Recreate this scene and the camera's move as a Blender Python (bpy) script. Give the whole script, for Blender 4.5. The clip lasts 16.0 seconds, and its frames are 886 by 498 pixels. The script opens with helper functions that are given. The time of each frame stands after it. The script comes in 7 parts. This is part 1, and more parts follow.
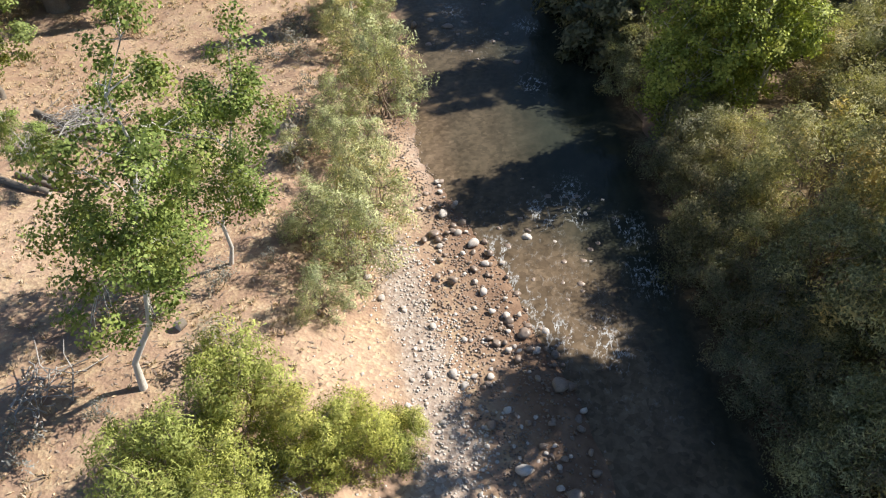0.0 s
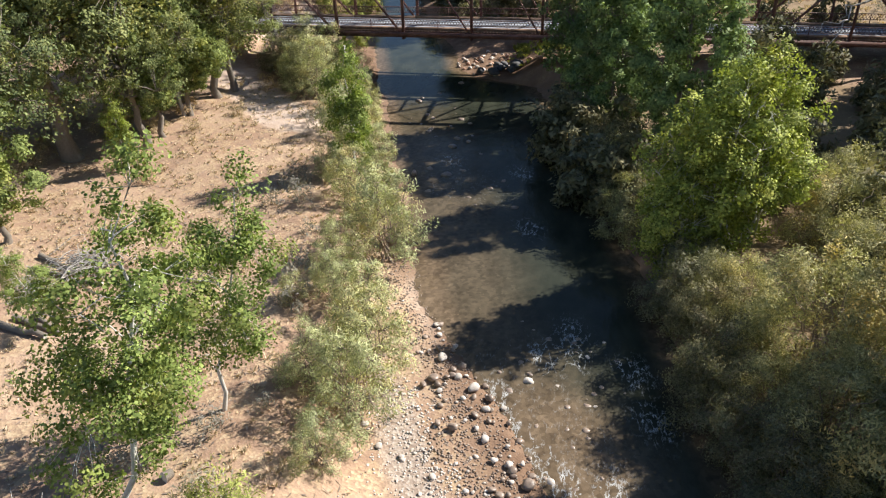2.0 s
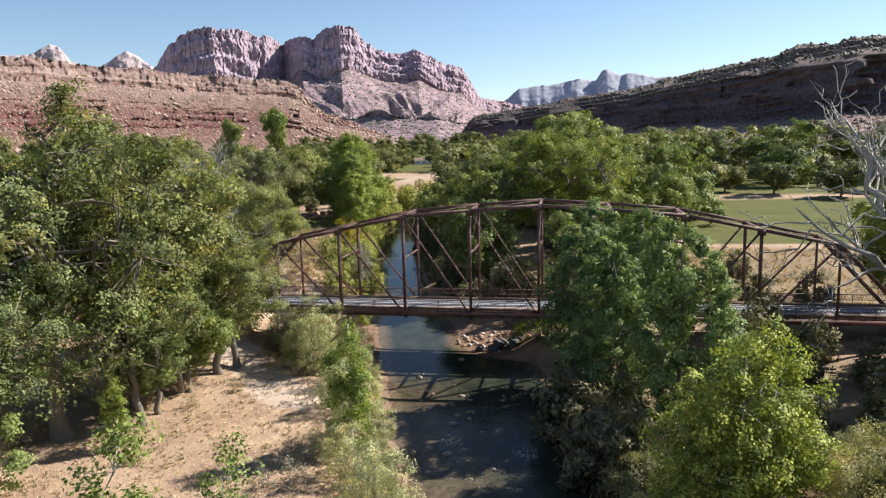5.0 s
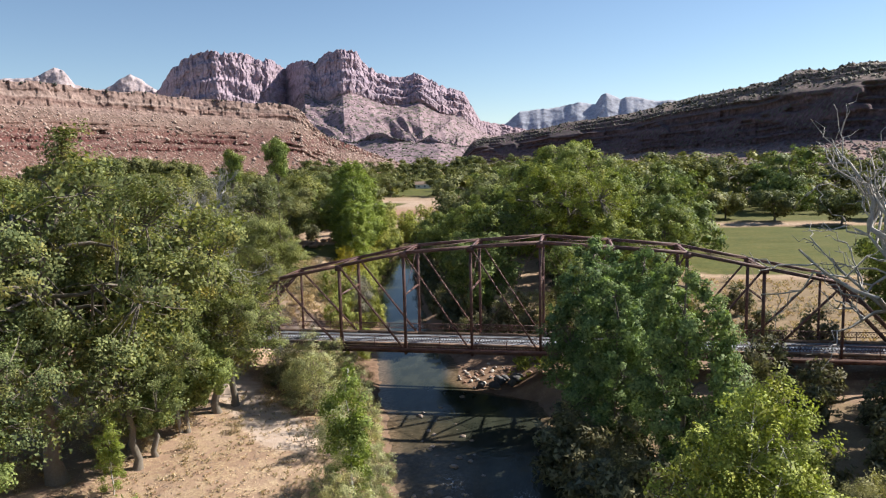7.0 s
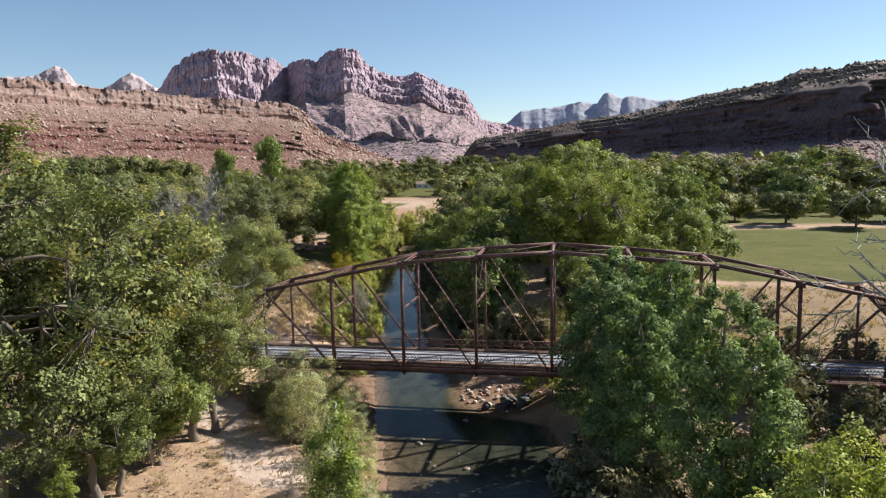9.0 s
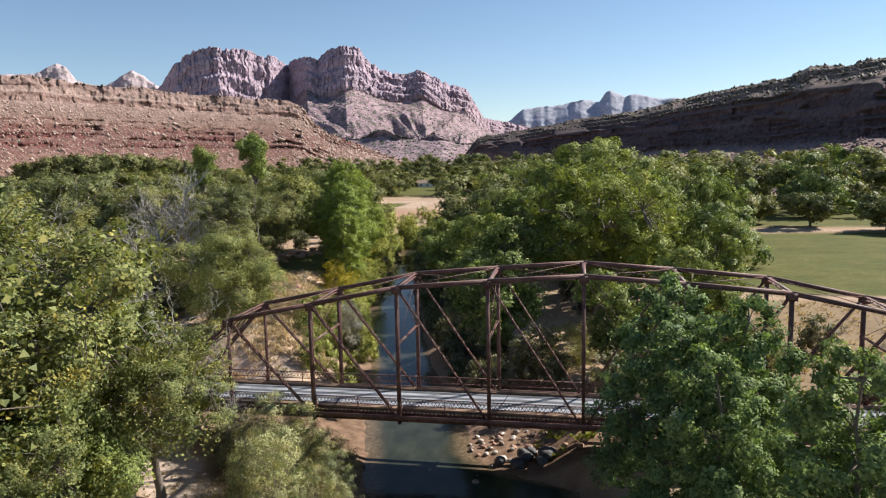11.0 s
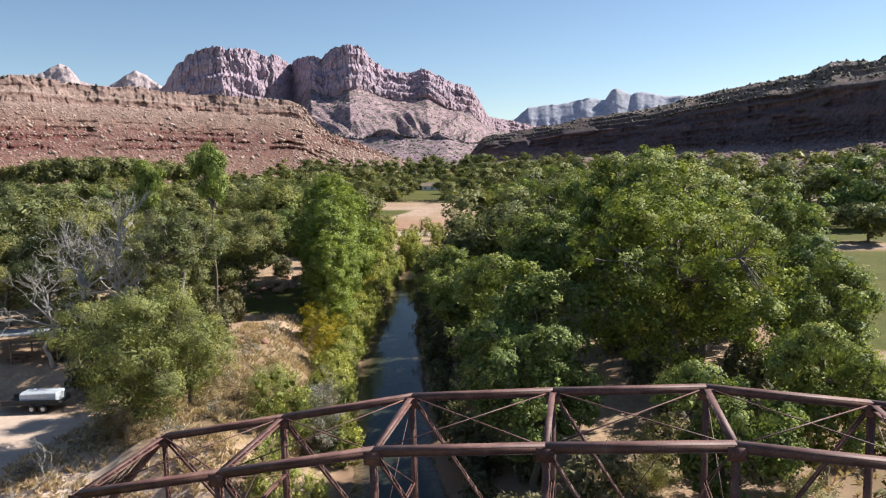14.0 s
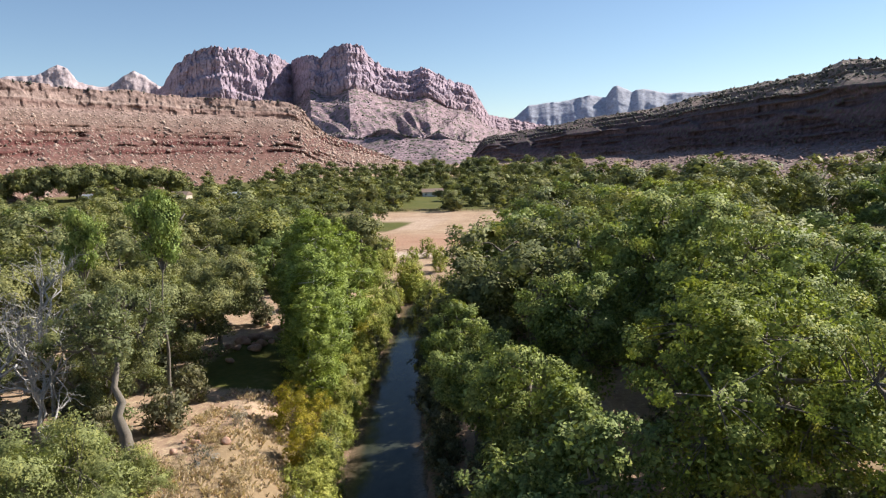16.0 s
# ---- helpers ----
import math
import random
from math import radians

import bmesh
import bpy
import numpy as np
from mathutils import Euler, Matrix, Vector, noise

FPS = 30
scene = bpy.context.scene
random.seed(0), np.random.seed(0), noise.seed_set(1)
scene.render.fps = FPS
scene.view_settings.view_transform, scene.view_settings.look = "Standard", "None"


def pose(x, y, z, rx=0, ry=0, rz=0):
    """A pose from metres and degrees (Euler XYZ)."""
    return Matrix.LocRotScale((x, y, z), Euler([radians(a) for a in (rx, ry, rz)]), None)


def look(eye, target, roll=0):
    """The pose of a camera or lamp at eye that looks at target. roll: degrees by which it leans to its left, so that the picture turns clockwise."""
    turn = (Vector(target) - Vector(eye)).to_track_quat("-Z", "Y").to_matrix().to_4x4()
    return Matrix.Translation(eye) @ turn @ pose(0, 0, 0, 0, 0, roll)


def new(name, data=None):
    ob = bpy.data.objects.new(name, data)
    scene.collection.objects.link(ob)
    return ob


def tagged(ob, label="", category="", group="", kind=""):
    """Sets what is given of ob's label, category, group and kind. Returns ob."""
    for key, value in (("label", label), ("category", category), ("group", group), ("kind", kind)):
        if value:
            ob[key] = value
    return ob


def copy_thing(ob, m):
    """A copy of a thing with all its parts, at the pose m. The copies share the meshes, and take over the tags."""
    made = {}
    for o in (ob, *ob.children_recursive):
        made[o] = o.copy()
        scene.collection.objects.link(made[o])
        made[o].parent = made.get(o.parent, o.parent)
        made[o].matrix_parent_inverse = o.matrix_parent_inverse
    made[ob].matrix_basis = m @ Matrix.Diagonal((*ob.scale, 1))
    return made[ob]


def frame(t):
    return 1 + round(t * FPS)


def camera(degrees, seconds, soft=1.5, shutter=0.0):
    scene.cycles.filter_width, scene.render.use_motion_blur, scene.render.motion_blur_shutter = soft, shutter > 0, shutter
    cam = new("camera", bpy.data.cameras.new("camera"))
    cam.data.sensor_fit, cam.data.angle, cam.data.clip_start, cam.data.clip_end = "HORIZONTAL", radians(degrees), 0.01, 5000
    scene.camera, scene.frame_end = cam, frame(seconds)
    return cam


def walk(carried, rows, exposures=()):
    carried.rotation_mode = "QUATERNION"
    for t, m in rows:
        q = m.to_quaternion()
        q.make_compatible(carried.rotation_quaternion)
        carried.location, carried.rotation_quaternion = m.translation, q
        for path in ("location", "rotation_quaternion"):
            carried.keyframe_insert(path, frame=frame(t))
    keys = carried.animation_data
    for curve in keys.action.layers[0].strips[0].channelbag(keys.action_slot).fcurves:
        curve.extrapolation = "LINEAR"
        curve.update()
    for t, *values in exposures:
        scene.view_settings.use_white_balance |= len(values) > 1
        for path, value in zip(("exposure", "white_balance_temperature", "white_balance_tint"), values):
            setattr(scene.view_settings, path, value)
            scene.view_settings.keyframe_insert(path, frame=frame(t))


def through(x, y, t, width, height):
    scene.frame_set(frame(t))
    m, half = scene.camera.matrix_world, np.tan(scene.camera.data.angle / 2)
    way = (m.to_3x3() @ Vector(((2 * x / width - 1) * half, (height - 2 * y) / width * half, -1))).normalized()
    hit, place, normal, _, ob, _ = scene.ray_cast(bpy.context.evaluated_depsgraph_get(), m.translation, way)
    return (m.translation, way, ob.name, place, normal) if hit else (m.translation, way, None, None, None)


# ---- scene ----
cam = camera(63.7, 16.0, soft=1.2)
METRES, EYE, TILT, LEAN, TURN = 62.75, 21.63, 0.323, 2.060, 10.156
ROWS = [
    (0.0, -0.00005, -0.00016, -0.00000, 0.521, -42.159, -0.660),
    (0.5, -0.00027, 0.00044, -0.00033, 0.503, -39.726, -0.668),
    (1.0, -0.00045, 0.00086, -0.00051, 0.488, -37.154, -0.660),
    (1.5, -0.00057, 0.00160, -0.00085, 0.430, -34.305, -0.664),
    (2.0, -0.00072, 0.00273, -0.00128, 0.401, -30.788, -0.663),
    (2.5, -0.00082, 0.00346, -0.00152, 0.390, -26.640, -0.651),
    (3.0, -0.00087, 0.00423, -0.00189, 0.408, -22.531, -0.645),
    (3.5, -0.00084, 0.00509, -0.00221, 0.397, -18.928, -0.604),
    (4.0, -0.00111, 0.00582, -0.00235, 0.387, -15.482, -0.631),
    (4.5, -0.00143, 0.00650, -0.00228, 0.398, -12.045, -0.677),
    (5.0, -0.00130, 0.00670, 0.00035, 0.410, -9.012, -0.668),
    (7.5, -0.00264, 0.02208, 0.02379, 0.467, -7.231, -0.758),
    (8.0, -0.00332, 0.04445, 0.02395, 0.504, -7.247, -0.809),
    (8.5, -0.00389, 0.07511, 0.02412, 0.525, -7.274, -0.827),
    (9.0, -0.00456, 0.11242, 0.02430, 0.563, -7.313, -0.877),
    (11.5, -0.01160, 0.36688, 0.02617, 0.747, -7.461, -0.916),
    (12.0, -0.01301, 0.42796, 0.02626, 0.821, -7.443, -0.888),
    (12.5, -0.01552, 0.49156, 0.02594, 0.878, -7.426, -0.850),
    (13.0, -0.01779, 0.55763, 0.02856, 0.943, -7.443, -0.789),
    (13.5, -0.01967, 0.62416, 0.03849, 1.009, -7.480, -0.753),
    (14.0, -0.02249, 0.69120, 0.05757, 1.061, -7.560, -0.720),
    (14.5, -0.02643, 0.75982, 0.07589, 1.065, -7.589, -0.612),
    (15.0, -0.02937, 0.82807, 0.09413, 1.055, -7.646, -0.502),
    (15.5, -0.03244, 0.89759, 0.11274, 1.068, -7.681, -0.409),
    (16.0, -0.03546, 0.96742, 0.13146, 1.086, -7.723, -0.321),
]
walk(cam, [(t, pose(3.731, -67.726, EYE, TILT, LEAN, TURN) @ pose(METRES * x, METRES * y, METRES * z, 90 + pitch, roll, yaw)) for t, x, y, z, yaw, pitch, roll in ROWS],
     [(0.0, 0.93), (1.0, 0.94), (2.5, 1.08), (3.5, 1.19), (4.2, 1.15), (5.0, 1.0), (7.0, 0.86), (12.0, 0.83), (16.0, 0.88)])

# ---- light ----
SUN_DIR = Vector((0.65, 0.46, 0.61)).normalized()          # towards the sun
elev = math.asin(SUN_DIR.z)
world = bpy.data.worlds.new("world")
scene.world = world
world.use_nodes = True
wn = world.node_tree
sky = wn.nodes.new("ShaderNodeTexSky")
sky.sky_type = "NISHITA"
sky.sun_disc = False
sky.sun_elevation = elev
sky.sun_rotation = math.atan2(SUN_DIR.x, SUN_DIR.y)
sky.altitude = 1100
sky.air_density, sky.dust_density, sky.ozone_density = 1.0, 0.12, 2.2
wn.links.new(sky.outputs[0], wn.nodes["Background"].inputs[0])
wn.nodes["Background"].inputs[1].default_value = 0.071
sun = new("sun", bpy.data.lights.new("sun", "SUN"))
sun.data.energy, sun.data.angle, sun.data.color = 5.0, radians(0.53), (1.0, 0.95, 0.87)
sun.matrix_world = look((0, 0, 200), Vector((0, 0, 200)) - SUN_DIR)

# ---- arithmetic helpers ----


def lattice(ix, iy, iz):
    h = (ix * 374761393 + iy * 668265263 + iz * 2147483647) & 0xFFFFFFFF
    h = ((h ^ (h >> 13)) * 1274126177) & 0xFFFFFFFF
    return ((h ^ (h >> 16)) & 0xFFFF) / 65535.0


def vnoise(x, y, z=0.0):
    """Smooth value noise, 0 to 1, on arrays."""
    x, y, z = np.broadcast_arrays(np.asarray(x, float), np.asarray(y, float), np.asarray(z, float))
    fx, fy, fz = np.floor(x), np.floor(y), np.floor(z)
    ux, uy, uz = x - fx, y - fy, z - fz
    ux, uy, uz = ux * ux * (3 - 2 * ux), uy * uy * (3 - 2 * uy), uz * uz * (3 - 2 * uz)
    ix, iy, iz = fx.astype(np.int64), fy.astype(np.int64), fz.astype(np.int64)
    out = 0
    for a in (0, 1):
        for b in (0, 1):
            for c in (0, 1):
                w = (ux if a else 1 - ux) * (uy if b else 1 - uy) * (uz if c else 1 - uz)
                out = out + w * lattice(ix + a, iy + b, iz + c)
    return out


def fbm(x, y, z=0.0, octaves=4):
    out, amp, tot = 0, 1.0, 0.0
    for k in range(octaves):
        out = out + amp * vnoise(np.asarray(x) * 2 ** k + 17 * k, np.asarray(y) * 2 ** k + 5 * k, np.asarray(z) * 2 ** k + 11 * k)
        tot += amp
        amp *= 0.5
    return out / tot


def step(a, b, x):
    t = np.clip((np.asarray(x, float) - a) / (b - a), 0, 1)
    return t * t * (3 - 2 * t)


def mesh_from(name, verts, faces, smooth=False):
    """A mesh from an array of places and an array of faces that all have the same number of corners."""
    verts, faces = np.asarray(verts, np.float32), np.asarray(faces, np.int32)
    me = bpy.data.meshes.new(name)
    n, k = faces.shape
    me.vertices.add(len(verts))
    me.vertices.foreach_set("co", verts.ravel())
    me.loops.add(n * k)
    me.loops.foreach_set("vertex_index", faces.ravel())
    me.polygons.add(n)
    me.polygons.foreach_set("loop_start", np.arange(0, n * k, k, dtype=np.int32))
    if smooth:
        me.polygons.foreach_set("use_smooth", np.ones(n, bool))
    me.update(calc_edges=True)
    return me


def put(name, verts, faces, material, parent=None, label="", smooth=False):
    """One mesh object, under a thing or a part where one is given."""
    ob = new(name, mesh_from(name, verts, faces, smooth))
    ob.data.materials.append(material)
    if parent:
        ob.parent = parent
    return tagged(ob, label)


def part(name, bm, material, parent, label=""):
    me = bpy.data.meshes.new(name)
    bm.to_mesh(me)
    bm.free()
    ob = new(name, me)
    me.materials.append(material)
    if parent:
        ob.parent = parent
    return tagged(ob, label)


def thing(name, place, label, category, group="", kind=""):
    ob = new(name)
    ob.location = place
    return tagged(ob, label, category, group, kind)


def grid_faces(nu, nv):
    i = np.arange((nu - 1) * (nv - 1))
    a = (i // (nv - 1)) * nv + i % (nv - 1)
    return np.stack([a, a + nv, a + nv + 1, a + 1], 1)


# ---- materials ----
def material(name):
    m = bpy.data.materials.new(name)
    m.use_nodes = True
    t = m.node_tree
    return m, t, t.nodes["Principled BSDF"]


def node(t, kind, **inputs):
    n = t.nodes.new(kind)
    for k, v in inputs.items():
        n.inputs[k.replace("_", " ")].default_value = v
    return n


def noise_of(t, coord, scale, detail=4.0, rough=0.55):
    n = node(t, "ShaderNodeTexNoise", Scale=scale, Detail=detail, Roughness=rough)
    t.links.new(coord, n.inputs["Vector"])
    return n.outputs["Fac"]


def ramp_of(t, fac, *stops):
    r = t.nodes.new("ShaderNodeValToRGB")
    e = r.color_ramp.elements
    while len(e) < len(stops):
        e.new(0.5)
    for el, (p, c) in zip(e, stops):
        el.position, el.color = p, (*c, 1.0) if len(c) == 3 else c
    t.links.new(fac, r.inputs[0])
    return r.outputs["Color"]


def mix_of(t, fac, a, b, kind="MIX"):
    m = t.nodes.new("ShaderNodeMix")
    m.data_type, m.blend_type = "RGBA", kind
    for sock, v in ((m.inputs[0], fac), (m.inputs[6], a), (m.inputs[7], b)):
        if hasattr(v, "is_output"):
            t.links.new(v, sock)
        else:
            sock.default_value = v if not isinstance(v, tuple) else (*v, 1.0)[:4]
    return m.outputs[2]


def math_of(t, op, a, b=0.0, clamp=False):
    m = t.nodes.new("ShaderNodeMath")
    m.operation, m.use_clamp = op, clamp
    for sock, v in zip(m.inputs, (a, b)):
        if hasattr(v, "is_output"):
            t.links.new(v, sock)
        else:
            sock.default_value = v
    return m.outputs[0]


def bump_of(t, height, strength, distance, bsdf):
    b = node(t, "ShaderNodeBump", Strength=strength, Distance=distance)
    t.links.new(height, b.inputs["Height"])
    t.links.new(b.outputs["Normal"], bsdf.inputs["Normal"])


def place_of(t):
    return t.nodes.new("ShaderNodeNewGeometry").outputs["Position"]


def leaf_material(name, dark, light, tint, patch=0.25, through=0.22):
    """Leaves: a spread of greens leaf by leaf, with patches turned towards tint."""
    m, t, b = material(name)
    geo = t.nodes.new("ShaderNodeNewGeometry")
    obj = t.nodes.new("ShaderNodeObjectInfo")
    col = ramp_of(t, geo.outputs["Random Per Island"], (0.0, dark), (0.75, light), (1.0, tuple(min(1, c * 1.35) for c in light)))
    big = noise_of(t, geo.outputs["Position"], 0.45, 3.0)
    mask = ramp_of(t, math_of(t, "ADD", big, math_of(t, "MULTIPLY", geo.outputs["Random Per Island"], 0.12)), (0.60, (0, 0, 0)), (0.80, (1, 1, 1)))
    col = mix_of(t, math_of(t, "MULTIPLY", mask, patch * 3, True), col, tint)
    vary = ramp_of(t, obj.outputs["Random"], (0.0, (0.90, 0.93, 1.20)), (0.35, (1.05, 1.04, 1.28)), (0.7, (1.16, 1.10, 1.30)), (1.0, (1.26, 1.17, 1.26)))
    col = mix_of(t, 1.0, col, vary, "MULTIPLY")
    t.links.new(col, b.inputs["Base Color"])
    b.inputs["Roughness"].default_value = 0.55
    b.inputs["Specular IOR Level"].default_value = 0.08
    tr = t.nodes.new("ShaderNodeBsdfTranslucent")
    t.links.new(mix_of(t, 1.0, col, (1.15, 1.2, 0.6), "MULTIPLY"), tr.inputs["Color"])
    mx = node(t, "ShaderNodeMixShader", Fac=through)
    t.links.new(b.outputs[0], mx.inputs[1])
    t.links.new(tr.outputs[0], mx.inputs[2])
    t.links.new(mx.outputs[0], t.nodes["Material Output"].inputs["Surface"])
    return m


def bark_material(name, a, b_, scale=3.0):
    m, t, b = material(name)
    p = place_of(t)
    col = mix_of(t, noise_of(t, p, scale * 3, 5.0), a, b_)
    t.links.new(col, b.inputs["Base Color"])
    b.inputs["Roughness"].default_value = 0.9
    bump_of(t, noise_of(t, p, scale * 9, 3.0), 0.6, 0.03, b)
    return m


def plain_material(name, a, b_, scale, rough=0.8, metal=0.0, bump=0.3, dist=0.01):
    """Two colours in blotches and grain, with fine relief."""
    m, t, b = material(name)
    p = place_of(t)
    f = mix_of(t, 0.4, noise_of(t, p, scale, 5.0), noise_of(t, p, scale * 11, 3.0))
    t.links.new(ramp_of(t, f, (0.36, a), (0.64, b_)), b.inputs["Base Color"])
    b.inputs["Roughness"].default_value, b.inputs["Metallic"].default_value = rough, metal
    bump_of(t, noise_of(t, p, scale * 14, 4.0), bump, dist, b)
    return m


COTTON = leaf_material("cottonwood_leaf", (0.095, 0.130, 0.036), (0.235, 0.282, 0.080), (0.36, 0.33, 0.06), 0.16, 0.26)
FRESH = leaf_material("sapling_leaf", (0.095, 0.140, 0.030), (0.235, 0.295, 0.075), (0.33, 0.33, 0.07), 0.2, 0.26)
BRIGHT = leaf_material("bright_leaf", (0.145, 0.185, 0.032), (0.335, 0.380, 0.078), (0.38, 0.36, 0.07), 0.2, 0.24)
WILLOW = leaf_material("willow_leaf", (0.150, 0.178, 0.030), (0.370, 0.390, 0.095), (0.42, 0.37, 0.09), 0.25, 0.22)
TAMARISK = leaf_material("tamarisk_leaf", (0.195, 0.222, 0.086), (0.470, 0.490, 0.225), (0.56, 0.44, 0.14), 0.25, 0.24)
OLIVE = leaf_material("olive_leaf", (0.160, 0.168, 0.070), (0.385, 0.375, 0.160), (0.52, 0.37, 0.11), 0.25, 0.26)
POPLAR = leaf_material("poplar_leaf", (0.135, 0.178, 0.036), (0.285, 0.340, 0.074), (0.31, 0.34, 0.08), 0.16, 0.30)
OLIVE_GREEN = leaf_material("olive_green_leaf", (0.125, 0.142, 0.044), (0.275, 0.290, 0.090), (0.40, 0.36, 0.08), 0.25, 0.26)
SCRUB = leaf_material("desert_scrub_leaf", (0.055, 0.058, 0.040), (0.125, 0.125, 0.085), (0.16, 0.14, 0.09), 0.25)
AUTUMN = leaf_material("turning_leaf", (0.110, 0.128, 0.036), (0.205, 0.212, 0.058), (0.32, 0.28, 0.05), 0.25, 0.26)
BROAD = leaf_material("broad_cottonwood_leaf", (0.082, 0.114, 0.026), (0.205, 0.248, 0.056), (0.38, 0.34, 0.06), 0.22, 0.26)
DUSTY = leaf_material("dusty_leaf", (0.074, 0.099, 0.034), (0.208, 0.236, 0.080), (0.44, 0.34, 0.06), 0.18, 0.26)
FRONT = leaf_material("bank_cottonwood_leaf", (0.096, 0.150, 0.048), (0.222, 0.296, 0.096), (0.24, 0.26, 0.07), 0.14, 0.26)
GLOOM = leaf_material("grey_green_leaf", (0.110, 0.122, 0.046), (0.238, 0.250, 0.094), (0.38, 0.32, 0.07), 0.2, 0.26)
BANKDARK = leaf_material("bank_shrub_leaf", (0.085, 0.088, 0.044), (0.200, 0.198, 0.100), (0.32, 0.24, 0.10), 0.2, 0.26)
DRYLEAF = leaf_material("dry_shrub_leaf", (0.235, 0.175, 0.080), (0.430, 0.335, 0.165), (0.42, 0.32, 0.13), 0.25, 0.26)
YELLOW = leaf_material("autumn_leaf", (0.160, 0.150, 0.018), (0.330, 0.280, 0.035), (0.16, 0.20, 0.04), 0.3, 0.35)
SAGE = leaf_material("sage_leaf", (0.150, 0.150, 0.105), (0.300, 0.290, 0.215), (0.30, 0.24, 0.12), 0.25, 0.26)
FAR = leaf_material("far_leaf", (0.096, 0.112, 0.042), (0.206, 0.216, 0.080), (0.28, 0.25, 0.07), 0.22, 0.26)
STRAW = leaf_material("dry_grass_blade", (0.34, 0.262, 0.142), (0.58, 0.47, 0.285), (0.46, 0.32, 0.165), 0.3, 0.2)
BARK = bark_material("grey_brown_bark", (0.10, 0.08, 0.062), (0.24, 0.205, 0.165))
PALE = bark_material("pale_bark", (0.42, 0.39, 0.34), (0.66, 0.63, 0.57))
DEAD = bark_material("bleached_wood", (0.25, 0.232, 0.21), (0.47, 0.44, 0.405))
TWIG = bark_material("brown_twig", (0.16, 0.11, 0.08), (0.33, 0.26, 0.20))


def rust_material():
    m, t, b = material("rusted_steel")
    p = place_of(t)
    f = mix_of(t, 0.45, noise_of(t, p, 1.3, 5.0), noise_of(t, p, 14.0, 4.0))
    t.links.new(ramp_of(t, f, (0.30, (0.054, 0.024, 0.021)), (0.48, (0.125, 0.056, 0.046)), (0.64, (0.225, 0.120, 0.095)), (0.78, (0.33, 0.235, 0.195))), b.inputs["Base Color"])
    b.inputs["Roughness"].default_value = 0.62
    b.inputs["Specular IOR Level"].default_value = 0.45
    bump_of(t, noise_of(t, p, 30.0, 4.0), 0.4, 0.006, b)
    return m


RUST = rust_material()
STRIP_DARK = plain_material("dark_deck_strip", (0.055, 0.055, 0.06), (0.11, 0.11, 0.115), 1.2, 0.85, 0, 0.3, 0.01)
PLANK = plain_material("weathered_timber", (0.13, 0.075, 0.05), (0.30, 0.19, 0.125), 1.5, 0.85, 0, 0.5, 0.01)
ASPHALT = plain_material("worn_light_asphalt", (0.23, 0.24, 0.27), (0.36, 0.37, 0.40), 0.8, 0.75, 0, 0.3, 0.008)
ROADSKIN = plain_material("sandy_road", (0.36, 0.31, 0.27), (0.50, 0.44, 0.39), 0.5, 0.85, 0, 0.3, 0.01)
CONCRETE = plain_material("old_concrete", (0.33, 0.27, 0.22), (0.50, 0.43, 0.36), 0.9, 0.85, 0, 0.4, 0.01)


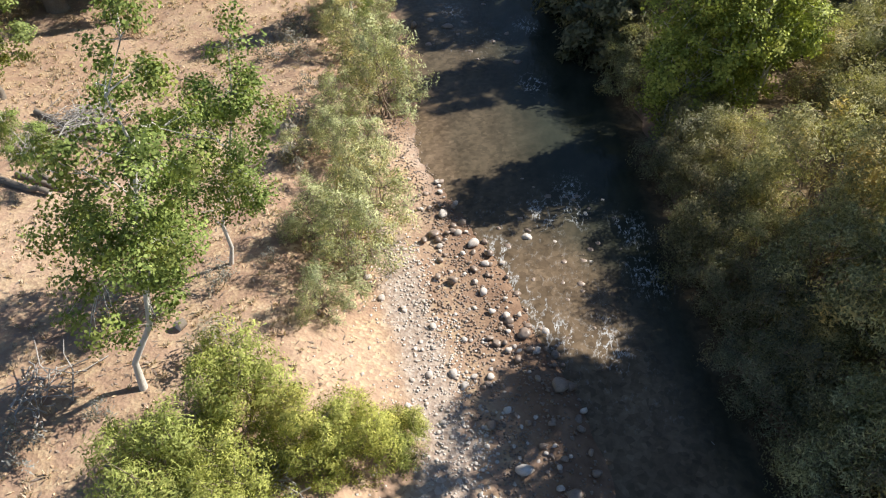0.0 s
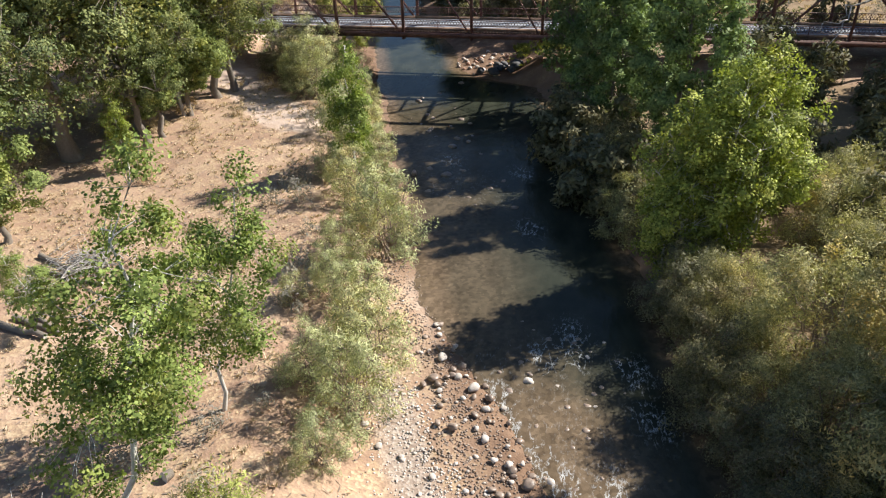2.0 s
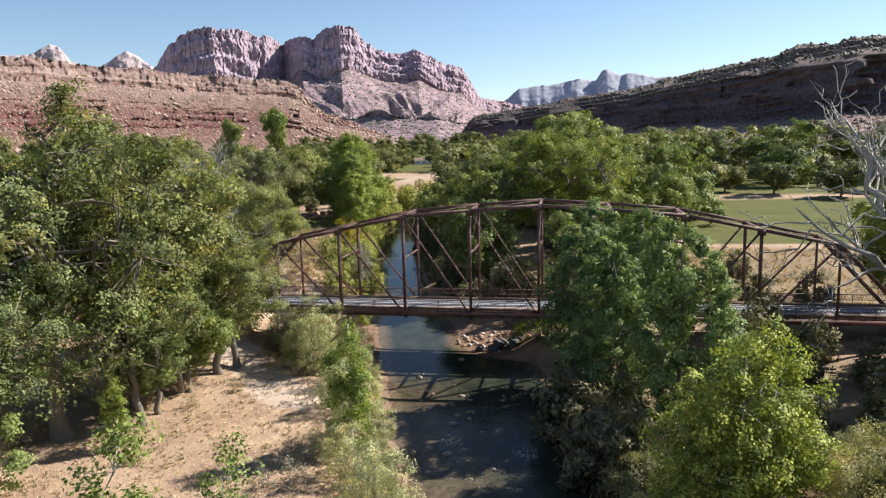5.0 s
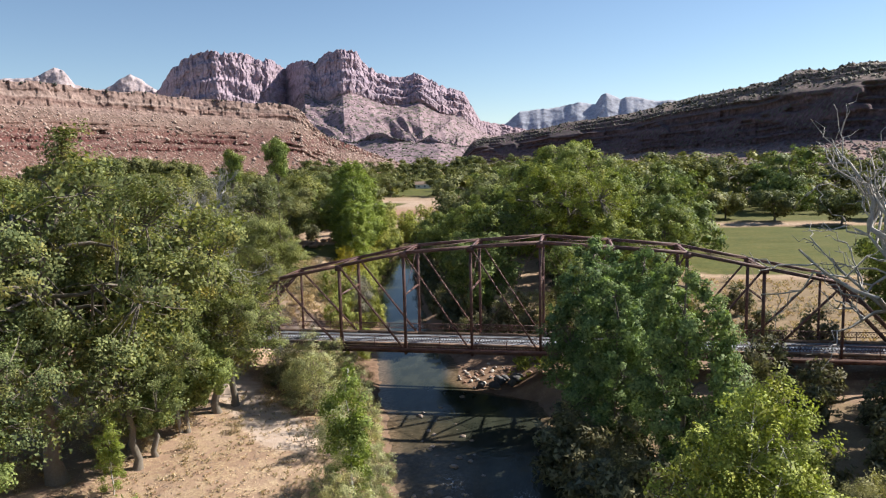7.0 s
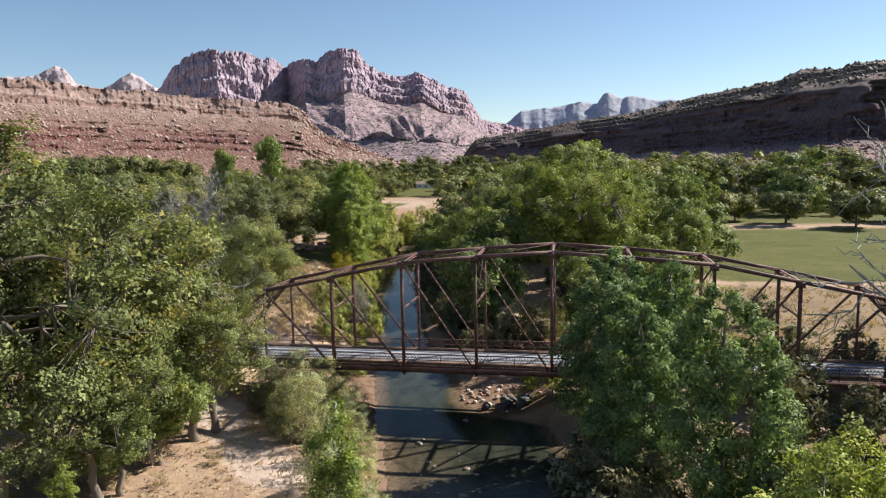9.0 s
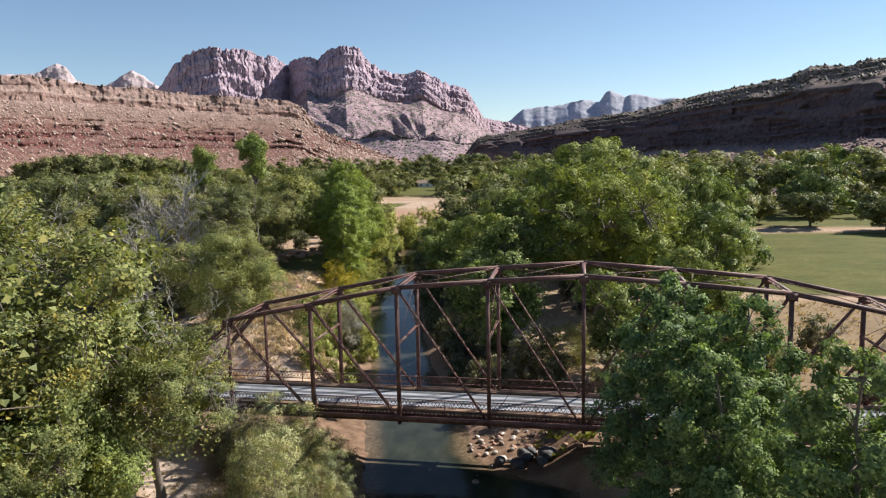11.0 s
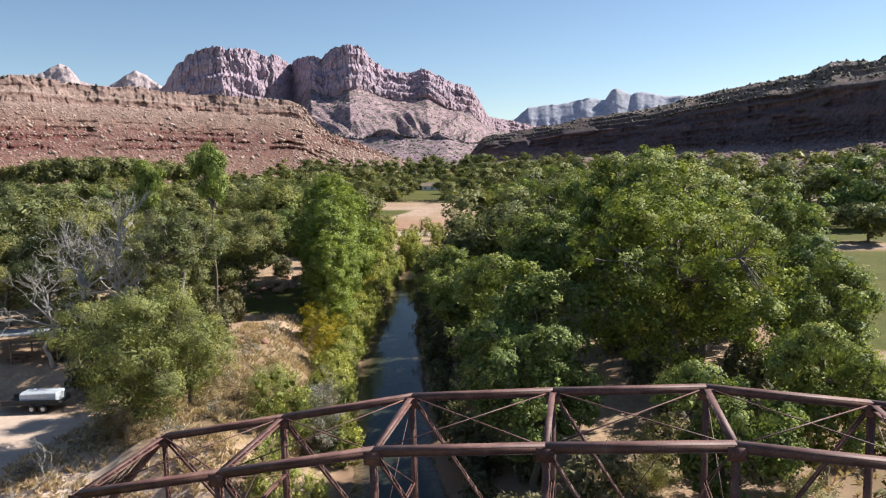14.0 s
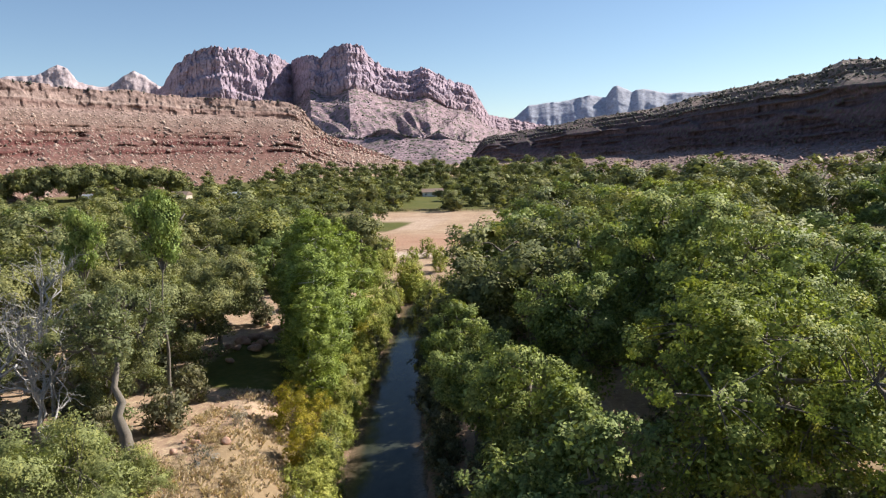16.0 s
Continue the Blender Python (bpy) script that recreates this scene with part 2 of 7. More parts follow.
def ground_material():
    m, t, b = material("valley_ground")
    p = place_of(t)
    zone = t.nodes.new("ShaderNodeAttribute")
    zone.attribute_name = "zone"
    sep = t.nodes.new("ShaderNodeSeparateColor")
    t.links.new(zone.outputs["Color"], sep.inputs[0])
    kind = t.nodes.new("ShaderNodeAttribute")
    kind.attribute_name = "cover"
    sep2 = t.nodes.new("ShaderNodeSeparateColor")
    t.links.new(kind.outputs["Color"], sep2.inputs[0])
    big, mid, fine = noise_of(t, p, 0.16, 5.0), noise_of(t, p, 1.1, 5.0), noise_of(t, p, 11.0, 4.0)
    litter = node(t, "ShaderNodeTexVoronoi", Scale=7.0, Randomness=1.0)
    t.links.new(p, litter.inputs["Vector"])
    earth = ramp_of(t, mix_of(t, 0.45, big, mid), (0.33, (0.26, 0.165, 0.112)), (0.5, (0.365, 0.25, 0.174)), (0.66, (0.46, 0.345, 0.256)))
    chips = ramp_of(t, litter.outputs["Color"], (0.25, (0.22, 0.13, 0.075)), (0.6, (0.50, 0.36, 0.20)), (0.9, (0.66, 0.54, 0.34)))
    earth = mix_of(t, math_of(t, "MULTIPLY", ramp_of(t, mid, (0.42, (0, 0, 0)), (0.60, (1, 1, 1))), 0.42), earth, chips)
    sand = ramp_of(t, mix_of(t, 0.3, mid, fine), (0.3, (0.47, 0.35, 0.275)), (0.7, (0.58, 0.465, 0.385)))
    lawn = ramp_of(t, mix_of(t, 0.5, big, mid), (0.35, (0.066, 0.080, 0.018)), (0.55, (0.106, 0.104, 0.026)), (0.72, (0.165, 0.138, 0.050)))
    gravel = ramp_of(t, mix_of(t, 0.6, fine, litter.outputs["Color"]), (0.25, (0.29, 0.215, 0.168)), (0.5, (0.385, 0.305, 0.245)), (0.8, (0.48, 0.41, 0.35)))
    red = ramp_of(t, mid, (0.35, (0.26, 0.115, 0.075)), (0.65, (0.42, 0.22, 0.145)))
    mud_shade = ramp_of(t, mid, (0.35, (0.145, 0.088, 0.058)), (0.65, (0.255, 0.165, 0.110)))
    straw = ramp_of(t, mix_of(t, 0.5, mid, fine), (0.33, (0.175, 0.118, 0.070)), (0.67, (0.30, 0.218, 0.130)))
    edge = math_of(t, "MULTIPLY", math_of(t, "SUBTRACT", mid, 0.5), 0.7)

    def cover(base, mask, over):
        k = math_of(t, "MULTIPLY", math_of(t, "SUBTRACT", math_of(t, "ADD", mask, edge), 0.30), 2.5, True)
        return mix_of(t, k, base, over)

    col = cover(earth, sep.outputs[0], sand)
    col = cover(col, sep2.outputs[0], straw)
    col = cover(col, sep.outputs[1], lawn)
    col = cover(col, sep2.outputs[1], red)
    col = cover(col, sep.outputs[2], gravel)
    col = cover(col, sep2.outputs[2], mud_shade)
    t.links.new(col, b.inputs["Base Color"])
    b.inputs["Roughness"].default_value = 0.95
    b.inputs["Specular IOR Level"].default_value = 0.15
    bump_of(t, mix_of(t, 0.5, fine, litter.outputs["Distance"]), 0.7, 0.06, b)
    return m


def water_material():
    m, t, b = material("silty_water")
    p = place_of(t)
    rif = t.nodes.new("ShaderNodeAttribute")
    rif.attribute_name = "riffle"
    sep = t.nodes.new("ShaderNodeSeparateColor")
    t.links.new(rif.outputs["Color"], sep.inputs[0])
    stretch = node(t, "ShaderNodeMapping")
    stretch.inputs["Rotation"].default_value = (0, 0, 0.22)
    stretch.inputs["Scale"].default_value = (1.0, 0.45, 1.0)
    t.links.new(p, stretch.inputs["Vector"])
    v = stretch.outputs[0]
    mid, fine = noise_of(t, v, 0.8, 4.0), noise_of(t, v, 4.5, 4.0)
    deep = ramp_of(t, mid, (0.3, (0.022, 0.026, 0.019)), (0.7, (0.046, 0.050, 0.036)))
    bed = node(t, "ShaderNodeTexVoronoi", Scale=4.5)
    t.links.new(p, bed.inputs["Vector"])
    shallow = ramp_of(t, mix_of(t, 0.5, mid, noise_of(t, p, 2.6, 5.0)), (0.33, (0.090, 0.066, 0.042)), (0.67, (0.185, 0.136, 0.090)))
    shallow = mix_of(t, 0.6, shallow, ramp_of(t, bed.outputs["Color"], (0.2, (0.62, 0.60, 0.58)), (0.85, (1.38, 1.36, 1.34))), "MULTIPLY")
    col = mix_of(t, sep.outputs[1], deep, shallow)
    froth = math_of(t, "ADD", mix_of(t, 0.42, noise_of(t, v, 7.5, 6.0, 0.75), noise_of(t, p, 2.2, 4.0)), math_of(t, "MULTIPLY", sep.outputs[2], 0.115))
    wisp = ramp_of(t, math_of(t, "ABSOLUTE", math_of(t, "SUBTRACT", noise_of(t, v, 2.1, 5.0, 0.62), 0.5)), (0.0, (1, 1, 1)), (0.03, (0, 0, 0)))
    foam = math_of(t, "MULTIPLY", math_of(t, "MULTIPLY", wisp, ramp_of(t, froth, (0.50, (0, 0, 0)), (0.66, (1, 1, 1)))), math_of(t, "MULTIPLY", sep.outputs[2], 2.0, True), True)
    t.links.new(mix_of(t, foam, col, (0.62, 0.64, 0.64)), b.inputs["Base Color"])
    t.links.new(math_of(t, "ADD", math_of(t, "MULTIPLY", foam, 0.5), 0.07), b.inputs["Roughness"])
    b.inputs["IOR"].default_value = 1.33
    b.inputs["Specular IOR Level"].default_value = 0.24
    h = mix_of(t, 0.35, noise_of(t, v, 1.6, 3.0), fine)
    bm_ = node(t, "ShaderNodeBump", Distance=0.08)
    t.links.new(h, bm_.inputs["Height"])
    t.links.new(math_of(t, "ADD", math_of(t, "MULTIPLY", sep.outputs[0], 0.8), 0.16), bm_.inputs["Strength"])
    t.links.new(bm_.outputs[0], b.inputs["Normal"])
    silt = t.nodes.new("ShaderNodeBsdfDiffuse")
    t.links.new(mix_of(t, foam, col, (0.62, 0.64, 0.64)), silt.inputs["Color"])
    mx = node(t, "ShaderNodeMixShader", Fac=0.32)
    t.links.new(b.outputs[0], mx.inputs[1])
    t.links.new(silt.outputs[0], mx.inputs[2])
    t.links.new(mx.outputs[0], t.nodes["Material Output"].inputs["Surface"])
    return m


def cliff_material(name, bands, low, scale, boulder, tone=1.0, vary=1.0, slope=None):
    """Layered rock: beds by height, boulders and blocks, and streaks down the cliffs. slope: colours of the rubble below the cliffs."""
    m, t, b = material(name)
    p = place_of(t)
    wall = t.nodes.new("ShaderNodeAttribute")
    wall.attribute_name = "wall"
    wall = wall.outputs["Fac"]
    sep = t.nodes.new("ShaderNodeSeparateXYZ")
    t.links.new(p, sep.inputs[0])
    warp = math_of(t, "MULTIPLY", noise_of(t, p, 3.0 / scale, 4.0), scale * 0.10)
    z = math_of(t, "DIVIDE", math_of(t, "ADD", math_of(t, "SUBTRACT", sep.outputs[2], scale * 0.05), warp), scale)
    col = ramp_of(t, z, *bands)
    rough = noise_of(t, p, 30.0 / scale, 6.0, 0.65)
    if slope:
        loose = ramp_of(t, mix_of(t, 0.5, noise_of(t, p, 5.0 / scale, 5.0), rough), (0.36, slope[0]), (0.52, slope[1]), (0.66, slope[2]))
        col = mix_of(t, math_of(t, "MULTIPLY", math_of(t, "SUBTRACT", 1.0, wall), slope[3]), col, loose)
    flat = node(t, "ShaderNodeMapping")
    flat.inputs["Scale"].default_value = (0.10, 0.10, 1.0)
    t.links.new(p, flat.inputs["Vector"])
    beds = noise_of(t, flat.outputs[0], 24.0 / scale, 4.0, 0.7)
    cell = node(t, "ShaderNodeTexVoronoi", Scale=1.0 / boulder)
    t.links.new(p, cell.inputs["Vector"])
    col = mix_of(t, math_of(t, "MULTIPLY", wall, 0.6 * vary), col, ramp_of(t, beds, (0.36, (0.66, 0.60, 0.60)), (0.44, (1.0, 1.0, 1.0)), (0.68, (1.10, 1.09, 1.07))), "MULTIPLY")
    col = mix_of(t, 0.75 * vary, col, ramp_of(t, rough, (0.33, (0.66, 0.63, 0.62)), (0.66, (1.22, 1.2, 1.18))), "MULTIPLY")
    col = mix_of(t, 0.5 * vary, col, ramp_of(t, cell.outputs["Color"], (0.2, (0.70, 0.66, 0.64)), (0.8, (1.28, 1.26, 1.24))), "MULTIPLY")
    tall = node(t, "ShaderNodeMapping")
    tall.inputs["Scale"].default_value = (1.0, 1.0, 0.10)
    t.links.new(p, tall.inputs["Vector"])
    joints = noise_of(t, tall.outputs[0], 34.0 / scale if scale > 300 else 16.0 / scale, 5.0, 0.7)
    col = mix_of(t, math_of(t, "MULTIPLY", wall, 0.7 * vary), col, ramp_of(t, joints, (0.36, (0.62, 0.60, 0.62)), (0.47, (1.0, 1.0, 1.0)), (0.66, (1.16, 1.13, 1.10))), "MULTIPLY")
    spot = node(t, "ShaderNodeTexVoronoi", Scale=(21.0 if scale > 300 else 30.0) / scale)
    t.links.new(p, spot.inputs["Vector"])
    brush = math_of(t, "MULTIPLY", ramp_of(t, spot.outputs["Distance"], (0.26, (1, 1, 1)), (0.42, (0, 0, 0))), math_of(t, "MULTIPLY", math_of(t, "SUBTRACT", 1.0, math_of(t, "MULTIPLY", wall, 0.8)), low))
    col = mix_of(t, brush, col, (0.10, 0.105, 0.075))
    t.links.new(mix_of(t, 1.0, col, (tone, tone, tone), "MULTIPLY"), b.inputs["Base Color"])
    b.inputs["Roughness"].default_value = 0.95
    b.inputs["Specular IOR Level"].default_value = 0.1
    bump_of(t, mix_of(t, 0.4, mix_of(t, 0.35, mix_of(t, 0.7, beds, rough), joints), cell.outputs["Distance"]), 0.8, scale * 0.012, b)
    return m


GROUND, WATER = ground_material(), water_material()
MESA = cliff_material("red_layered_rock", [(0.0, (0.36, 0.235, 0.19)), (0.30, (0.32, 0.18, 0.145)), (0.40, (0.27, 0.13, 0.118)), (0.46, (0.205, 0.086, 0.082)), (0.50, (0.27, 0.125, 0.115)), (0.53, (0.195, 0.082, 0.08)), (0.58, (0.27, 0.135, 0.122)), (0.63, (0.34, 0.205, 0.175)), (0.72, (0.36, 0.252, 0.215)), (0.78, (0.385, 0.285, 0.245)), (0.80, (0.50, 0.375, 0.335)), (0.87, (0.47, 0.335, 0.30)), (0.90, (0.36, 0.24, 0.215)), (0.93, (0.52, 0.40, 0.36)), (0.99, (0.45, 0.33, 0.30))], 0.3, 100.0, 3.0, 0.53, 1.3, ((0.26, 0.145, 0.125), (0.345, 0.225, 0.195), (0.47, 0.36, 0.325), 0.34))
# mesa's shade put into the dark cliff bands, sunlight into paler foot and top
MESA_SHADED = cliff_material("shade_toned_layered_rock", [(0.0, (0.34, 0.245, 0.22)), (0.25, (0.29, 0.205, 0.19)), (0.34, (0.125, 0.088, 0.100)), (0.46, (0.085, 0.062, 0.072)), (0.50, (0.135, 0.094, 0.100)), (0.58, (0.090, 0.066, 0.076)), (0.66, (0.15, 0.105, 0.105)), (0.70, (0.105, 0.078, 0.082)), (0.77, (0.23, 0.175, 0.158)), (0.86, (0.19, 0.15, 0.138)), (1.0, (0.26, 0.205, 0.185))], 0.9, 100.0, 3.0, 1.0, 1.3)
# mauve tint and softened contrast put distance haze into the rock colour
PEAK = cliff_material("hazed_far_sandstone", [(0.0, (0.33, 0.255, 0.285)), (0.5, (0.35, 0.27, 0.31)), (0.60, (0.30, 0.245, 0.30)), (0.66, (0.38, 0.305, 0.365)), (0.72, (0.31, 0.25, 0.31)), (0.78, (0.40, 0.32, 0.385)), (0.88, (0.34, 0.275, 0.33)), (1.0, (0.33, 0.265, 0.325))], 0.95, 560.0, 9.0, 1.0, 0.85, ((0.190, 0.155, 0.172), (0.300, 0.215, 0.236), (0.41, 0.335, 0.357), 1.0))
# sandstone pushed to pale blue: distance haze painted as base colour
PEAK_HAZE_BLUE = cliff_material("haze_blue_far_sandstone", [(0.0, (0.36, 0.39, 0.47)), (0.6, (0.385, 0.40, 0.47)), (1.0, (0.41, 0.41, 0.465))], 0.2, 500.0, 26.0, 1.0, 0.6)
PEAK_ROSE = cliff_material("far_rose_sandstone", [(0.0, (0.36, 0.28, 0.29)), (0.6, (0.40, 0.32, 0.33)), (1.0, (0.42, 0.355, 0.37))], 0.2, 500.0, 16.0, 1.0, 0.9)
TALUS_ROCK = plain_material("pale_fallen_sandstone", (0.30, 0.20, 0.16), (0.50, 0.385, 0.32), 0.25, 0.95, 0, 0.4, 0.05)
STONE = plain_material("river_stone", (0.36, 0.305, 0.262), (0.66, 0.60, 0.54), 2.3, 0.85, 0, 0.4, 0.01)
DARK_STONE = plain_material("dark_basalt", (0.06, 0.06, 0.065), (0.15, 0.145, 0.145), 2.0, 0.8, 0, 0.5, 0.02)
RED_STONE = plain_material("red_sandstone_boulder", (0.33, 0.17, 0.115), (0.54, 0.36, 0.27), 1.6, 0.9, 0, 0.5, 0.02)

# ---- the ground: one sheet to the horizon, with the river's bed in it ----
BANK_Y = [-120, -75, -55, -50, -45, -40, -35, -25, -10, 0, 2, 5, 12, 30, 52, 87, 118, 132, 142, 150, 158]
BANK_L = [22, 14, 5.0, 3.6, 1.0, -2.4, -4.8, -7.3, -12.4, -15.9, -16.6, -17.5, -19.5, -24.6, -31.6, -38.8, -44.4, -45.5, -40, -22, 8]
BANK_R = [34, 26, 13.0, 11.6, 10.2, 9.4, 8.4, 6.0, 2.6, -0.2, -6.5, -8.8, -10.2, -17.4, -23.0, -32.2, -38.8, -35, -25, -2, 30]


def banks(y):
    w = 1.1 * (vnoise(np.asarray(y) * 0.35, 3.3) - 0.5)
    return np.interp(y, BANK_Y, BANK_L) + w, np.interp(y, BANK_Y, BANK_R) + w * 0.6


def river_side(x, y):
    """Metres outside the water's edge, below zero in the river."""
    l, r = banks(y)
    return np.maximum(l - x, x - r) + 500 * step(152, 160, y)


def ground_z(x, y):
    x, y = np.asarray(x, float), np.asarray(y, float)
    s = river_side(x, y)
    l, r = banks(y)
    left = x < (l + r) / 2
    bar = step(-62, -54, y) * (1 - step(-44, -37, y))
    rise_l = np.where(left, 0.25 * step(0, 1.5, s) * 1.0 + 1.25 * step(1.5 + 3.5 * bar, 7 + 3 * bar, s), 0)
    shoal = step(-13, -10, x) * (1 - step(-3.5, 0.5, x)) * step(0, 2, y) * (1 - step(12, 18, y))
    rise_r = np.where(left, 0, (0.4 * step(0, 1.0, s) + 1.5 * step(0.5, 5.0, s)) * (1 - 0.82 * shoal))
    z = rise_l + rise_r + 1.2 * step(12, 45, np.minimum(s, 30)) + 1.0 * step(40, 160, np.minimum(s, 100))
    z = z + (fbm(x * 0.13, y * 0.13) - 0.5) * 0.8 * step(1, 9, s) + (fbm(x * 0.9, y * 0.9) - 0.5) * 0.22 * step(0.2, 3, s)
    z = np.where(s < 0, -0.75 * step(0, 2.2, -s) + 0.10 * (fbm(x * 1.3, y * 1.3) - 0.5), z)
    z = z + (0.38 - 0.22 * step(-52, -46, y)) * bar * step(-6.5, -1.0, s) * (1 - step(0.2, 1.5, s)) * left * (0.55 + 0.9 * fbm(x * 0.6, y * 0.6))
    # embankments that carry the road to the bridge
    road = np.maximum(np.abs(y - 3.2) - 4.2, 0)
    past = np.maximum(np.abs(x) - 34.0, -60)
    fill = 4.85 - 0.55 * road - 1.2 * np.maximum(-past, 0)
    z = np.where(np.abs(x) > 26, np.maximum(z, np.minimum(fill, 4.85)), z)
    lot = step(-75, -60, x) * (1 - step(-42, -37, x)) * step(10, 15, y) * (1 - step(31, 37, y))
    z = z * (1 - lot) + np.maximum(z, 3.6) * lot
    z = z + 4.5 * step(90, 190, -x)
    # the terrace at road height on the far side of the bridge
    z = np.where(left, z + np.maximum(5.4 - z, 0) * step(3, 11, s) * step(12, 20, y) * (1 - step(110, 150, y)) * (1 - lot), z)
    far = np.hypot(x, y - 60)
    return z + 5.0 * step(300, 900, far) + (fbm(x * 0.006, y * 0.006) - 0.5) * 9 * step(350, 1200, far)


def axis(fine0, fine1, stepsize, lo, hi):
    mid = np.arange(fine0, fine1 + 0.01, stepsize)
    up = fine1 + np.cumsum(stepsize * 1.13 ** np.arange(1, 90))
    dn = fine0 - np.cumsum(stepsize * 1.13 ** np.arange(1, 90))
    return np.concatenate([dn[dn > lo][::-1], mid, up[up < hi]])


def box_mask(x, y, x0, x1, y0, y1, soft):
    return step(x0 - soft, x0 + soft, x) * (1 - step(x1 - soft, x1 + soft, x)) * step(y0 - soft, y0 + soft, y) * (1 - step(y1 - soft, y1 + soft, y))


def build_ground():
    xs, ys = axis(-56, 30, 0.62, -4300, 4300), axis(-70, 110, 0.75, -900, 4600)
    gx, gy = np.meshgrid(xs, ys, indexing="ij")
    gx, gy = gx.ravel(), gy.ravel()
    z = ground_z(gx, gy)
    ob = put("ground", np.stack([gx, gy, z], 1), grid_faces(len(xs), len(ys)), GROUND, smooth=True)
    tagged(ob, "sandy valley floor with dry litter, gravel bar and mown field", "ground", kind="structure")
    s = river_side(gx, gy)
    l, r = banks(gy)
    left = gx < (l + r) / 2
    bar = step(-63, -55, gy) * (1 - step(-44, -38, gy))
    sand = np.maximum.reduce([left * (1 - step(2.5, 8, s)) * step(-40, -30, gy) * 0.2, (1 - step(1.2, 3.4, np.abs(gx + 18 + 0.886 * (gy + 17)) * 0.75)) * step(-20, -16, gy) * (1 - step(2, 5, gy)) * 0.95,
                              box_mask(gx, gy, -62, -38, 9, 28, 3), box_mask(gx, gy, -40, -27, 8, 18, 3) * 0.62, box_mask(gx, gy, -48, -42, 92, 122, 2), box_mask(gx, gy, -120, -40, 186, 192, 2), box_mask(gx, gy, -100, -66, 250, 330, 6) * 0.42,
                              box_mask(gx, gy, -8, -3, -60, -40, 1.5) * 0.2, box_mask(gx, gy, 34, 70, 150, 160, 4) * 0.45])
    lawn = np.maximum.reduce([box_mask(gx, gy, 24, 190, 62, 150, 4), box_mask(gx, gy, 30, 190, 160, 260, 8) * 0.75, box_mask(gx, gy, -56, -40, 62, 84, 3), box_mask(gx, gy, -130, -82, 245, 300, 4),
                              0.8 * box_mask(gx, gy, -400, 500, 345, 760, 30), 0.6 * box_mask(gx, gy, -330, -108, 120, 345, 20)])
    gravel = np.maximum(left * bar * (1 - step(4.6, 6.4, s)) * step(2.6, 4.0, s) * 0.8, (1 - left) * box_mask(gx, gy, -10, 6, 8, 22, 2) * 0.6)
    gravel = np.maximum(gravel, (1 - step(0.2, 1.4, s)) * 0.6)
    straw = np.maximum.reduce([box_mask(gx, gy, 12, 80, 12, 58, 5) * 0.95, box_mask(gx, gy, -42, -30, 21, 56, 3) * 0.85, box_mask(gx, gy, 8, 60, -50, -4, 3) * 0.95, left * step(8, 14, s) * (1 - step(-5, 3, gy)) * 0.33])
    red = np.maximum(box_mask(gx, gy, -90, -30, 196, 245, 8) * 0.5, box_mask(gx, gy, -44, -30, 60, 75, 2) * 0.5)
    # real mud at the banks; under the bridge it stands in for the deck's shade
    mud_shade = np.maximum.reduce([box_mask(gx, gy, -27, -14, -6, 12, 2) * 0.85, box_mask(gx, gy, -14, 8, 1, 20, 2) * 0.8, (1 - step(-0.5, 0.7 + 3.6 * bar * left, s)) * 0.8, (1 - left) * (1 - step(1.0, 4.0 + 9.0 * step(12, 20, gy), s)) * 0.6, left * step(-38, -34, gy) * (1 - step(0.8, 3.0, s)) * 0.65])
    for name, cols in (("zone", (sand, lawn, gravel)), ("cover", (straw, red, mud_shade))):
        a = ob.data.color_attributes.new(name, "FLOAT_COLOR", "POINT")
        a.data.foreach_set("color", np.stack([*[np.broadcast_to(c, gx.shape) for c in cols], np.ones_like(gx)], 1).astype(np.float32).ravel())


build_ground()


# places where the stream breaks white over stones
FOAM = [(1.2, -44.0), (0.7, -45.8), (2.2, -46.0), (3.0, -40.7), (4.3, -38.9), (4.2, -48.3), (2.9, -49.3), (7.8, -44.4), (6.2, -48.6), (7.1, -41.4), (1.3, -28.4), (0.1, -20.2), (-5.4, -18.5), (4.3, -40.2), (3.5, -47.5)]


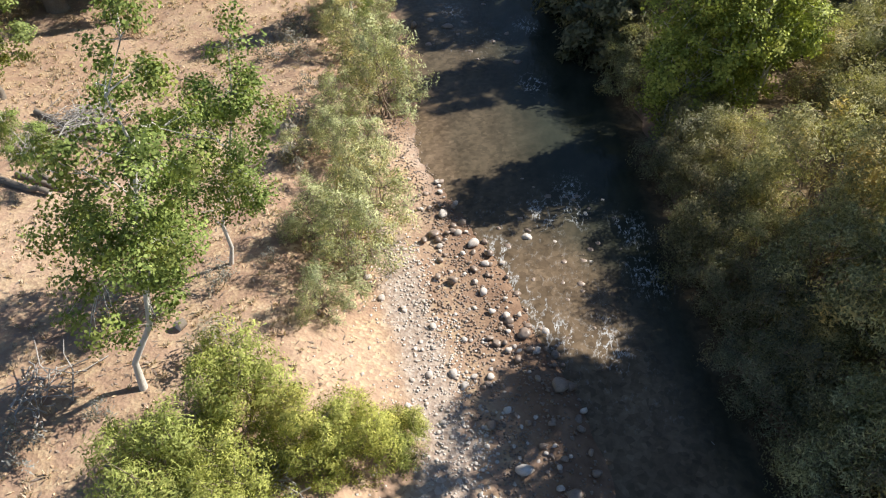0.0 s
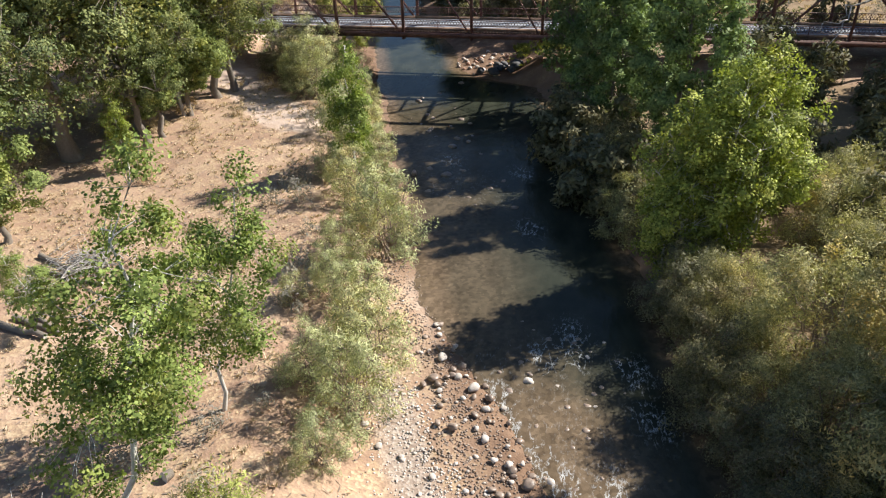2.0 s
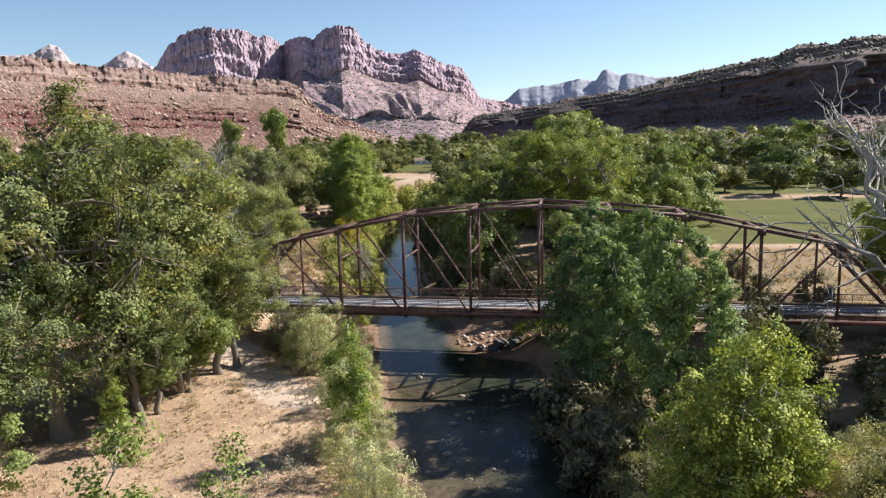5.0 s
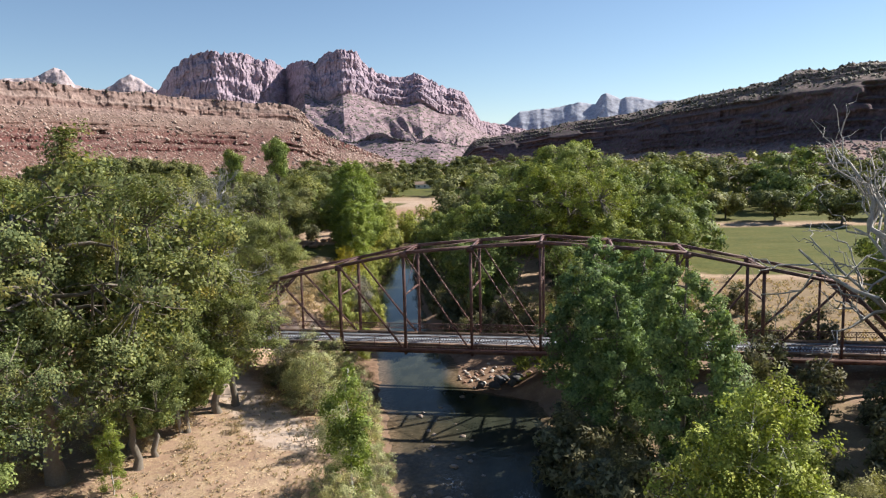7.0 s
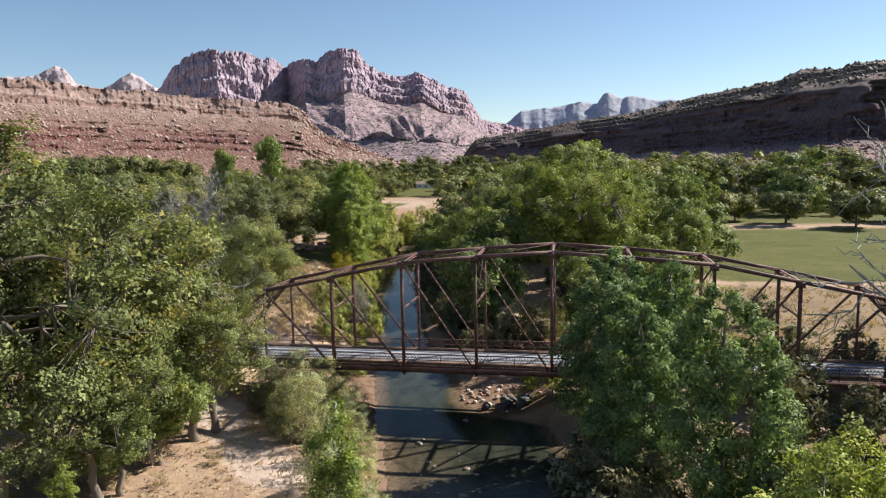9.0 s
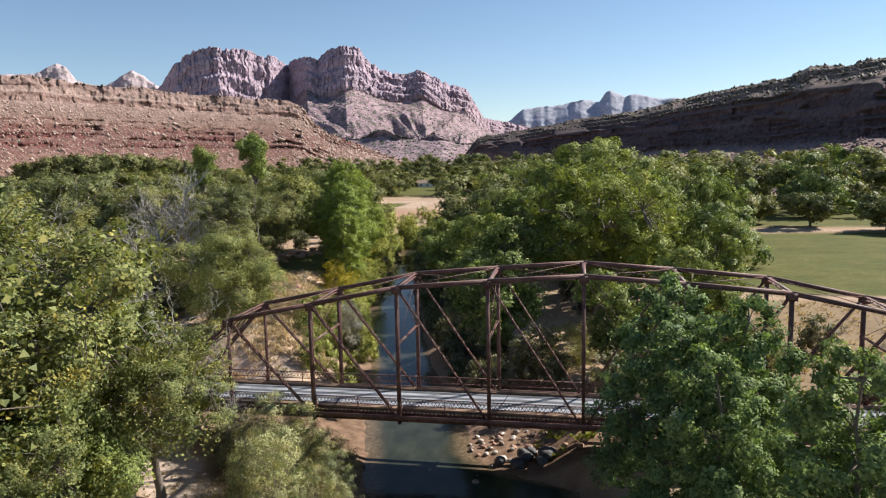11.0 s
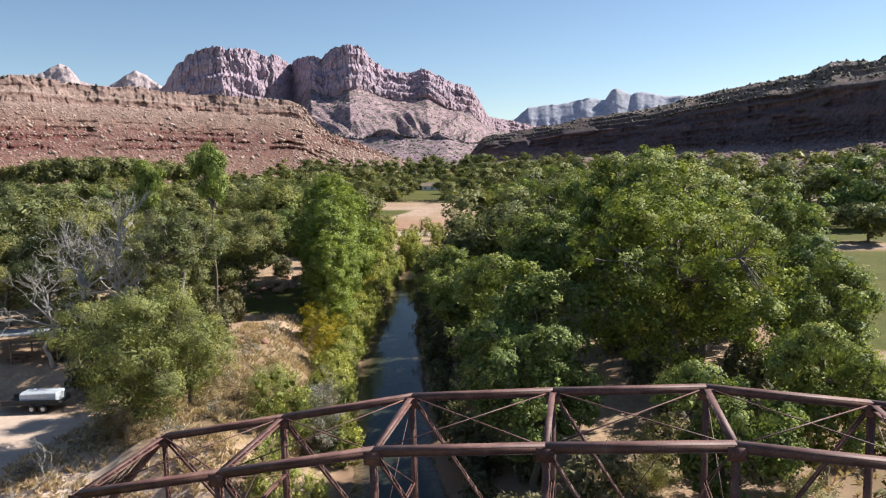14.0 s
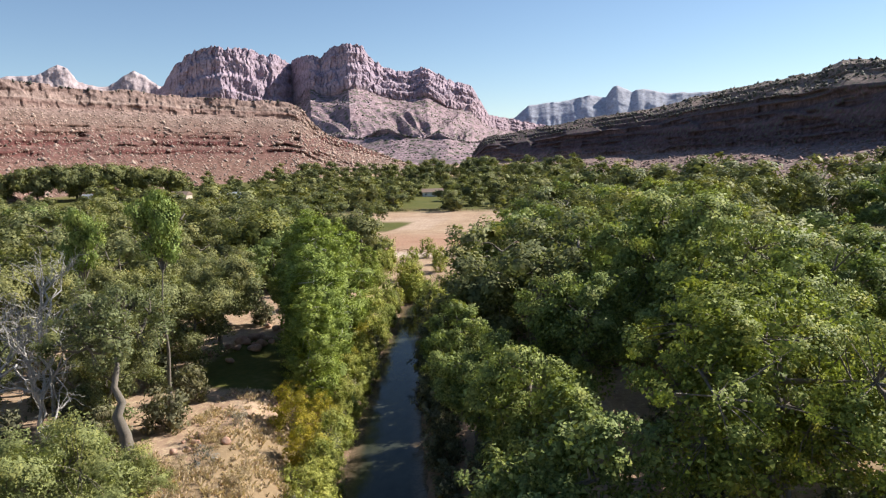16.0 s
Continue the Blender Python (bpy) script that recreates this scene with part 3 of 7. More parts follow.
def build_water():
    ys = np.arange(-118, 157, 0.5)
    us = np.linspace(0, 1, 50)
    l, r = banks(ys)
    gx = (l - 2.0)[:, None] + us[None, :] * (r - l + 4.0)[:, None]
    gy = np.broadcast_to(ys[:, None], gx.shape)
    z = 0.02 * (fbm(gx * 0.7, gy * 0.5) - 0.5)
    ob = put("river_water", np.stack([gx.ravel(), gy.ravel(), z.ravel()], 1), grid_faces(len(ys), len(us)), WATER, smooth=True)
    tagged(ob, "shallow silty green-grey river with small riffles", "river", kind="structure")
    e = np.minimum(gx - l[:, None], r[:, None] - gx)
    wl = gx - l[:, None]
    bar = step(-58, -54, gy) * (1 - step(-45, -39, gy))
    rif = step(-56, -51, gy) * (1 - step(-42, -38, gy)) * step(0.5, 2, wl) * (1 - step(6, 9, wl)) + 0.45 * step(-30, -26, gy) * (1 - step(-8, -2, gy)) + 0.12 * (gy < 5)
    foam = 0.16 * step(-54, -50, gy) * (1 - step(-42, -38.5, gy)) * step(0.2, 1.2, wl) * (1 - step(4.0, 6.2, wl)) + 0.16 * step(-27, -24, gy) * (1 - step(-22, -18, gy)) * step(1, 2, wl) * (1 - step(6, 9, wl))
    for fx, fy in FOAM:
        q = np.exp(-((gx - fx + 0.25 * (gy - fy)) / 0.8) ** 2 - ((gy - fy) / 1.1) ** 2)
        foam, rif = np.maximum(foam * 0.999, q * 0.9), np.maximum(rif, q)
    shal_lit = np.maximum(1 - step(0.3, 2.0, e), bar * (1 - step(3.5, 7.0, wl)))
    shal_lit = np.maximum(shal_lit, (1 - step(1, 3.5, wl)) * step(-42, -38, gy) * (1 - step(-30, -26, gy)))
    shal_lit = np.maximum(shal_lit, 0.9 * np.exp(-((gx - 3.0) / 1.7) ** 2 - ((gy + 45.5) / 4.2) ** 2))
    # paler left half only; bank trees' shade is put into the right half's colour
    shal_lit = np.maximum(shal_lit, 0.55 * (1 - step(-16, 2, gy)) * (1 - step(3.0, 8.0, wl)))
    a = ob.data.color_attributes.new("riffle", "FLOAT_COLOR", "POINT")
    a.data.foreach_set("color", np.stack([np.clip(rif, 0, 1), shal_lit, np.clip(foam, 0, 1), 0 * rif + 1], -1).astype(np.float32).ravel())


build_water()


# ---- mesas and far peaks ----
def ridge(name, label, mat, az, el, dist, steps, depth, seed, lumps, eye=(0.0, -30.0, 23.0), rows=60, cols=420, base=3.0, rough=0.25, grain=60.0, spurs=0.0, flute=2.6, beds=0.0, stretch=1.0):
    """A range seen along the valley. az, el: its skyline, in degrees left of north and up, at dist metres. steps: its profile, as pairs of
    height share and how far that stands before the lip, in metres; depth: how far blocks stand out; spurs: how far ribs run out below."""
    a = np.linspace(max(az), min(az), cols)
    order = np.argsort(az)
    top = np.interp(a, np.array(az)[order], np.array(el)[order])
    mean = dist if np.isscalar(dist) else float(np.mean([q for _, q in dist]))
    dist = np.full(cols, float(dist)) if np.isscalar(dist) else np.interp(-a, [-p for p, _ in dist], [q for _, q in dist])
    top = eye[2] + dist * np.tan(np.radians(top))
    hgt = np.maximum(top - base, 2.0)
    top = base + hgt * (1 + rough * 0.3 * (fbm(a * lumps * 0.5, seed) - 0.5) + rough * 0.12 * (vnoise(a * lumps * 3, seed) - 0.5))
    v = np.linspace(0, 1, rows)
    A, V = np.meshgrid(a, v, indexing="ij")
    Z = base + (top[:, None] - base) * V
    W = np.clip(V + 0.07 * (fbm(A * lumps * 0.6, seed + 4 + 0 * A, 0) - 0.5) * np.sin(np.pi * V), 0, 1)
    run = np.interp(W, [p for p, _ in steps], [q for _, q in steps])
    steep = 1 - np.clip(np.abs(np.interp(np.clip(W + 0.03, 0, 1), [p for p, _ in steps], [q for _, q in steps]) - run) / (steps[0][1] * 0.06 + 1e-6), 0, 1)
    X = A * mean * 0.01745 / grain
    Y = (Z - base) / (grain * 1.7 * stretch)
    n1 = fbm(X, Y, seed, 5) - 0.5
    n1 = n1 + 0.4 * (fbm(X * 3.1 + 9, Y * 1.7, seed + 20, 4) - 0.5)
    n2 = np.abs(fbm(X * 1.4 + 40, Y * 0.55, seed + 3, 4) - 0.5)
    n3 = np.floor(vnoise(X * 6, Y * 14, seed + 8) * 4) / 4 - 0.4
    butt = depth * (1.5 * n1 + flute * n2) * (0.12 + 0.88 * steep ** 2) + depth * 0.3 * n3 * (0.3 + 0.7 * steep)
    butt = butt + depth * beds * (vnoise(X * 0.25, (Z - base) / 2.6, seed + 12) - 0.5)
    rib = spurs * (np.abs(fbm(X * 0.42 + 0.9 * (Y - 1.5), Y * 0.7, seed + 6, 4) - 0.5) * 2) * np.sin(np.pi * np.clip(V * 1.05, 0, 1)) ** 0.8
    R = dist[:, None] - run + butt + rib
    ar = np.radians(A)
    front = np.stack([eye[0] - np.sin(ar) * R, eye[1] + np.cos(ar) * R, Z], -1)
    Rb = R[:, -1:] + np.array([depth * 1.2, depth * 5.0])[None, :]
    Ab = np.broadcast_to(ar[:, -1:], Rb.shape)
    Zb = np.stack([top, base + (top - base) * 0.55], 1)
    back = np.stack([eye[0] - np.sin(Ab) * Rb, eye[1] + np.cos(Ab) * Rb, Zb], -1)
    co = np.concatenate([front, back], 1)
    ob = put(name, co.reshape(-1, 3), grid_faces(cols, rows + 2), mat, smooth=False)
    return tagged(ob, label, "mountain", kind="structure"), co


def creased(x, y, z, octaves=4):
    """Noise with sharp crests, 0 to 1."""
    return 1 - np.abs(2 * fbm(x, y, z, octaves) - 1)


def blocks(s, width, seed):
    """Jointed blocks along a face, s metres along it: each block's own number, and metres from its nearest joint."""
    w = np.asarray(s) / width
    w = w + 0.9 * vnoise(w * 0.6, seed + 0.5)
    i = np.floor(w)
    f = w - i
    return lattice(i.astype(np.int64) + 5000, np.asarray(np.broadcast_to(seed, i.shape)).astype(np.int64), 0 * i.astype(np.int64) + 3), np.minimum(f, 1 - f) * width


def skyline(az, el, dist, cols, eye):
    """Even steps along a range: angle, height of its lip, distance and metres along it."""
    a = np.linspace(max(az), min(az), cols)
    order = np.argsort(az)
    d = np.interp(-a, [-p for p, _ in dist], [q for _, q in dist])
    top = eye[2] + d * np.tan(np.radians(np.interp(a, np.array(az)[order], np.array(el)[order])))
    return a, top, d, np.concatenate([[0], np.cumsum(np.abs(np.diff(np.radians(a))) * d[1:])])


def rock_face(name, label, mat, a, R, Z, back, eye, wall):
    """The mesh of a range from its angles, distances and heights, with a back; wall: 1 on cliffs, 0 on slopes."""
    ar = np.radians(a)[:, None]
    R = np.concatenate([R, R[:, -1:] + back * 0.25, R[:, -1:] + back], 1)
    Z = np.concatenate([Z, Z[:, -1:], Z[:, -1:] * 0.55], 1)
    co = np.stack([eye[0] - np.sin(ar) * R, eye[1] + np.cos(ar) * R, Z], -1)
    ob = put(name, co.reshape(-1, 3), grid_faces(*R.shape), mat, smooth=False)
    w = np.concatenate([wall, wall[:, -1:], wall[:, -1:]], 1).ravel()
    c = ob.data.color_attributes.new("wall", "FLOAT_COLOR", "POINT")
    c.data.foreach_set("color", np.stack([w, w, w, np.ones_like(w)], 1).astype(np.float32).ravel())
    tagged(ob, label, "mountain", kind="structure")
    return co


def massif(name, label, mat, az, el, dist, foot, seed, base=3.0, eye=(0.0, -30.0, 23.0), cols=900, rows=150, reach=1250.0, spur=1.0):
    """A mountain with jointed cliffs above and ribbed rubble slopes below. foot: share of the height at which the cliffs begin, by angle."""
    a, top, d, s = skyline(az, el, dist, cols, eye)
    hgt = np.maximum(top - base, 20.0)
    top = base + hgt * (1 + 0.05 * (fbm(s / 60, seed, 0, 4) - 0.5) + 0.035 * (creased(s / 24, seed + 2, 0, 2) - 0.6))
    hgt = np.convolve(np.pad(hgt, 30, mode="edge"), np.ones(61) / 61, mode="valid")
    sl, cl = int(rows * 0.55), rows - int(rows * 0.55)
    part_up = np.interp(-a, [-p for p, _ in foot], [q for _, q in foot])[:, None] + 0.22 * (creased(s[:, None] / 300, seed + 7, 0, 1) - 0.6)
    part_up = np.clip(part_up, 0.1, 0.985)
    # cliffs: tiers set back from one another, each with its own joints
    S, C = np.meshgrid(s, np.linspace(0, 1, cl), indexing="ij")
    Zc = base + (top[:, None] - base) * (part_up + (1 - part_up) * C)
    W = np.clip(C + 0.10 * (fbm(S / 80, seed + 9, 0, 3) - 0.5) * np.sin(np.pi * C), 0, 1)
    run = np.interp(W, [0, 0.22, 0.27, 0.48, 0.55, 0.78, 0.84, 1], [185, 172, 130, 116, 70, 56, 22, 0])
    wob = S + 40 * (fbm(S / 50, Zc / 40, seed + 11, 3) - 0.5)
    big = 90 * (creased(S / 300, 0.3, seed, 2) - 0.55)
    butt = big + 60 * (fbm(wob / 58, Zc / 90, seed + 1, 5) - 0.5) + 26 * (creased(wob / 44, Zc / 90, seed + 2, 4) - 0.6)
    chip, gap = blocks(wob, 17.0, seed + np.floor(W * 5 + vnoise(S / 90, seed)).astype(int))
    butt = butt + 14 * (chip - 0.5) - 6 * (gap < 1.6) + 13 * (fbm(S / 14, Zc / 12, seed + 13, 3) - 0.5)
    Rc = d[:, None] - run - butt
    # slopes: spurs and gullies that run down and out from the foot of the cliffs
    S, U = np.meshgrid(s, np.linspace(0, 1, sl + 1)[:-1], indexing="ij")
    R = (d[:, None] - reach) * (1 - U) + (d[:, None] - 170 - big[:, :1]) * U
    out = (1 - U) * reach
    fan = S + 0.5 * out * np.sin(S / 330.0 + seed) + 70 * (fbm(S / 240, out / 240, seed + 4, 3) - 0.5)
    crest = spur * (120 * (creased(fan / 330, out / 1500, seed + 5, 4) - 0.62) + 26 * (creased(fan / 120, out / 520, seed + 6, 4) - 0.6))
    rise = hgt[:, None] * part_up
    Zs = base + rise * np.interp(U, [0, 0.3, 0.62, 0.85, 1], [0.0, 0.19, 0.46, 0.76, 1]) + crest * np.sin(np.pi * np.clip(U, 0, 1)) ** 0.8
    Zs = Zs + spur * 9 * (fbm(S / 30, out / 30, seed + 8, 4) - 0.5)
    wall = np.concatenate([0.0 * U, np.ones_like(C)], 1)
    return rock_face(name, label, mat, a, np.concatenate([R, Rc], 1), np.concatenate([Zs, Zc], 1), 300.0, eye, wall)


def mesa(name, label, mat, az, el, dist, ledged, smooth, cap, seed, base=3.0, eye=(0.0, -30.0, 23.0), cols=820, rows=120, depth=3.6, ragged=0.02, gully=6.0):
    """A table mountain: a jointed cap of thick beds, broken ledges and rubble slopes. ledged, smooth: its two profiles, as height share and metres before the lip."""
    a, top, d, s = skyline(az, el, dist, cols, eye)
    hgt = np.maximum(top - base, 2.0)
    one, _ = blocks(s, 13.0, seed)
    crest = hgt * (ragged * (one - 0.5) + 2 * ragged * (fbm(s / 40, seed, 0, 4) - 0.5))
    v = np.linspace(0, 1, rows)
    S, V = np.meshgrid(s, v, indexing="ij")
    Z = base + hgt[:, None] * V + crest[:, None] * step(0.86, 1.0, V)
    W = np.clip(V + 0.035 * (fbm(S / 90, seed + 4, 0, 3) - 0.5) * np.sin(np.pi * V), 0, 1)
    keep = step(0.36, 0.48, fbm(S / 38, Z / 11, seed + 5, 3))
    rl, rs = (np.interp(W, [p for p, _ in q], [w for _, w in q]) for q in (ledged, smooth))
    run = rl * keep + rs * (1 - keep)
    dv = 0.012
    slope = (np.interp(np.clip(W - dv, 0, 1), [p for p, _ in ledged], [w for _, w in ledged]) - rl) / (dv * hgt[:, None])
    wall = np.maximum((1 - step(0.35, 0.9, slope)) * keep, step(cap - 0.02, cap + 0.01, W + 0.09 * (fbm(S / 26, seed + 21, 0, 3) - 0.5)))
    bed = np.floor((W - cap) / (1 - cap) * 2.4 + 40 + 0.9 * fbm(S / 45, seed + 3, 0, 3)).astype(int)
    along = S + 5 * (fbm(S / 11, Z / 7, seed + 15, 3) - 0.5)
    chip, gap = blocks(along + 37 * bed, 15.0, seed + bed)
    tiny, _ = blocks(along + 11 * bed, 5.3, seed + 31 + bed)
    butt = depth * (0.9 * (chip - 0.5) + 0.45 * (tiny - 0.5)) - 0.3 * depth * (gap < 0.8) * (chip > 0.7) + 2.6 * depth * (fbm(S / 48, Z / 90, seed, 4) - 0.5) + 0.7 * depth * (fbm(S / 6, Z / 4, seed + 17, 3) - 0.5)
    loose = gully * (creased(S / 45, Z / 160, seed + 6, 3) - 0.55) + 2.4 * (fbm(S / 9, Z / 6, seed + 8, 3) - 0.5)
    return rock_face(name, label, mat, a, d[:, None] - run - butt * wall - loose * (1 - wall), Z, 60.0, eye, wall)


peak = massif("mountain_main", "massive pink sandstone mountain with buttresses, haze tinted into its colour", PEAK,
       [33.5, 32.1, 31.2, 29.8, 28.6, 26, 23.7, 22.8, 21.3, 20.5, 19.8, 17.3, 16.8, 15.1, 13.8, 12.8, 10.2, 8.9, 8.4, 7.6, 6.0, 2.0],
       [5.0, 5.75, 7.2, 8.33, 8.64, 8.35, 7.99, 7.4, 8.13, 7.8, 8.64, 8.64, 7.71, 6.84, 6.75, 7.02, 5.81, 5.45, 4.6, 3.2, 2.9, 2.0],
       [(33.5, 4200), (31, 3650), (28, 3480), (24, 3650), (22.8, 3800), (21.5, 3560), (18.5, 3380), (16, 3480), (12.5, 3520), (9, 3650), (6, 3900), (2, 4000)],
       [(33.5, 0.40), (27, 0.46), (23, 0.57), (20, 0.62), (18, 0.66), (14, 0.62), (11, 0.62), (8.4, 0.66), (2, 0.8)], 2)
hills = massif("foothills", "brush-dotted foothills below the mountain, in the same haze-tinted rock", PEAK,
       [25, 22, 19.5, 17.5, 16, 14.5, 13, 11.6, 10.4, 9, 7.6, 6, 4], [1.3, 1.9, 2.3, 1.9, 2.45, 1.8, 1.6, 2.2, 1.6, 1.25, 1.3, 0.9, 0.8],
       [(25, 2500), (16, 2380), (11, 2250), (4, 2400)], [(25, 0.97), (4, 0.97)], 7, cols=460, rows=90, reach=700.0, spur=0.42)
ridge("mountain_far_right", "far mesas tinted pale blue for distance haze", PEAK_HAZE_BLUE, [8.5, 6.6, 5.6, 4.5, 2, -0.3, -1.4, -1.9, -2.3, -3.0, -3.3, -4.1, -5.8, -7.0, -11, -18],
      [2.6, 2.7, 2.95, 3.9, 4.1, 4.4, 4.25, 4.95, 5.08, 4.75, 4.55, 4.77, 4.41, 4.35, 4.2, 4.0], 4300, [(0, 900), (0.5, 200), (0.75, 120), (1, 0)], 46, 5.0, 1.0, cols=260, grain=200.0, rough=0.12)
ridge("mountain_far_left", "pale pink far peaks", PEAK_ROSE, [46, 42.5, 41.5, 40.2, 39.4, 38.8, 38.2, 37.6, 36.4, 35.7, 34.6, 33.9, 33.2, 32.4, 30],
      [6.0, 6.2, 6.45, 6.40, 6.9, 7.28, 7.0, 6.1, 5.8, 5.9, 6.7, 7.05, 6.7, 5.9, 5.4], 4200, [(0, 700), (0.4, 250), (1, 0)], 80, 8.0, 0.9, cols=260, grain=200.0, rough=0.1, spurs=200)
lip_l = mesa("mesa_left", "sunlit red and tan layered sandstone mesa with rubble slope", MESA,
             [62, 52, 42.2, 38.9, 34, 30.4, 26, 23.2, 22.2, 21.4, 20.2, 18.0, 15.6, 13.5],
             [6.5, 6.5, 6.35, 6.17, 5.8, 5.37, 5.05, 4.85, 4.45, 3.35, 2.3, 1.55, 0.5, -0.3], [(62, 560), (42, 740), (21, 980), (9, 1150)],
             [(0, 165), (0.36, 84), (0.365, 78), (0.41, 76.5), (0.44, 69), (0.445, 64), (0.50, 62), (0.515, 58), (0.52, 53), (0.57, 51.5), (0.60, 45), (0.605, 42), (0.63, 41), (0.78, 15), (0.79, 9), (0.87, 7.5), (0.875, 4), (1, 0)],
             [(0, 165), (0.40, 78), (0.60, 50), (0.78, 15), (0.79, 9), (0.87, 7.5), (0.875, 4), (1, 0)], 0.785, 11, depth=5.2)
lip_r = mesa("mesa_right", "mesa with its shade put into the dark rock colour, brush on top", MESA_SHADED,
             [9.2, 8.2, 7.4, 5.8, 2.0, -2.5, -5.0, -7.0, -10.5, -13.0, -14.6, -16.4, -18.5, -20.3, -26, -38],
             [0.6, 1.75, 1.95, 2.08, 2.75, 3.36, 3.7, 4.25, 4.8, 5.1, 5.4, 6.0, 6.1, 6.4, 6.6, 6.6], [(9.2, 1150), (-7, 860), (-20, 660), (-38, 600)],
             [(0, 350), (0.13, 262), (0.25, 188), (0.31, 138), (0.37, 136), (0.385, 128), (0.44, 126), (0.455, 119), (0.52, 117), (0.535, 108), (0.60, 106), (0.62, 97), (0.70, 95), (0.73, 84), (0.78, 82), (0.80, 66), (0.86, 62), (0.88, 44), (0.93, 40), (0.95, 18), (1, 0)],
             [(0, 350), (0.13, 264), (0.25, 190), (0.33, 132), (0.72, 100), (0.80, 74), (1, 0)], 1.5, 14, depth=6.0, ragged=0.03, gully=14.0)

def strew(name, mesa, n, size, low, high, mat, label, seed, tall=0.7, start=0.0):
    """Boulders or brush scattered over a mesa's face, between shares of its height; start: share of its length at which they begin."""
    r = np.random.default_rng(seed)
    nu, nv = mesa.shape[0], mesa.shape[1] - 2
    u, w = r.integers(int(start * nu), nu - 1, n), np.minimum((low + (high - low) * r.random(n)) * (nv - 1), nv - 2).astype(int)
    a, b = r.random((n, 1)), r.random((n, 1))
    c = mesa[u, w] * (1 - a) * (1 - b) + mesa[u + 1, w] * a * (1 - b) + mesa[u, w + 1] * (1 - a) * b + mesa[u + 1, w + 1] * a * b
    base = np.array([(0.5, 0, 0), (0, 0.5, 0), (-0.5, 0, 0), (0, -0.5, 0), (0, 0, 0.6), (0, 0, -0.4)])
    face = np.array([(0, 1, 4), (1, 2, 4), (2, 3, 4), (3, 0, 4), (1, 0, 5), (2, 1, 5), (3, 2, 5), (0, 3, 5)])
    k = size * (0.4 + 1.3 * r.random((n, 1, 1)) ** 2.2)
    v = c[:, None, :] + (base[None] + r.normal(0, 0.13, (n, 6, 3))) * k * (1, 1, tall)
    f = (face[None] + 6 * np.arange(n)[:, None, None]).reshape(-1, 3)
    tagged(put(name, v.reshape(-1, 3), f, mat), label, name.replace("_", " "), kind="stuff")


strew("mountain_brush", peak, 5200, 5.6, 0.08, 0.56, SCRUB, "dark brush dotting the mountain's lower slopes", 7, 0.8)
strew("mountain_brush", hills, 2200, 4.8, 0.2, 0.96, SCRUB, "dark brush dotting the foothills", 8, 0.8)
strew("rubble", lip_l, 13000, 1.9, 0.02, 0.80, TALUS_ROCK, "tan and red boulders strewn down the mesa slope", 1)
strew("rubble", lip_l, 600, 4.4, 0.03, 0.76, TALUS_ROCK, "large tan blocks fallen from the mesa rim", 6)
strew("rubble", lip_l, 2600, 3.4, 0.05, 0.99, TALUS_ROCK, "tan boulders heaped on the tail of the mesa", 9, start=0.80)
strew("mesa_brush", lip_l, 160, 2.6, 0.985, 1.0, SCRUB, "dark brush along the mesa rim", 2, 0.9)
strew("rubble", lip_r, 6000, 2.8, 0.02, 0.42, MESA_SHADED, "shade-toned boulders strewn below the shaded mesa", 3)
strew("mesa_brush", lip_r, 3400, 2.5, 0.77, 1.0, SCRUB, "dark brush on the mesa top", 4, 0.9)
strew("mesa_brush", lip_l, 700, 2.0, 0.05, 0.6, SCRUB, "scattered low brush on the mesa slope", 5, 0.9)

# ---- the truss bridge ----
PANEL, SPAN_Y = 6.6, 6.38
TOP_Z = {1: 11.67, 2: 13.03, 3: 14.38, 4: 14.92, 5: 15.36}
LOW_Z, DECK_Z = 4.55, 5.02


def top_z(i):
    return TOP_Z[min(i, 10 - i)]


def node_x(i):
    return (i - 5) * PANEL


def beam_arrays(p0, p1, w, h, up=(0, 0, 1)):
    """A straight bar from p0 to p1, w wide and h deep."""
    p0, p1 = np.array(p0, float), np.array(p1, float)
    d = p1 - p0
    d /= np.linalg.norm(d)
    s = np.cross(d, up)
    if np.linalg.norm(s) < 1e-3:
        s = np.cross(d, (0, 1, 0))
    s /= np.linalg.norm(s)
    u = np.cross(s, d)
    v = [p + s * a * w / 2 + u * b * h / 2 for p in (p0, p1) for a, b in ((-1, -1), (1, -1), (1, 1), (-1, 1))]
    f = [[0, 3, 2, 1], [4, 5, 6, 7], [0, 1, 5, 4], [1, 2, 6, 5], [2, 3, 7, 6], [3, 0, 4, 7]]
    return np.array(v), np.array(f)


def bars(name, lines, mat, parent, label=""):
    """Several bars welded into one part. lines: rows of p0, p1, width, depth."""
    vs, fs, n = [], [], 0
    for row in lines:
        v, f = beam_arrays(*row)
        vs.append(v)
        fs.append(f + n)
        n += len(v)
    return put(name, np.concatenate(vs), np.concatenate(fs), mat, parent, label)


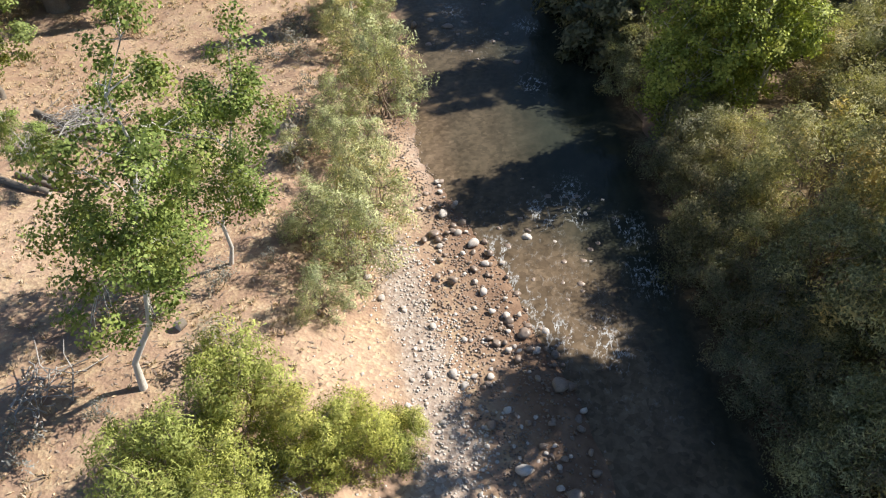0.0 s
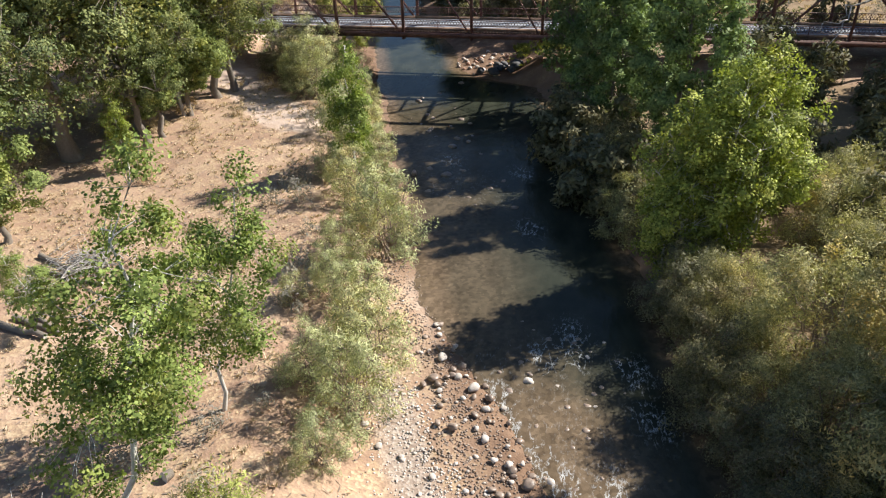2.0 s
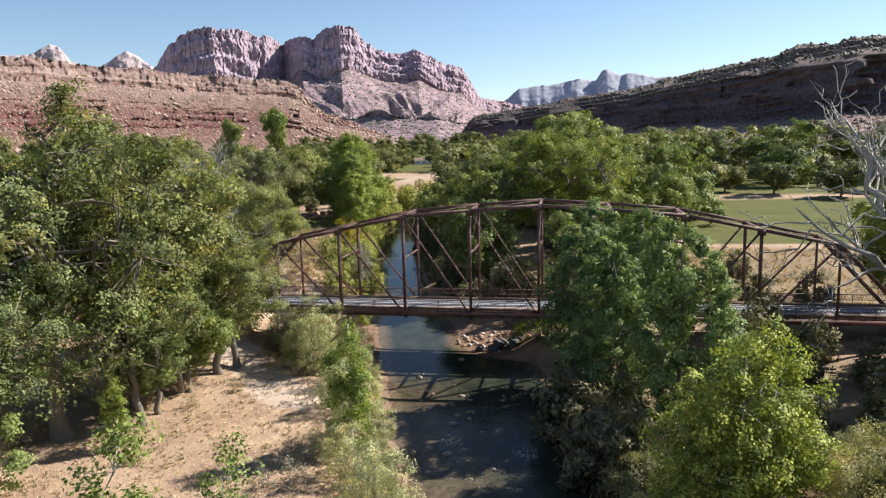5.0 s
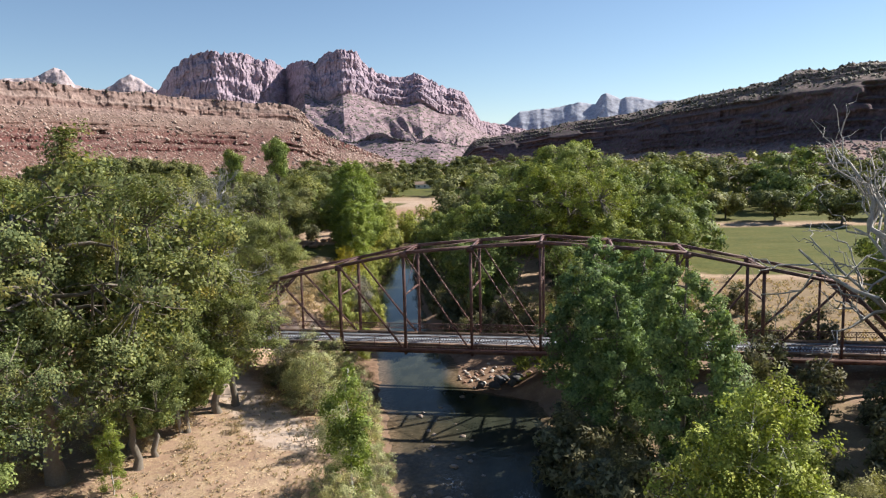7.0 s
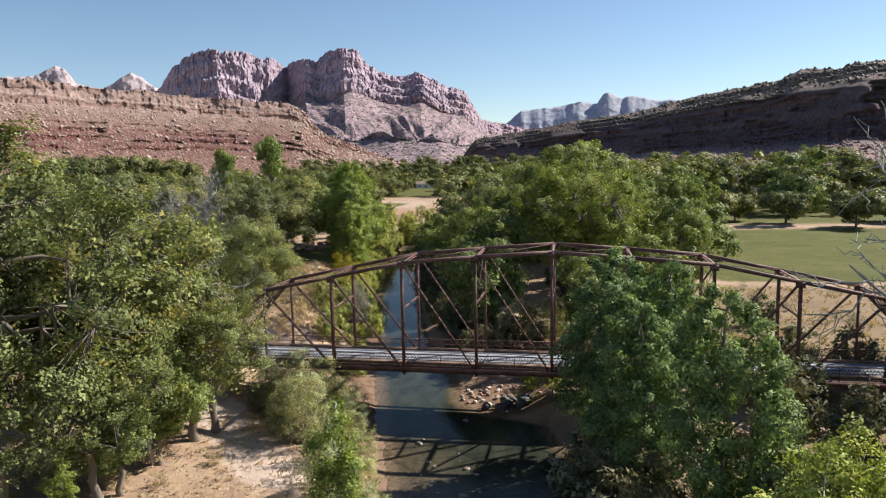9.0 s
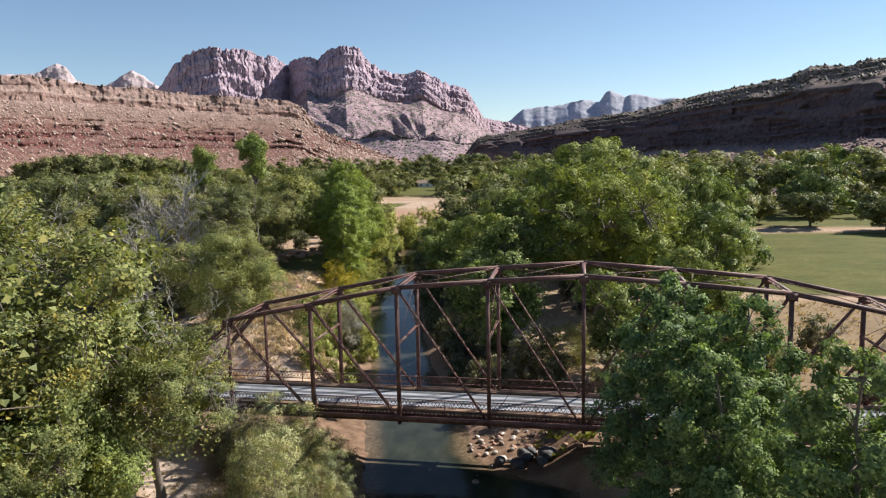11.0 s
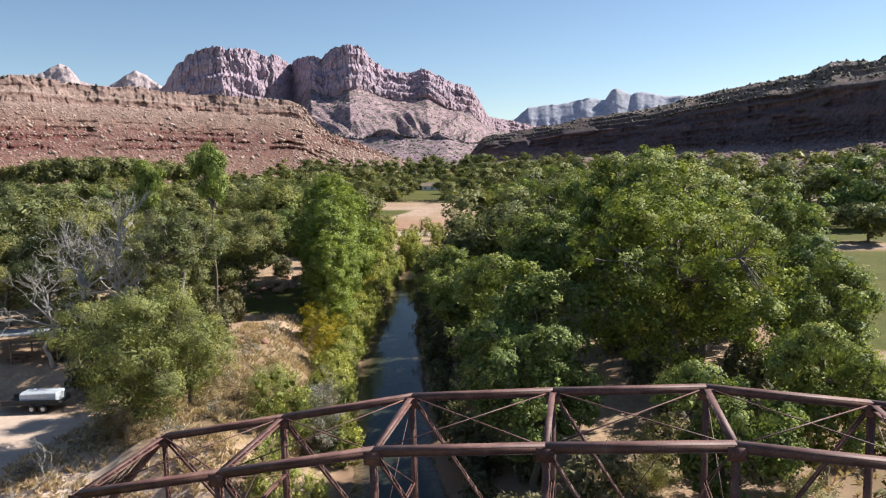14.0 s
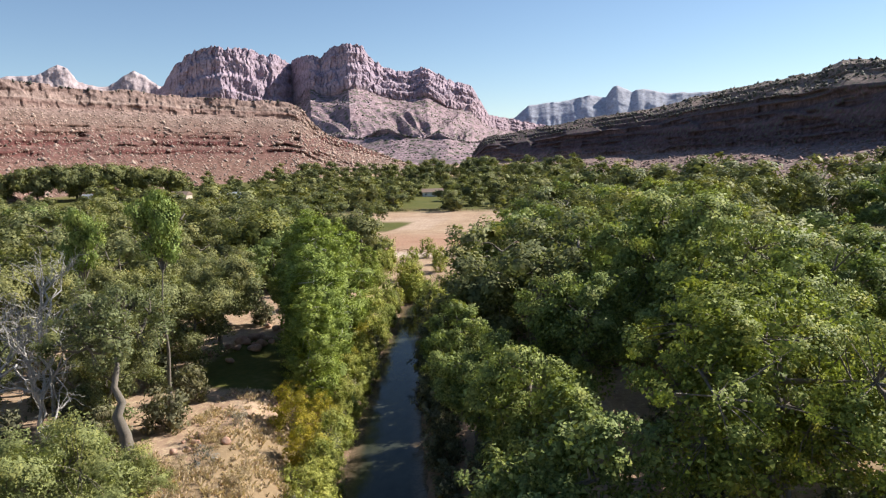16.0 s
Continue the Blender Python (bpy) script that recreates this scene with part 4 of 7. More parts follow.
def laced(p0, p1, wide, deep, pitch, side):
    """A laced column: two channels with zigzag bars between them on both faces. side: the way in which the channels stand apart."""
    p0, p1, side = np.array(p0, float), np.array(p1, float), np.array(side, float)
    d = p1 - p0
    L = np.linalg.norm(d)
    d /= L
    other = np.cross(d, side)
    rows = [(p0 + side * a * wide / 2, p1 + side * a * wide / 2, 0.035, deep, tuple(other)) for a in (-1, 1)]
    lace = []
    n = max(2, int(L / pitch))
    for face in (-1, 1):
        for k in range(n):
            a, b = (1, -1) if k % 2 else (-1, 1)
            lace.append((p0 + d * L * k / n + side * a * wide / 2 + other * face * deep / 2, p0 + d * L * (k + 1) / n + side * b * wide / 2 + other * face * deep / 2, 0.05, 0.012, tuple(other)))
    return rows, lace


def build_bridge():
    br = thing("truss_bridge", (0, 0, 0), "rusted steel through-truss bridge with a light worn deck, over the river", "bridge")
    for y in (0.0, SPAN_Y):
        inner = 1 if y == 0 else -1
        for i in range(1, 9):
            a, b = (node_x(i), y, top_z(i)), (node_x(i + 1), y, top_z(i + 1))
            ch = bars("top_chord", [((a[0], y, a[2] + 0.13), (b[0], y, b[2] + 0.13), 0.46, 0.03), ((a[0], y - 0.19, a[2]), (b[0], y - 0.19, b[2]), 0.05, 0.26), ((a[0], y + 0.19, a[2]), (b[0], y + 0.19, b[2]), 0.05, 0.26),
                                     ((a[0], y - 0.19, a[2] - 0.13), (b[0], y - 0.19, b[2] - 0.13), 0.12, 0.02), ((a[0], y + 0.19, a[2] - 0.13), (b[0], y + 0.19, b[2] - 0.13), 0.12, 0.02)], RUST, br)
            d = np.array(b) - np.array(a)
            n = 12
            zig = [(np.array(a) + d * k / n + (0, 0.19 * (1 if k % 2 else -1), -0.14), np.array(a) + d * (k + 1) / n + (0, 0.19 * (-1 if k % 2 else 1), -0.14), 0.05, 0.012) for k in range(n)]
            tagged(bars("lacing", zig, RUST, ch), kind="stuff")
        for i, j in ((0, 1), (10, 9)):
            a, b = (node_x(i), y, LOW_Z), (node_x(j), y, top_z(j))
            s = 1 if i == 0 else -1
            bars("end_post", [((a[0] - s * 0.1, y, a[2] + 0.1), (b[0] - s * 0.1, y, b[2] + 0.1), 0.46, 0.03), ((a[0], y - 0.19, a[2]), (b[0], y - 0.19, b[2]), 0.05, 0.3), ((a[0], y + 0.19, a[2]), (b[0], y + 0.19, b[2]), 0.05, 0.3)], RUST, br)
        for i in range(1, 10):
            thin = i in (1, 9)
            rows, lace = laced((node_x(i), y, LOW_Z - 0.25), (node_x(i), y, top_z(i) - 0.1), 0.20 if thin else 0.28, 0.16 if thin else 0.24, 0.36, (0, 1, 0))
            post = bars("vertical_post", rows, RUST, br)
            tagged(bars("lacing", lace, RUST, post), kind="stuff")
            for o in (-0.23, 0.23):
                bars("gusset_plate", [((node_x(i) - 0.32, y + o, top_z(i) - 0.20), (node_x(i) + 0.32, y + o, top_z(i) - 0.20), 0.02, 0.52)], RUST, br)
        for i in range(1, 9):
            u, l = (i, i + 1) if i < 5 else (i + 1, i)
            p, q = (node_x(u), y, top_z(u)), (node_x(l), y, LOW_Z)
            wide = 0.13 if i in (1, 2, 7, 8) else 0.10
            for o in (-0.12, 0.12):
                bar = bars("diagonal_bar", [((p[0], y + o, p[2]), (q[0], y + o, q[2]), 0.03, wide)], RUST, br)
            a, d = np.array(p), np.array(q) - np.array(p)
            n = int(np.linalg.norm(d) / 0.34)
            zig = [(a + d * k / n + (0, 0.12 * (1 if k % 2 else -1), 0.07), a + d * (k + 1) / n + (0, 0.12 * (-1 if k % 2 else 1), 0.07), 0.045, 0.012) for k in range(n)]
            tagged(bars("lacing", zig, RUST, bar), kind="stuff")
        for i in (4, 5):
            u, l = (5, 4) if i == 4 else (5, 6)
            bars("counter_rod", [((node_x(u), y, top_z(u)), (node_x(l), y, LOW_Z), 0.035, 0.035)], RUST, br)
        for i in range(10):
            for o in (-0.14, -0.05, 0.05, 0.14):
                bars("bottom_chord_bar", [((node_x(i), y + o, LOW_Z), (node_x(i + 1), y + o, LOW_Z), 0.03, 0.16)], RUST, br)
        # lattice railing, one length to a panel
        ry = y + inner * 0.42
        for i in range(10):
            x0, x1 = node_x(i), node_x(i + 1)
            rail = bars("railing", [((x0, ry, DECK_Z + 0.98), (x1, ry, DECK_Z + 0.98), 0.09, 0.06), ((x0, ry, DECK_Z + 0.45), (x1, ry, DECK_Z + 0.45), 0.07, 0.05)] +
                        [((x, ry, DECK_Z - 0.3), (x, ry, DECK_Z + 0.98), 0.06, 0.06) for x in (x0 + 0.03, (x0 + x1) / 2)], RUST, br)
            n = 24
            w = (x1 - x0) / n
            bars("lattice", [((x0 + k * w, ry + o * 0.012, DECK_Z + (0.47 if up else 0.96)), (x0 + (k + 1) * w, ry + o * 0.012, DECK_Z + (0.96 if up else 0.47)), 0.012, 0.035) for k in range(n) for up, o in ((True, 1), (False, -1))], RUST, rail)
    for i in range(1, 10):
        x, zt = node_x(i), top_z(i)
        bars("top_strut", [((x, 0, zt + 0.06), (x, SPAN_Y, zt + 0.06), 0.26, 0.02), ((x, 0, zt - 0.16), (x, SPAN_Y, zt - 0.16), 0.22, 0.02)] +
             [((x, SPAN_Y * k / 10, zt + (0.06 if k % 2 else -0.16)), (x, SPAN_Y * (k + 1) / 10, zt + (-0.16 if k % 2 else 0.06)), 0.02, 0.05) for k in range(10)], RUST, br)
        if 1 < i < 9:
            drop = 4.2 if i in (3, 4, 5, 6, 7) else 2.9
            bars("sway_strut", [((x + o, 0.15, zt - drop), (x + o, SPAN_Y - 0.15, zt - drop), 0.03, 0.12) for o in (-0.06, 0.06)], RUST, br)
            bars("sway_rod", [((x, 0.1, zt - 0.2), (x, SPAN_Y - 0.1, zt - drop), 0.03, 0.03), ((x, SPAN_Y - 0.1, zt - 0.2), (x, 0.1, zt - drop), 0.03, 0.03)], RUST, br)
        else:
            s = 1 if i == 1 else -1
            k = 0.28
            z2, x2 = zt - (zt - LOW_Z) * k, x - s * PANEL * k
            bars("portal_strut", [((x2, 0, z2), (x2, SPAN_Y, z2), 0.05, 0.16)], RUST, br)
            for j in range(6):
                for a, b in ((0, 1), (1, 0)):
                    bars("portal_brace", [((x - s * PANEL * k * a, SPAN_Y * j / 6, zt - (zt - LOW_Z) * k * a), (x - s * PANEL * k * b, SPAN_Y * (j + 1) / 6, zt - (zt - LOW_Z) * k * b), 0.03, 0.07)], RUST, br)
    for i in range(1, 9):
        for a, b in ((0, SPAN_Y), (SPAN_Y, 0)):
            bars("top_lateral_rod", [((node_x(i), a, top_z(i) + 0.02), (node_x(i + 1), b, top_z(i + 1) + 0.02), 0.05, 0.04)], RUST, br)
    for i in range(11):
        bars("floor_beam", [((node_x(i), -0.25, LOW_Z - 0.25), (node_x(i), SPAN_Y + 0.25, LOW_Z - 0.25), 0.22, 0.02), ((node_x(i), -0.25, LOW_Z + 0.2), (node_x(i), SPAN_Y + 0.25, LOW_Z + 0.2), 0.22, 0.02), ((node_x(i), -0.25, LOW_Z), (node_x(i), SPAN_Y + 0.25, LOW_Z), 0.02, 0.5)], RUST, br)
    for k in range(6):
        y = 0.7 + k * (SPAN_Y - 1.4) / 5
        bars("stringer", [((-33, y, LOW_Z + 0.06), (33, y, LOW_Z + 0.06), 0.13, 0.36)], RUST, br)
    for y, w in ((-0.28, 0.16), (SPAN_Y + 0.28, 0.16)):
        bars("fascia_beam", [((-33, y, LOW_Z + 0.24), (33, y, LOW_Z + 0.24), w, 0.32)], RUST, br)
    # deck of cross planks under a thin worn surface
    n = 220
    vs, fs = [], []
    for k in range(n):
        x = -33 + 66 * (k + 0.5) / n
        v, f = beam_arrays((x, 0.45, DECK_Z - 0.1), (x, SPAN_Y - 0.45, DECK_Z - 0.1), 66 / n - 0.012, 0.10 + 0.012 * (k % 3))
        vs.append(v)
        fs.append(f + 8 * k)
    put("deck_plank", np.concatenate(vs), np.concatenate(fs), PLANK, br)
    xs, ys = np.linspace(-33.4, 33.4, 200), np.linspace(1.15, SPAN_Y - 1.15, 24)
    gx, gy = np.meshgrid(xs, ys, indexing="ij")
    put("road_surface", np.stack([gx, gy, DECK_Z - 0.005 + 0.03 * np.cos((gy - SPAN_Y / 2) * 0.9) + 0.012 * fbm(gx * 0.9, gy * 3)], -1).reshape(-1, 3), grid_faces(200, 24), ASPHALT, br, "worn light grey running surface")
    # four narrow dark strips laid lengthwise on the running surface
    for y in (1.55, 2.62, 3.75, 4.82):
        v = [(x, y + d + 0.05 * math.sin(x * 0.7 + y), DECK_Z + 0.002 + 0.03 * math.cos((y + d - SPAN_Y / 2) * 0.9) + 0.012) for x in np.linspace(-33.2, 33.2, 120) for d in (-0.24, 0.0, 0.24)]
        put("tar_strip", np.array(v), grid_faces(120, 3), STRIP_DARK, br, "dark strip along the deck")
    for y in (0.72, 0.98, SPAN_Y - 0.98, SPAN_Y - 0.72):
        for i in range(10):
            bars("guard_timber", [((node_x(i) + 0.02, y, DECK_Z + 0.08), (node_x(i + 1) - 0.02, y, DECK_Z + 0.08), 0.19, 0.2)], PLANK, br)


build_bridge()


def build_road():
    """The approaches on both banks, with kerb-high edges of sand, and the abutments."""
    for name, xs in (("road_west", np.linspace(-33.3, -120, 90)), ("road_east", np.linspace(33.3, 120, 90))):
        us = np.linspace(-2.4, 2.4, 13)
        bend = np.maximum(np.abs(xs) - 40, 0) ** 2 * 0.006 * (1 if xs[0] < 0 else -0.4)
        gy = (3.2 + bend)[:, None] + us[None, :]
        gx = np.broadcast_to(xs[:, None], gy.shape)
        gz = np.maximum(ground_z(gx, gy) + 0.05, np.interp(np.abs(gx), [33, 60, 120], [5.0, 4.9, 4.0])) + 0.02 * fbm(gx, gy)
        faces = grid_faces(len(xs), len(us))
        ob = put(name, np.stack([gx, gy, gz], -1).reshape(-1, 3), faces if xs[0] > 0 else faces[:, ::-1], ROADSKIN, smooth=True)
        tagged(ob, "pale sandy road surface leading onto the bridge", "road", kind="structure")
    for s, nm in ((-1, "abutment_west"), (1, "abutment_east")):
        ob = thing(nm, (0, 0, 0), "weathered concrete bridge abutment with wing walls", "abutment", kind="structure")
        x = s * 33.6
        bars("abutment_wall", [((x, -0.9, 2.2), (x, SPAN_Y + 0.9, 2.2), 1.2, 4.3, (0, 0, 1))], CONCRETE, ob)
        bars("backwall", [((x + s * 0.5, -0.9, 4.62), (x + s * 0.5, SPAN_Y + 0.9, 4.62), 0.5, 0.55)], CONCRETE, ob)
        for y in (-0.9, SPAN_Y + 0.9):
            d = -1 if y < 0 else 1
            bars("wing_wall", [((x, y, 2.6), (x + s * 4.0, y + d * 2.2, 2.6), 0.45, 4.2)], CONCRETE, ob)


build_road()


# ---- trees and shrubs ----
def tube(points, radii, sides=5):
    points, radii = np.array(points, float), np.array(radii, float)
    n = len(points)
    d = np.gradient(points, axis=0)
    d /= np.linalg.norm(d, axis=1)[:, None] + 1e-9
    ref = np.where(np.abs(d[:, 2:3]) > 0.9, np.array([[1.0, 0, 0]]), np.array([[0, 0, 1.0]]))
    a = np.cross(d, ref)
    a /= np.linalg.norm(a, axis=1)[:, None] + 1e-9
    b = np.cross(d, a)
    t = np.arange(sides) * 2 * np.pi / sides
    v = points[:, None] + radii[:, None, None] * (np.cos(t)[None, :, None] * a[:, None] + np.sin(t)[None, :, None] * b[:, None])
    i = np.arange((n - 1) * sides)
    r, k = i // sides, i % sides
    f = np.stack([r * sides + k, r * sides + (k + 1) % sides, (r + 1) * sides + (k + 1) % sides, (r + 1) * sides + k], 1)
    return v.reshape(-1, 3), f


def merge(parts):
    vs, fs, n = [], [], 0
    for v, f in parts:
        vs.append(v)
        fs.append(f + n)
        n += len(v)
    return np.concatenate(vs), np.concatenate(fs)


def bent(r, p, q, k, wob, sag=0.0):
    """Points of a crooked limb from p to q."""
    t = np.linspace(0, 1, k)[:, None]
    pts = np.array(p) * (1 - t) + np.array(q) * t
    pts[:, 2] += sag * np.sin(np.pi * t[:, 0])
    L = np.linalg.norm(np.array(q) - np.array(p))
    pts[1:-1] += r.normal(0, wob * L, (k - 2, 3))
    return pts


def leaves_at(r, centres, spread, count, length, width, flatten=0.75, droop=0.0, lift=0.5, out=None, fine=False):
    """Leaf blades in clumps: diamonds of length by width. out: the way each clump faces."""
    n = len(centres) * count
    c = np.repeat(centres, count, 0)
    off = r.normal(0, 1, (n, 3))
    off *= (r.random((n, 1)) ** 0.4) / (np.linalg.norm(off, axis=1)[:, None] + 1e-9) * 1.25
    off[:, 2] *= flatten
    sp = np.repeat(np.broadcast_to(spread, (len(centres),)), count)[:, None]
    p = c + off * sp * 0.9
    nrm = r.normal(0, 1, (n, 3)) * 0.6 + off * 0.5 + (0, 0, lift)
    if out is not None:
        nrm = nrm + np.repeat(out, count, 0) * 1.1
    nrm /= np.linalg.norm(nrm, axis=1)[:, None] + 1e-9
    u = np.cross(nrm, r.normal(0, 1, (n, 3)))
    u[:, 2] -= droop
    u /= np.linalg.norm(u, axis=1)[:, None] + 1e-9
    w = np.cross(nrm, u)
    w /= np.linalg.norm(w, axis=1)[:, None] + 1e-9
    soft = off * 0.45 + nrm * 0.55 + (0, 0, 0.1)
    if out is not None:
        soft = soft + np.repeat(out * 0.75 + np.random.default_rng(n).normal(0, 0.28, out.shape), count, 0)
    soft /= np.linalg.norm(soft, axis=1)[:, None] + 1e-9
    turn = np.where((nrm * soft).sum(1) < 0, -1.0, 1.0)[:, None]
    w = w * turn
    s = (0.65 + 0.7 * r.random((n, 1)))
    a, b = u * length * s * 0.5, w * width * s * 0.5
    if not fine:
        v = np.stack([p + a * 1.1, p - a * 0.7 + b * 1.15, p - a * 0.7 - b * 1.15], 1).reshape(-1, 3)
        return v, np.arange(n * 3).reshape(n, 3), np.repeat(soft, 3, 0)
    v = np.stack([p - a, p + b - a * 0.1, p + a, p - b - a * 0.1], 1).reshape(-1, 3)
    q = np.arange(n)[:, None] * 4
    return v, np.concatenate([q + (2, 1, 0), q + (3, 2, 0)]), np.repeat(soft, 4, 0)


def ball(level):
    bm = bmesh.new()
    bmesh.ops.create_icosphere(bm, subdivisions=level, radius=1.0)
    v = np.array([p.co[:] for p in bm.verts])
    f = np.array([[p.index for p in q.verts] for q in bm.faces])
    bm.free()
    return v, f


BALLS = {1: ball(1), 2: ball(2)}
TOPS = {}


def boughs(r, centres, sizes, tall, level):
    """The close inner foliage of each lobe, as rough lumps."""
    bv, bf = BALLS[level]
    m = len(centres)
    v = bv[None] * (0.6 + 0.7 * r.random((m, len(bv), 1))) * sizes[:, None, None] * (1, 1, tall) + centres[:, None]
    v[:, :, 2] = np.maximum(v[:, :, 2], 0.1)
    return v.reshape(-1, 3), (bf[None] + len(bv) * np.arange(m)[:, None, None]).reshape(-1, 3)


def crown_points(r, n, h, rad, base, shape, seed, lobes):
    """Places of the leaf clumps in a crown h high and rad wide, from base up, heaped in lobes; and the way each faces."""
    m = lobes
    d = r.normal(0, 1, (m, 3))
    d /= np.linalg.norm(d, axis=1)[:, None]
    lump = 0.62 + 0.55 * fbm(d[:, 0] * 1.7 + seed, d[:, 1] * 1.7, d[:, 2] * 1.7 + seed * 0.3, 3)
    k = (0.30 + 0.62 * r.random(m) ** 0.5) * lump
    tall = 0.85
    if shape == "round":
        c = d * k[:, None] * (rad, rad, (h - base) / 2 - 0.2 * rad)
        c[:, 2] += (h + base) / 2
        size = rad * r.uniform(0.20, 0.36, m)
    else:
        z = (np.arange(m) + r.random(m)) / m
        if shape == "column":
            prof, tall = np.sin(np.pi * np.clip(z * 0.86 + 0.12, 0, 1)) ** 0.55, 1.5
        elif shape == "cone":
            prof = np.clip(np.sin(np.pi * (z ** 0.8 * 0.84 + 0.16)), 0.08, 1) ** 0.9
        else:
            prof, tall = np.sqrt(np.clip(1 - (z * 0.95) ** 2, 0, 1)) * (0.72 + 0.28 * np.minimum(z * 4, 1)), 1.35
        ang = np.arange(m) * 2.4 + r.random(m)
        kk = (0.20 + 0.66 * r.random(m) ** 0.6)
        c = np.stack([np.cos(ang) * rad * prof * kk, np.sin(ang) * rad * prof * kk, base + z * (h - base) * 0.93], 1)
        size = rad * r.uniform(0.22, 0.40, m) * np.clip(prof, 0.35, 1)
    weight = size ** 2
    # sprays: clumps gather in tufts on each lobe, with gaps between the tufts
    big = shape == "round" and n >= 400
    m2 = n // 3 if big else n
    host = r.choice(m, m2, p=weight / weight.sum())
    way = r.normal(0, 1, (m2, 3)) + (0, 0, 0.35)
    way /= np.linalg.norm(way, axis=1)[:, None]
    reach = r.uniform(0.55, 1.15, m2)
    pick = r.integers(0, m2, n) if big else np.arange(n)
    o = way[pick]
    p = c[host[pick]] + o * (size[host[pick]] * reach[pick])[:, None] * (1, 1, tall) + r.normal(0, 0.15 if big else 0.02, (n, 3)) * size[host[pick]][:, None] * (1, 1, 0.6)
    p[:, 2] = np.maximum(p[:, 2], 0.12)
    return p, o, c, size, tall


def grow(name, seed, h, rad, base, shape, clumps, per, leaf, width, clump, leafmat, woodmat, label, category, limbs=10, trunk_r=0.2, lean=(0, 0), droop=0.0, stems=1, dead=0, flatten=0.75, group="", place=(0, 0, 0), lobes=30, core=0.0, level=2, fine=False, twigs=2, inner=190):
    """One tree or shrub: trunk, limbs and crown."""
    r = np.random.default_rng(seed)
    tree = thing(name, place, label, category, group)
    pts, face, heart, girth, tall = crown_points(r, clumps, h, rad, base, shape, seed * 1.37, lobes)
    pts[:, 0] += lean[0] * (pts[:, 2] / h) ** 1.3
    pts[:, 1] += lean[1] * (pts[:, 2] / h) ** 1.3
    heart[:, 0] += lean[0] * (np.abs(heart[:, 2]) / h) ** 1.3
    heart[:, 1] += lean[1] * (np.abs(heart[:, 2]) / h) ** 1.3
    wood = []
    hubs = []
    for _ in range(stems):
        a = r.random() * 6.28
        foot = np.array((np.cos(a), np.sin(a), 0)) * (0.0 if stems == 1 else rad * 0.16 * r.random())
        head = np.array((lean[0] * 0.8, lean[1] * 0.8, h * (0.86 if shape != "round" else 0.62))) if stems == 1 else np.array((np.cos(a) * rad * 0.45 * r.random(), np.sin(a) * rad * 0.45 * r.random(), h * (0.5 + 0.25 * r.random())))
        k = 9
        line = bent(r, foot - (0, 0, 0.3), head, k, 0.018 if stems == 1 else 0.04)
        rr = trunk_r * (1 if stems == 1 else 0.55) * np.linspace(1.15, 0.22, k)
        rr[0] *= 1.35
        wood.append(tube(line, rr, 8 if stems == 1 else 5))
        lo = 1 if stems > 1 else max(1, int(k * 0.9 * max(base, 0.1 * h) / head[2]))
        hubs += [line[i] for i in range(lo, k)]
    hubp = np.array(hubs)
    ends = pts[r.choice(len(pts), min(limbs, len(pts)), False)]
    joints = [hubp]
    limb = []
    for e in ends:
        ok = hubp[:, 2] < e[2] + 0.2 * h
        cand = hubp if not ok.any() else hubp[ok]
        j = np.argmin(np.linalg.norm(cand - e, axis=1) + 0.4 * np.abs(cand[:, 2] - (e[2] - 0.35 * np.linalg.norm(e[:2] - cand[:, :2], axis=1))))
        line = bent(r, cand[j], cand[j] + (e - cand[j]) * 0.78, 6, 0.08, 0.02 * h)
        limb.append(tube(line, trunk_r * np.linspace(0.34, 0.05, 6), 5))
        joints.append(line[2:])
    joints = np.concatenate(joints)
    for e in pts[::twigs]:
        j = joints[np.argmin(np.linalg.norm(joints - e, axis=1))]
        limb.append(tube(bent(r, j, e, 3, 0.05), np.array((0.09, 0.05, 0.02)) * trunk_r + 0.006, 3))
    v, f = merge(wood)
    if stems == 1:
        put("trunk", v, f, woodmat, tree, smooth=True)
    else:
        tagged(put("stem", v, f, woodmat, tree, smooth=True), kind="stuff")
    v, f = merge(limb)
    tagged(put("branch", v, f, woodmat, tree), kind="stuff")
    keep = np.ones(len(pts), bool) if not dead else (fbm(pts[:, 0] * 0.5, pts[:, 1] * 0.5, pts[:, 2] * 0.5 + seed) > np.quantile(fbm(pts[:, 0] * 0.5, pts[:, 1] * 0.5, pts[:, 2] * 0.5 + seed), dead))
    n = int(keep.sum())
    v, f, soft = leaves_at(r, pts[keep], clump * (0.7 + 0.6 * r.random(n)), per, leaf, width, flatten, droop, 0.5, face[keep], fine)
    if core and level == 2:
        iv, iface, isoft = leaves_at(r, heart, girth * core, inner, leaf * 1.6, width * 1.6, 0.9, 0.0, 0.5)
        soft = np.concatenate([soft, isoft])
        v, f = merge([(v, f), (iv, iface)])
    elif core:
        near = np.array([np.linalg.norm(pts[keep] - c, axis=1).min() for c in heart]) < girth * 0.8
        bv, bf = boughs(r, heart[near], girth[near] * core, tall, level)
        bn = (bv - np.repeat(heart[near], len(BALLS[level][0]), 0))
        bn = bn / (np.linalg.norm(bn, axis=1)[:, None] + 1e-9) + r.normal(0, 0.55, bn.shape)
        soft = np.concatenate([soft, bn / (np.linalg.norm(bn, axis=1)[:, None] + 1e-9)])
        v, f = merge([(v, f), (bv, bf)])
    TOPS[tree.name] = float(v[:, 2].max())
    crown = tagged(put("crown", v, f, leafmat, tree, "", True), kind="stuff")
    crown.data.normals_split_custom_set_from_vertices(soft)
    return tree


